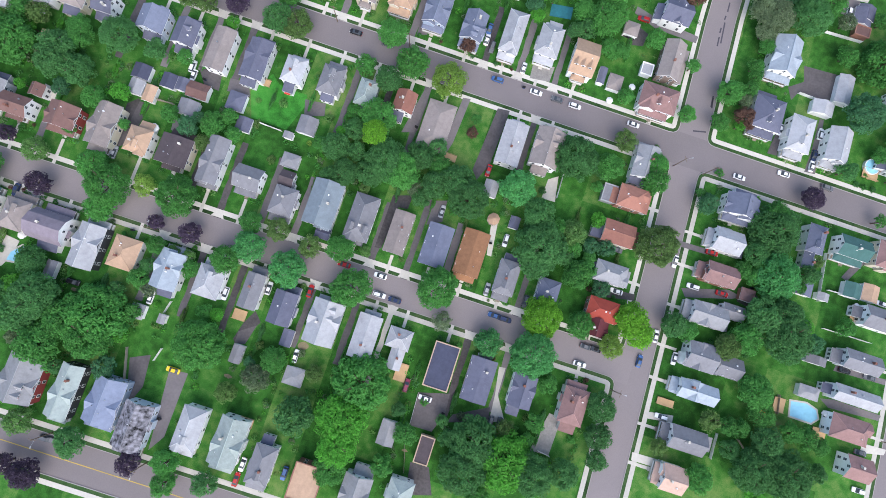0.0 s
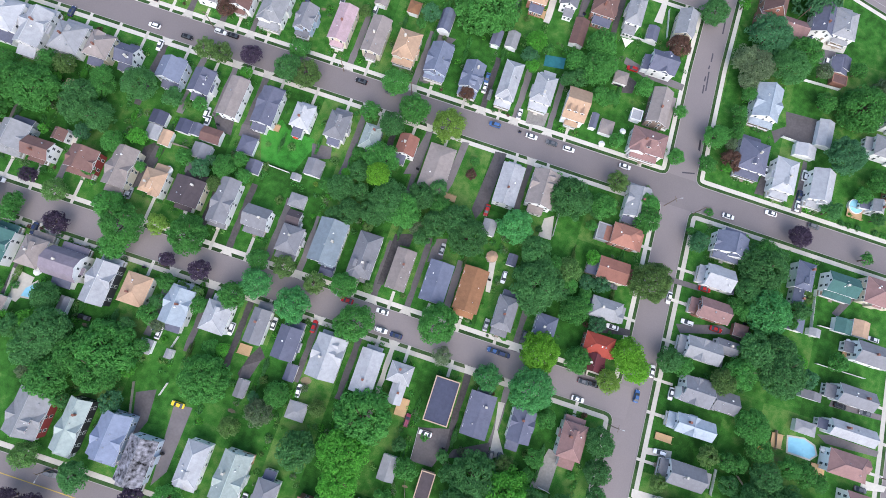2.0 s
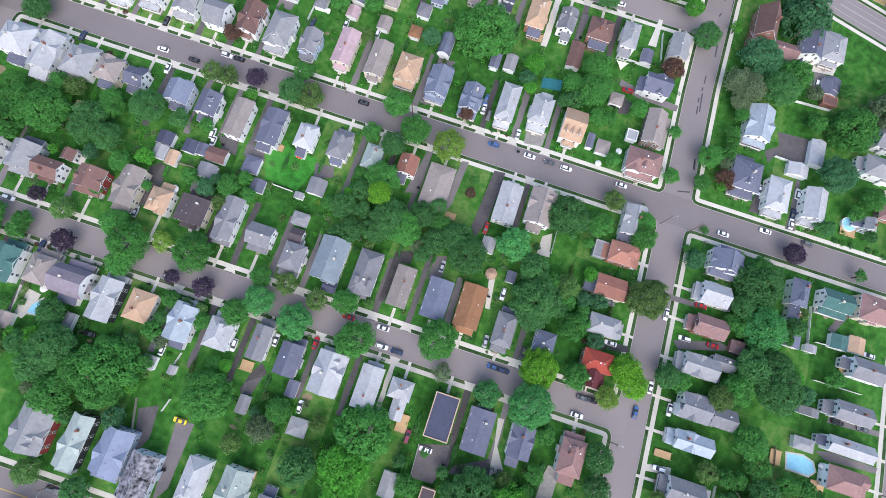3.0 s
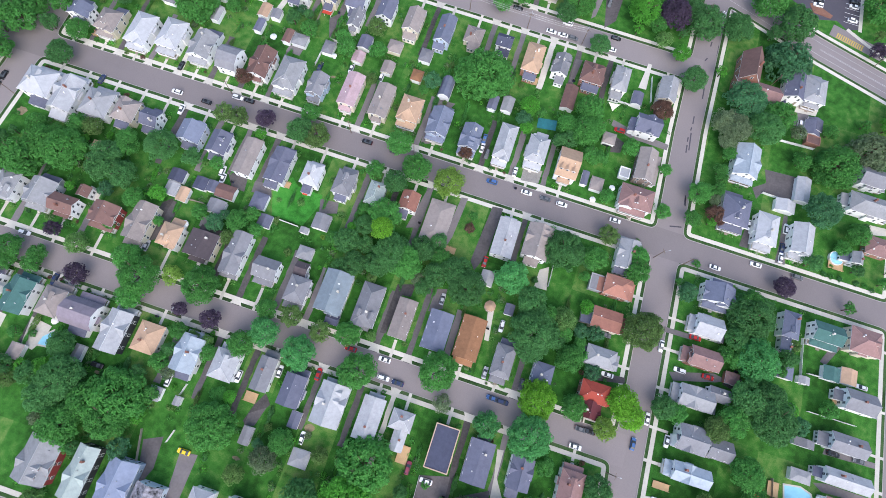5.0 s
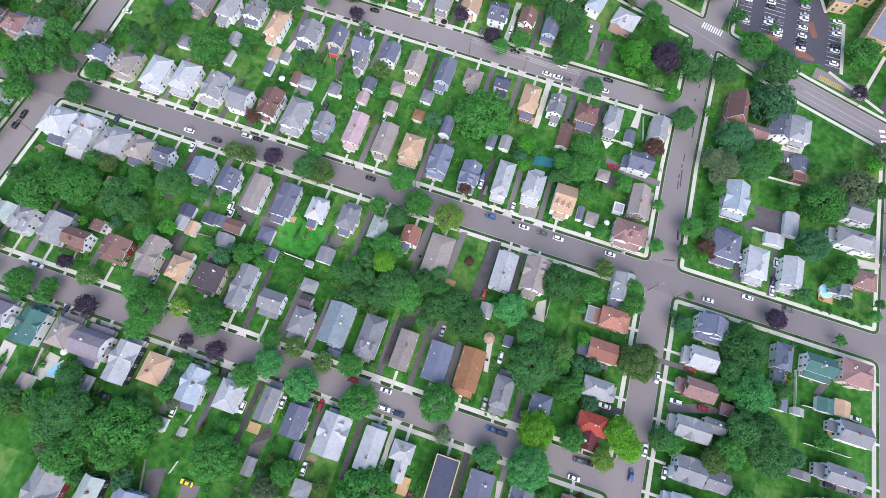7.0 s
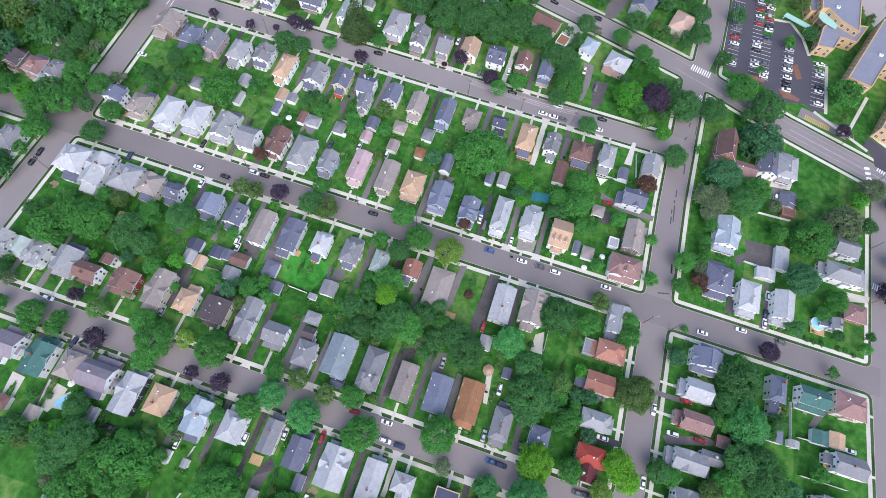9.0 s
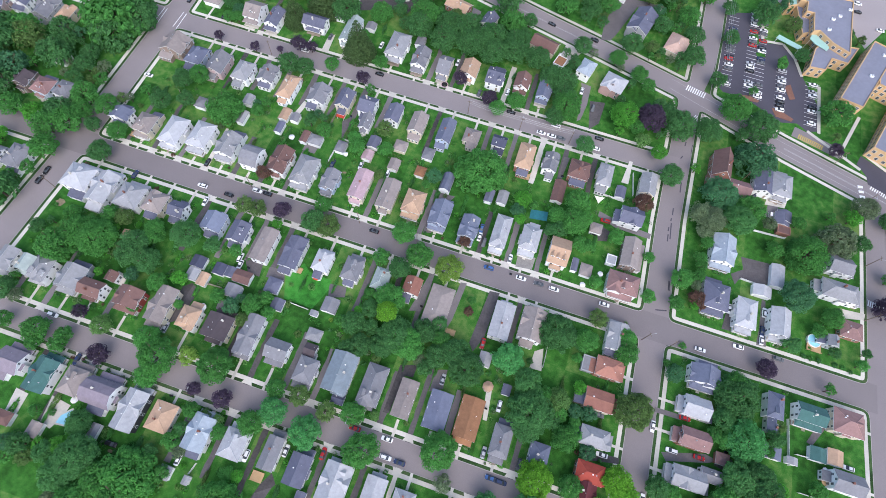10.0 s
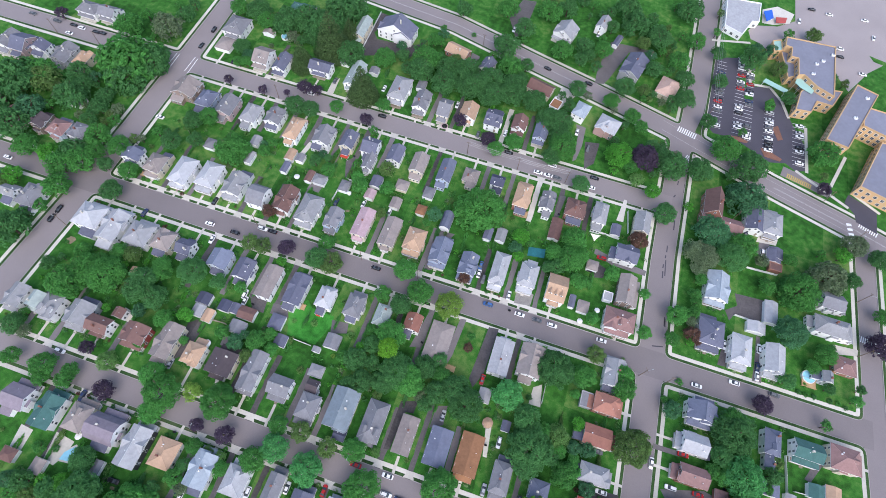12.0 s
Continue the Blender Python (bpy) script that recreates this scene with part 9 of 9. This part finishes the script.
# ---- school and car parks ----
patch("parking_lot", [(3.4, 139.9), (7.6, 135.8), (19.5, 135.9), (39.1, 126.3), (47.4, 128.7), (52.7, 125.2), (58.4, 127.3), (58.0, 144.0), (48.3, 163.1), (45.4, 171.3), (37.1, 182.6), (25.8, 179.9), (24.0, 203.0), (4.2, 196.6)], 0.062, LOT_ASPHALT, "dark asphalt car park with painted bays", "car park")
patch("parking_lot", [(51.0, 249.0), (40.1, 239.4), (25.4, 234.8), (22.0, 228.7), (23.9, 221.0), (28.6, 219.6), (33.6, 215.7), (45.8, 232.0), (76.0, 233.5), (75.5, 209.4), (82.7, 197.0), (94.9, 217.8), (106.1, 230.1), (136.3, 242.0), (144.4, 322.2), (50.7, 271.0)], 0.066, LOT_PALE, "wide worn pale asphalt car park", "car park")
patch("grass_island", [(99.0, 229.4), (107.1, 227.8), (106.2, 231.9), (96.3, 234.2)], 0.070, GRASS, "narrow grass island in a car park", "lawn")
patch("driveway", [(78.1, 113.5), (82.9, 107.7), (83.7, 103.0), (93.8, 99.4), (94.5, 112.6), (80.3, 119.5)], 0.074, LOT_ASPHALT, "dark asphalt drive beside a school", "driveway")
stalls(5.4, 11.3, 140.3, 193.8, 19)
car(8.3, 141.7, "white", 0, 0.09)
car(8.3, 144.5, "gray", 0, 0.09)
car(8.3, 153.0, "gray", 0, 0.09)
car(8.3, 155.8, "white", 0, 0.09)
car(8.3, 161.4, "black", 0, 0.09)
car(8.3, 167.0, "gray", 0, 0.09)
car(8.3, 169.8, "gray", 0, 0.09)
car(8.3, 175.5, "red", 0, 0.09)
car(8.3, 178.3, "white", 0, 0.09)
car(8.3, 183.9, "navy", 0, 0.09)
stalls(17.4, 28.0, 137.4, 201.4, 23)
car(20.0, 144.4, "white", 0, 0.09)
car(20.0, 147.2, "silver", 0, 0.09)
car(20.0, 155.5, "black", 0, 0.09)
car(20.0, 158.3, "white", 0, 0.09)
car(20.0, 161.1, "silver", 0, 0.09)
car(20.0, 175.0, "red", 0, 0.09)
car(20.0, 177.8, "gray", 0, 0.09)
car(20.0, 180.5, "white", 0, 0.09)
car(20.0, 186.1, "red", 0, 0.09)
car(20.0, 191.7, "white", 0, 0.09)
car(20.0, 194.5, "silver", 0, 0.09)
car(20.0, 197.2, "white", 0, 0.09)
car(20.0, 200.0, "silver", 0, 0.09)
car(25.4, 138.8, "white", 0, 0.09)
car(25.4, 141.6, "white", 0, 0.09)
car(25.4, 147.2, "gray", 0, 0.09)
car(25.4, 163.9, "gray", 0, 0.09)
car(25.4, 166.6, "navy", 0, 0.09)
car(25.4, 172.2, "white", 0, 0.09)
car(25.4, 175.0, "black", 0, 0.09)
car(25.4, 180.5, "red", 0, 0.09)
car(25.4, 186.1, "gray", 0, 0.09)
car(25.4, 188.9, "white", 0, 0.09)
car(25.4, 194.5, "gray", 0, 0.09)
stalls(34.5, 40.4, 132.5, 163.5, 11)
car(37.5, 133.9, "white", 0, 0.09)
car(37.5, 136.8, "black", 0, 0.09)
car(37.5, 139.6, "black", 0, 0.09)
car(37.5, 142.4, "white", 0, 0.09)
car(37.5, 148.0, "white", 0, 0.09)
car(37.5, 150.8, "gray", 0, 0.09)
car(37.5, 153.7, "white", 0, 0.09)
car(37.5, 156.5, "silver", 0, 0.09)
car(37.5, 162.1, "silver", 0, 0.09)
stalls(50.6, 58.0, 129.4, 159.5, 11)
car(54.3, 130.8, "white", 0, 0.09)
car(54.3, 139.0, "white", 0, 0.09)
car(54.3, 141.7, "black", 0, 0.09)
car(54.3, 149.9, "white", 0, 0.09)
car(54.3, 152.7, "silver", 0, 0.09)
car(54.3, 158.1, "white", 0, 0.09)
flat_building("school_building", [(39.7, 209.5), (43.4, 209.2), (43.0, 201.3), (47.2, 201.3), (47.4, 187.2), (50.7, 188.5), (57.9, 181.7), (67.4, 177.2), (69.0, 219.8), (40.1, 217.6)], 9.5, "tan brick school wing with a grey flat roof", "school building")
flat_building("school_building", [(62.4, 143.6), (74.1, 141.5), (92.0, 188.1), (80.5, 192.1)], 9.5, "long tan brick school wing with a flat roof", "school building")
flat_building("school_building", [(82.9, 161.6), (101.7, 155.8), (103.1, 175.7), (84.3, 176.8)], 9.0, "tan brick school wing with rows of windows", "school building", bays=3.0)
flat_building("school_building", [(81.1, 120.1), (102.2, 114.0), (109.3, 154.7), (94.0, 155.3)], 7.0, "tan brick school wing with a flat roof", "school building", storeys=2)
flat_building("school_building", [(48.3, 163.6), (57.0, 164.6), (60.2, 174.3), (68.9, 173.8), (74.7, 187.8), (65.8, 186.0), (55.8, 185.3), (50.9, 178.6)], 6.0, "low tan brick school link with a flat roof", "school building", storeys=2)
flat_building("school_building", [(43.8, 187.7), (49.4, 191.5), (45.0, 213.8), (39.3, 209.7)], 5.5, "low tan brick school bay with a dark roof", "school building", storeys=1)
flat_building("school_building", [(34.7, 205.8), (39.8, 208.8), (39.0, 218.2), (33.8, 215.2)], 6.5, "school stair tower with a green metal roof", "school building", storeys=1, roof=GREENMETAL)
flat_building("community_building", [(5.4, 221.0), (16.3, 216.5), (21.8, 231.0), (26.0, 232.1), (26.5, 250.8), (5.0, 248.0)], 4.5, "low building with a broad white flat roof", "building", storeys=1, roof=ROOF_MAT["white"], wall=WALL_MAT["white"])
canopy([(31.1, 182.5), (44.2, 177.8), (45.8, 180.9), (32.7, 185.6)], 3.4)
canopy([(47.4, 184.2), (50.2, 181.3), (56.8, 178.3), (58.5, 182.9), (52.4, 186.2), (53.5, 189.8), (48.5, 188.7)], 7.0)
roof_unit(57.6, 200.2, 9.60, 1.9, 1.5, 0.9, 10)
roof_unit(55.6, 191.2, 9.60, 1.9, 1.5, 0.9, 10)
roof_unit(61.3, 204.2, 9.60, 1.9, 1.5, 0.9, 10)
roof_unit(85.5, 182.9, 9.60, 1.9, 1.5, 0.9, 10)
roof_unit(78.4, 165.0, 9.60, 1.9, 1.5, 0.9, 10)
roof_unit(67.1, 211.6, 9.60, 1.9, 1.5, 0.9, 10)
patch("playground", [(30.2, 239.1), (37.0, 239.9), (47.4, 245.2), (50.3, 255.6), (39.5, 259.3), (29.9, 252.3)], 0.078, CONCRETE, "pale playground beside a low building", "playground")
canopy([(31.5, 237.6), (35.7, 242.4), (34.4, 250.1), (29.3, 246.5)], 3.0, PLAY_BLUE, "blue shade canopy over a playground")
canopy([(38.0, 240.4), (43.8, 242.2), (44.9, 247.7), (37.8, 245.6)], 1.8, PLAY_RED, "red play structure in a playground")
line(24.0, 203.0, 25.7, 181.5, 1.7, 0.115, CONCRETE, "pale concrete walk by the car park")
line(25.7, 181.5, 37.1, 183.1, 1.7, 0.115, CONCRETE, "pale concrete walk by the car park")
line(37.1, 183.1, 44.2, 174.1, 1.7, 0.115, CONCRETE, "pale concrete walk by the car park")
line(44.2, 174.1, 48.4, 162.4, 1.7, 0.115, CONCRETE, "pale concrete walk by the car park")
line(57.9, 158.7, 58.7, 126.1, 1.7, 0.115, CONCRETE, "pale concrete walk by the car park")
line(52.7, 125.5, 80.0, 110.4, 1.7, 0.115, CONCRETE, "pale concrete walk by the car park")
line(79.5, 145.0, 71.2, 121.4, 1.7, 0.115, CONCRETE, "pale concrete walk by the car park")
line(81.4, 121.2, 96.0, 112.5, 1.7, 0.115, CONCRETE, "pale concrete walk by the car park")
line(0.6, 210.8, 23.9, 217.3, 1.7, 0.115, CONCRETE, "pale concrete walk by the car park")
patch("planting_island", [(20.1, 134.7), (26.0, 135.1), (27.0, 136.6), (21.5, 138.1), (17.2, 137.3)], 0.200, MULCH, "planted island in a car park", "island", 0.2)
patch("planting_island", [(35.9, 129.3), (44.3, 128.7), (45.3, 130.7), (36.2, 135.0), (33.7, 134.1)], 0.200, MULCH, "planted island in a car park", "island", 0.2)
patch("planting_island", [(19.2, 174.9), (23.8, 178.3), (22.6, 185.3), (17.8, 183.1)], 0.200, GRASS, "planted island in a car park", "island", 0.2)
patch("planting_island", [(24.2, 167.1), (28.0, 169.7), (27.3, 172.3), (22.3, 170.7)], 0.200, GRASS, "planted island in a car park", "island", 0.2)
patch("planting_island", [(35.0, 164.2), (37.8, 163.7), (41.0, 169.6), (39.1, 175.3), (34.8, 170.4)], 0.200, GRASS, "planted island in a car park", "island", 0.2)
patch("planting_island", [(42.8, 143.3), (45.5, 145.0), (42.5, 154.3), (39.3, 151.6)], 0.200, MULCH, "planted island in a car park", "island", 0.2)
patch("exit_lane", [(44.8, 119.6), (46.4, 126.1), (70.9, 120.0), (69.3, 113.5)], 0.09, ASPHALT, "dark asphalt exit lane of a car park", "lane")
zebra(48.1, 120.5, 61.0, 117.3, 13, 2.4, 0.12, PAINT_YELLOW)
line(47.8, 119.2, 60.7, 116.0, 0.25, 0.125, PAINT_YELLOW, "yellow edge line of a hatched marking")
line(48.5, 121.9, 61.3, 118.6, 0.25, 0.125, PAINT_YELLOW, "yellow edge line of a hatched marking")
patch("driveway", [(-180.6, -39.7), (-175.0, -40.2), (-175.9, -34.7), (-184.9, -33.7)], 0.070, DRIVE_ASPHALT, "dark asphalt yard behind a house", "driveway")
patch("driveway", [(-172.3, -39.2), (-164.0, -38.8), (-166.1, -33.8), (-172.8, -34.5)], 0.074, DRIVE_ASPHALT, "dark asphalt yard behind a house", "driveway")
patch("driveway", [(-143.8, -39.1), (-137.1, -36.7), (-138.1, -32.2), (-145.5, -33.1)], 0.078, DRIVE_ASPHALT, "dark asphalt yard behind a house", "driveway")
patch("driveway", [(-185.5, -58.8), (-177.8, -59.9), (-180.3, -53.8), (-186.0, -54.5)], 0.082, DRIVE_ASPHALT, "dark asphalt yard behind a house", "driveway")
patch("driveway", [(-200.4, -70.5), (-197.2, -67.8), (-195.4, -52.5), (-199.2, -52.7)], 0.086, DRIVE_ASPHALT, "dark asphalt yard behind a house", "driveway")
patch("driveway", [(-115.8, 3.2), (-112.2, 4.5), (-114.4, 18.1), (-109.7, 21.7), (-107.8, 26.0), (-117.4, 25.4)], 0.090, DRIVE_ASPHALT, "dark asphalt yard behind a house", "driveway")
patch("lawn", [(-161.0, -45.5), (-148.0, -45.8), (-147.0, -42.6), (-144.6, -35.3), (-145.4, -31.4), (-155.8, -31.0), (-159.4, -28.0), (-164.4, -36.5)], 0.05, LUSH_GRASS, "vivid green watered lawn behind a house", "lawn")
tree(66.2, 7.1, 2.6, "d")
tree(77.4, 5.2, 2.8, "g")
tree(79.6, 11.0, 2.3, "d")
tree(55.3, 2.7, 1.3, "d")
tree(58.5, 2.7, 1.4, "g")
tree(62.0, 2.8, 1.3, "d")
tree(68.6, 3.2, 1.4, "d")
tree(72.0, 3.1, 1.3, "g")
tree(75.4, 2.3, 1.2, "d")
tree(57.8, 6.9, 1.1, "b")

# ---- pools ----
round_pool(59.4, 11.0, 2.8)
round_pool(-240.3, 116.8, 2.6)
flat_pool([(51.8, -85.8), (59.8, -85.9), (61.8, -83.8), (60.6, -81.1), (56.8, -79.9), (51.1, -80.8)])
flat_pool([(-216.6, -117.8), (-215.2, -113.2), (-216.9, -112.3), (-219.7, -115.3), (-220.1, -118.2)])
patch("pool_cover", [(-71.8, 26.9), (-63.8, 28.2), (-64.2, 33.0), (-72.2, 31.7)], 0.094, TEAL_COVER, "teal covered pool among garden trees", "pool cover")

# ---- fences ----
fence(50.2, -26.0, 51.4, -43.8, True)
fence(54.0, -38.7, 70.0, -37.9, True)
fence(55.6, -52.6, 73.4, -52.3, True)
fence(-49.6, -29.5, -49.5, -38.2, True)
fence(-75.0, -117.7, -74.4, -129.3, True)
fence(-168.5, 37.2, -157.0, 36.2, True)
fence(-170.0, 30.8, -170.3, 23.3, True)
fence(30.0, 56.4, 44.4, 57.1, True)
fence(26.0, 29.5, 33.0, 29.2, True)
fence(-45.9, 51.0, -31.6, 50.4, True)
fence(-29.9, 67.6, -27.9, 55.2, True)
fence(-194.2, -50.1, -187.0, -50.1, False)
fence(-157.1, -46.6, -149.2, -46.9, True)
fence(-163.6, -114.4, -164.4, -118.4, True)
fence(-160.9, -129.9, -161.9, -134.3, True)
fence(-75.5, -130.1, -71.4, -143.7, False)
fence(27.7, -108.3, 27.8, -99.5, True)
fence(35.6, -99.3, 38.8, -102.1, False)
fence(-256.0, 36.4, -248.2, 29.8, False)
fence(-193.2, -50.4, -187.8, -49.9, False)
fence(-195.7, 121.3, -196.7, 156.5, True)
fence(-234.7, -132.4, -229.5, -125.0, False)
fence(-171.7, -132.9, -167.5, -147.0, False)
fence(-30.2, -123.7, -26.2, -124.3, True)
fence(-177.7, 41.2, -177.7, 52.4, False)
fence(-58.4, 53.6, -51.9, 51.2, False)
fence(45.9, -80.0, 46.6, -86.5, False)

# ---- poles and cables ----
utility_pole(-360.3, 72.7, 90, lamp=2.0)
utility_pole(-333.2, 73.1, 90)
utility_pole(-223.8, 73.7, 90)
utility_pole(-116.3, 73.9, 90)
utility_pole(-89.0, 73.0, 90, lamp=1.8)
utility_pole(-63.6, 74.0, 90, lamp=1.8)
utility_pole(-144.5, -1.7, -90, lamp=2.2)
utility_pole(-11.9, -12.8, 30, lamp=2.4)
utility_pole(-0.6, -12.3, -90)
utility_pole(-116.8, -2.1, -90, lamp=1.8)
utility_pole(-197.7, -1.4, -90)
utility_pole(82.2, 56.1, 0, lamp=2.2)
utility_pole(81.4, 28.2, 0, lamp=2.4)
utility_pole(-184.4, -165.9, -90, lamp=2.2)
utility_pole(-152.4, -165.9, -90, lamp=2.2)
utility_pole(-176.5, -93.2, 90, lamp=1.8)
utility_pole(-11.9, -96.6, 0, lamp=1.8)
utility_pole(-116.0, -82.0, -90, lamp=1.8)
utility_pole(3.8, 147.6, 0, lamp=1.8)
utility_pole(3.1, 172.7, 0)
utility_pole(3.3, 211.9, 0)
utility_pole(3.4, 243.8, 0)
utility_pole(67.0, 109.8, -100, lamp=2.2)
utility_pole(81.6, 90.9, -100, lamp=2.2)
utility_pole(-130.4, 151.5, -100)
utility_pole(-279.1, -31.4, 180, lamp=1.8)
utility_pole(-35.1, 174.5, -100, lamp=2.0)
utility_pole(21.1, 80.8, 0)
utility_pole(86.0, -84.3, 0, lamp=1.8)
wires(3.8, 147.6, 3.1, 172.7)
wires(3.1, 172.7, 3.3, 211.9)
wires(3.3, 211.9, 3.4, 243.8)
wires(-116.3, 73.9, -89.0, 73.0)
wires(-89.0, 73.0, -63.6, 74.0)

# ---- road markings ----
zebra(-11.7, 132.1, -1.1, 129.6, 9, 4.0)
zebra(-5.4, 113.8, -0.8, 112.1, 5, 3.5)
zebra(82.2, 37.9, 90.4, 36.4, 9, 3.0)
zebra(84.9, 102.0, 94.2, 98.3, 9, 3.0)
zebra(79.8, 101.6, 81.8, 90.3, 4, 2.6)
line(-289.3, 72.1, -289.7, 83.3, 0.35)
line(-291.4, 72.9, -291.3, 83.5, 0.35)
line(-278.2, 72.2, -278.5, 83.6, 0.35)
line(-280.5, 72.9, -280.4, 84.2, 0.35)
line(-220.0, 172.5, -150.7, 164.8, 0.13, -0.115, PAINT_FADED)
line(-150.7, 164.8, -94.6, 150.1, 0.13, -0.115, PAINT_FADED)
line(-94.6, 150.1, -62.7, 142.2, 0.13, -0.115, PAINT_FADED)
line(41.8, 109.8, 79.2, 98.8, 0.13, -0.115, PAINT_FADED)
line(79.2, 98.8, 137.5, 79.0, 0.13, -0.115, PAINT_FADED)
line(-220.0, 173.0, -150.7, 165.2, 0.13, -0.115, PAINT_FADED)
line(-150.7, 165.2, -94.6, 150.6, 0.13, -0.115, PAINT_FADED)
line(-94.6, 150.6, -62.7, 142.7, 0.13, -0.115, PAINT_FADED)
line(41.8, 110.3, 79.2, 99.3, 0.13, -0.115, PAINT_FADED)
line(79.2, 99.3, 137.5, 79.5, 0.13, -0.115, PAINT_FADED)
line(-19.8, 128.1, 41.8, 106.6, 0.12, -0.115, PAINT_FADED)
line(41.8, 106.6, 79.2, 95.6, 0.12, -0.115, PAINT_FADED)
line(-19.8, 134.9, 41.8, 113.4, 0.12, -0.115, PAINT_FADED)
line(41.8, 113.4, 79.2, 102.4, 0.12, -0.115, PAINT_FADED)
line(-420.0, -172.4, 90.0, -173.4, 0.3, -0.1, PAINT_YELLOW, "yellow centre line of the street")
line(-7.9, 55.7, -7.8, 51.8, 0.55, -0.108, LOT_ASPHALT, "dark tar patch on the street")
line(-8.0, 50.0, -8.1, 48.3, 0.55, -0.108, LOT_ASPHALT, "dark tar patch on the street")
line(-8.5, 44.8, -8.5, 42.6, 0.55, -0.108, LOT_ASPHALT, "dark tar patch on the street")
line(-8.3, 41.0, -8.1, 37.2, 0.55, -0.108, LOT_ASPHALT, "dark tar patch on the street")
line(-4.3, 17.2, -3.8, 13.1, 0.55, -0.108, LOT_ASPHALT, "dark tar patch on the street")
line(-7.1, 96.3, -7.3, 93.6, 0.55, -0.108, LOT_ASPHALT, "dark tar patch on the street")
line(-3.6, 95.6, -3.6, 89.8, 0.55, -0.108, LOT_ASPHALT, "dark tar patch on the street")
line(-4.5, 17.9, -4.2, 13.5, 0.55, -0.108, LOT_ASPHALT, "dark tar patch on the street")
line(-7.7, 47.3, -7.1, 38.7, 0.55, -0.108, LOT_ASPHALT, "dark tar patch on the street")
line(-7.6, 87.0, -8.4, 85.2, 0.55, -0.108, LOT_ASPHALT, "dark tar patch on the street")
line(-8.3, 2.4, -3.5, 3.6, 0.55, -0.108, LOT_ASPHALT, "dark tar patch on the street")
line(-6.2, 71.4, -6.0, 65.5, 0.55, -0.108, LOT_ASPHALT, "dark tar patch on the street")

# ---- garden things ----
patio_umbrella(-190.0, -60.4, 1.7)
patio_umbrella(-35.2, 9.7, 1.3)
patio_umbrella(-41.7, 2.1, 1.3)
patio_umbrella(64.7, -41.4, 1.2)
patio_umbrella(-217.1, -108.7, 1.4)
patio_umbrella(-71.4, 21.9, 1.2)
patio_umbrella(62.8, -81.3, 1.1)
patio_umbrella(-163.7, 29.1, 1.2)
trampoline(-133.0, 86.7)
shade_sail([(-45.9, 47.3, 3.2), (-40.7, 48.2, 2.6), (-43.2, 44.0, 2.4)])
tree(-72.1, 7.3, 0.9, "y")
tree(-66.6, 7.7, 0.9, "y")
canopy([(-176.5, 47.6), (-172.5, 47.6), (-172.5, 50.0), (-176.5, 50.0)], 2.5, RED_CLOTH, "red cloth awning on posts behind a house")
canopy([(-152.5, -34.1), (-150.5, -34.1), (-150.5, -32.1), (-152.5, -32.1)], 2.1, RED_CLOTH, "small red cloth canopy on a bright lawn")
patio_umbrella(-191.5, 29.1, 1.5)
gazebo(-68.7, -53.0)
deck(-140.6, -111.5, 4.5, 3.5)
deck(-82.7, -113.0, 4.0, 6.0)
deck(-90.1, -36.6, 4.5, 2.5)
deck(62.9, -88.7, 5.0, 4.0)
deck(46.8, -83.4, 4.0, 5.0)
deck(59.6, 8.2, 6.0, 4.0)
deck(-79.3, 47.9, 4.0, 3.5)
deck(7.6, -94.9, 6.0, 2.5)
deck(-31.3, -43.3, 3.0, 5.0)
deck(-160.7, -32.1, 4.0, 2.5)
deck(-126.2, -144.1, 4.5, 3.0)
deck(-262.1, 5.4, 3.0, 2.0)
deck(66.7, -44.2, 4.5, 5.0)
deck(-189.6, 50.0, 4.0, 2.0)
kayak(41.6, -86.1, 75)
kayak(42.4, -86.3, 75)
kayak(43.2, -86.6, 75)
waste_bin(-67.3, -61.3)
waste_bin(-66.8, -61.3, 8)
waste_bin(-125.2, -68.9)
waste_bin(-124.7, -69.0, 8)
waste_bin(-105.2, -29.9)
waste_bin(-104.7, -30.0, 8)
waste_bin(27.0, -46.8)
waste_bin(27.5, -46.9, 8)
waste_bin(-65.1, -121.7)
waste_bin(-64.6, -121.7, 8)
waste_bin(-165.0, -110.1)
waste_bin(-164.5, -110.2, 8)
waste_bin(-181.1, -38.0)
waste_bin(-180.6, -38.1, 8)
waste_bin(-170.6, 51.3)
waste_bin(-170.1, 51.3, 8)
waste_bin(-62.7, 54.1)
waste_bin(-62.1, 54.0, 8)
waste_bin(-153.7, -151.4)
waste_bin(-153.2, -151.5, 8)
waste_bin(26.2, 4.2)
waste_bin(26.7, 4.1, 8)
waste_bin(-60.7, -72.9)
waste_bin(-60.2, -72.9, 8)
waste_bin(-73.0, -3.0)
waste_bin(-72.5, -3.0, 8)
waste_bin(-184.7, -95.8)
waste_bin(-184.2, -95.8, 8)

undergrowth()
bare_ground()
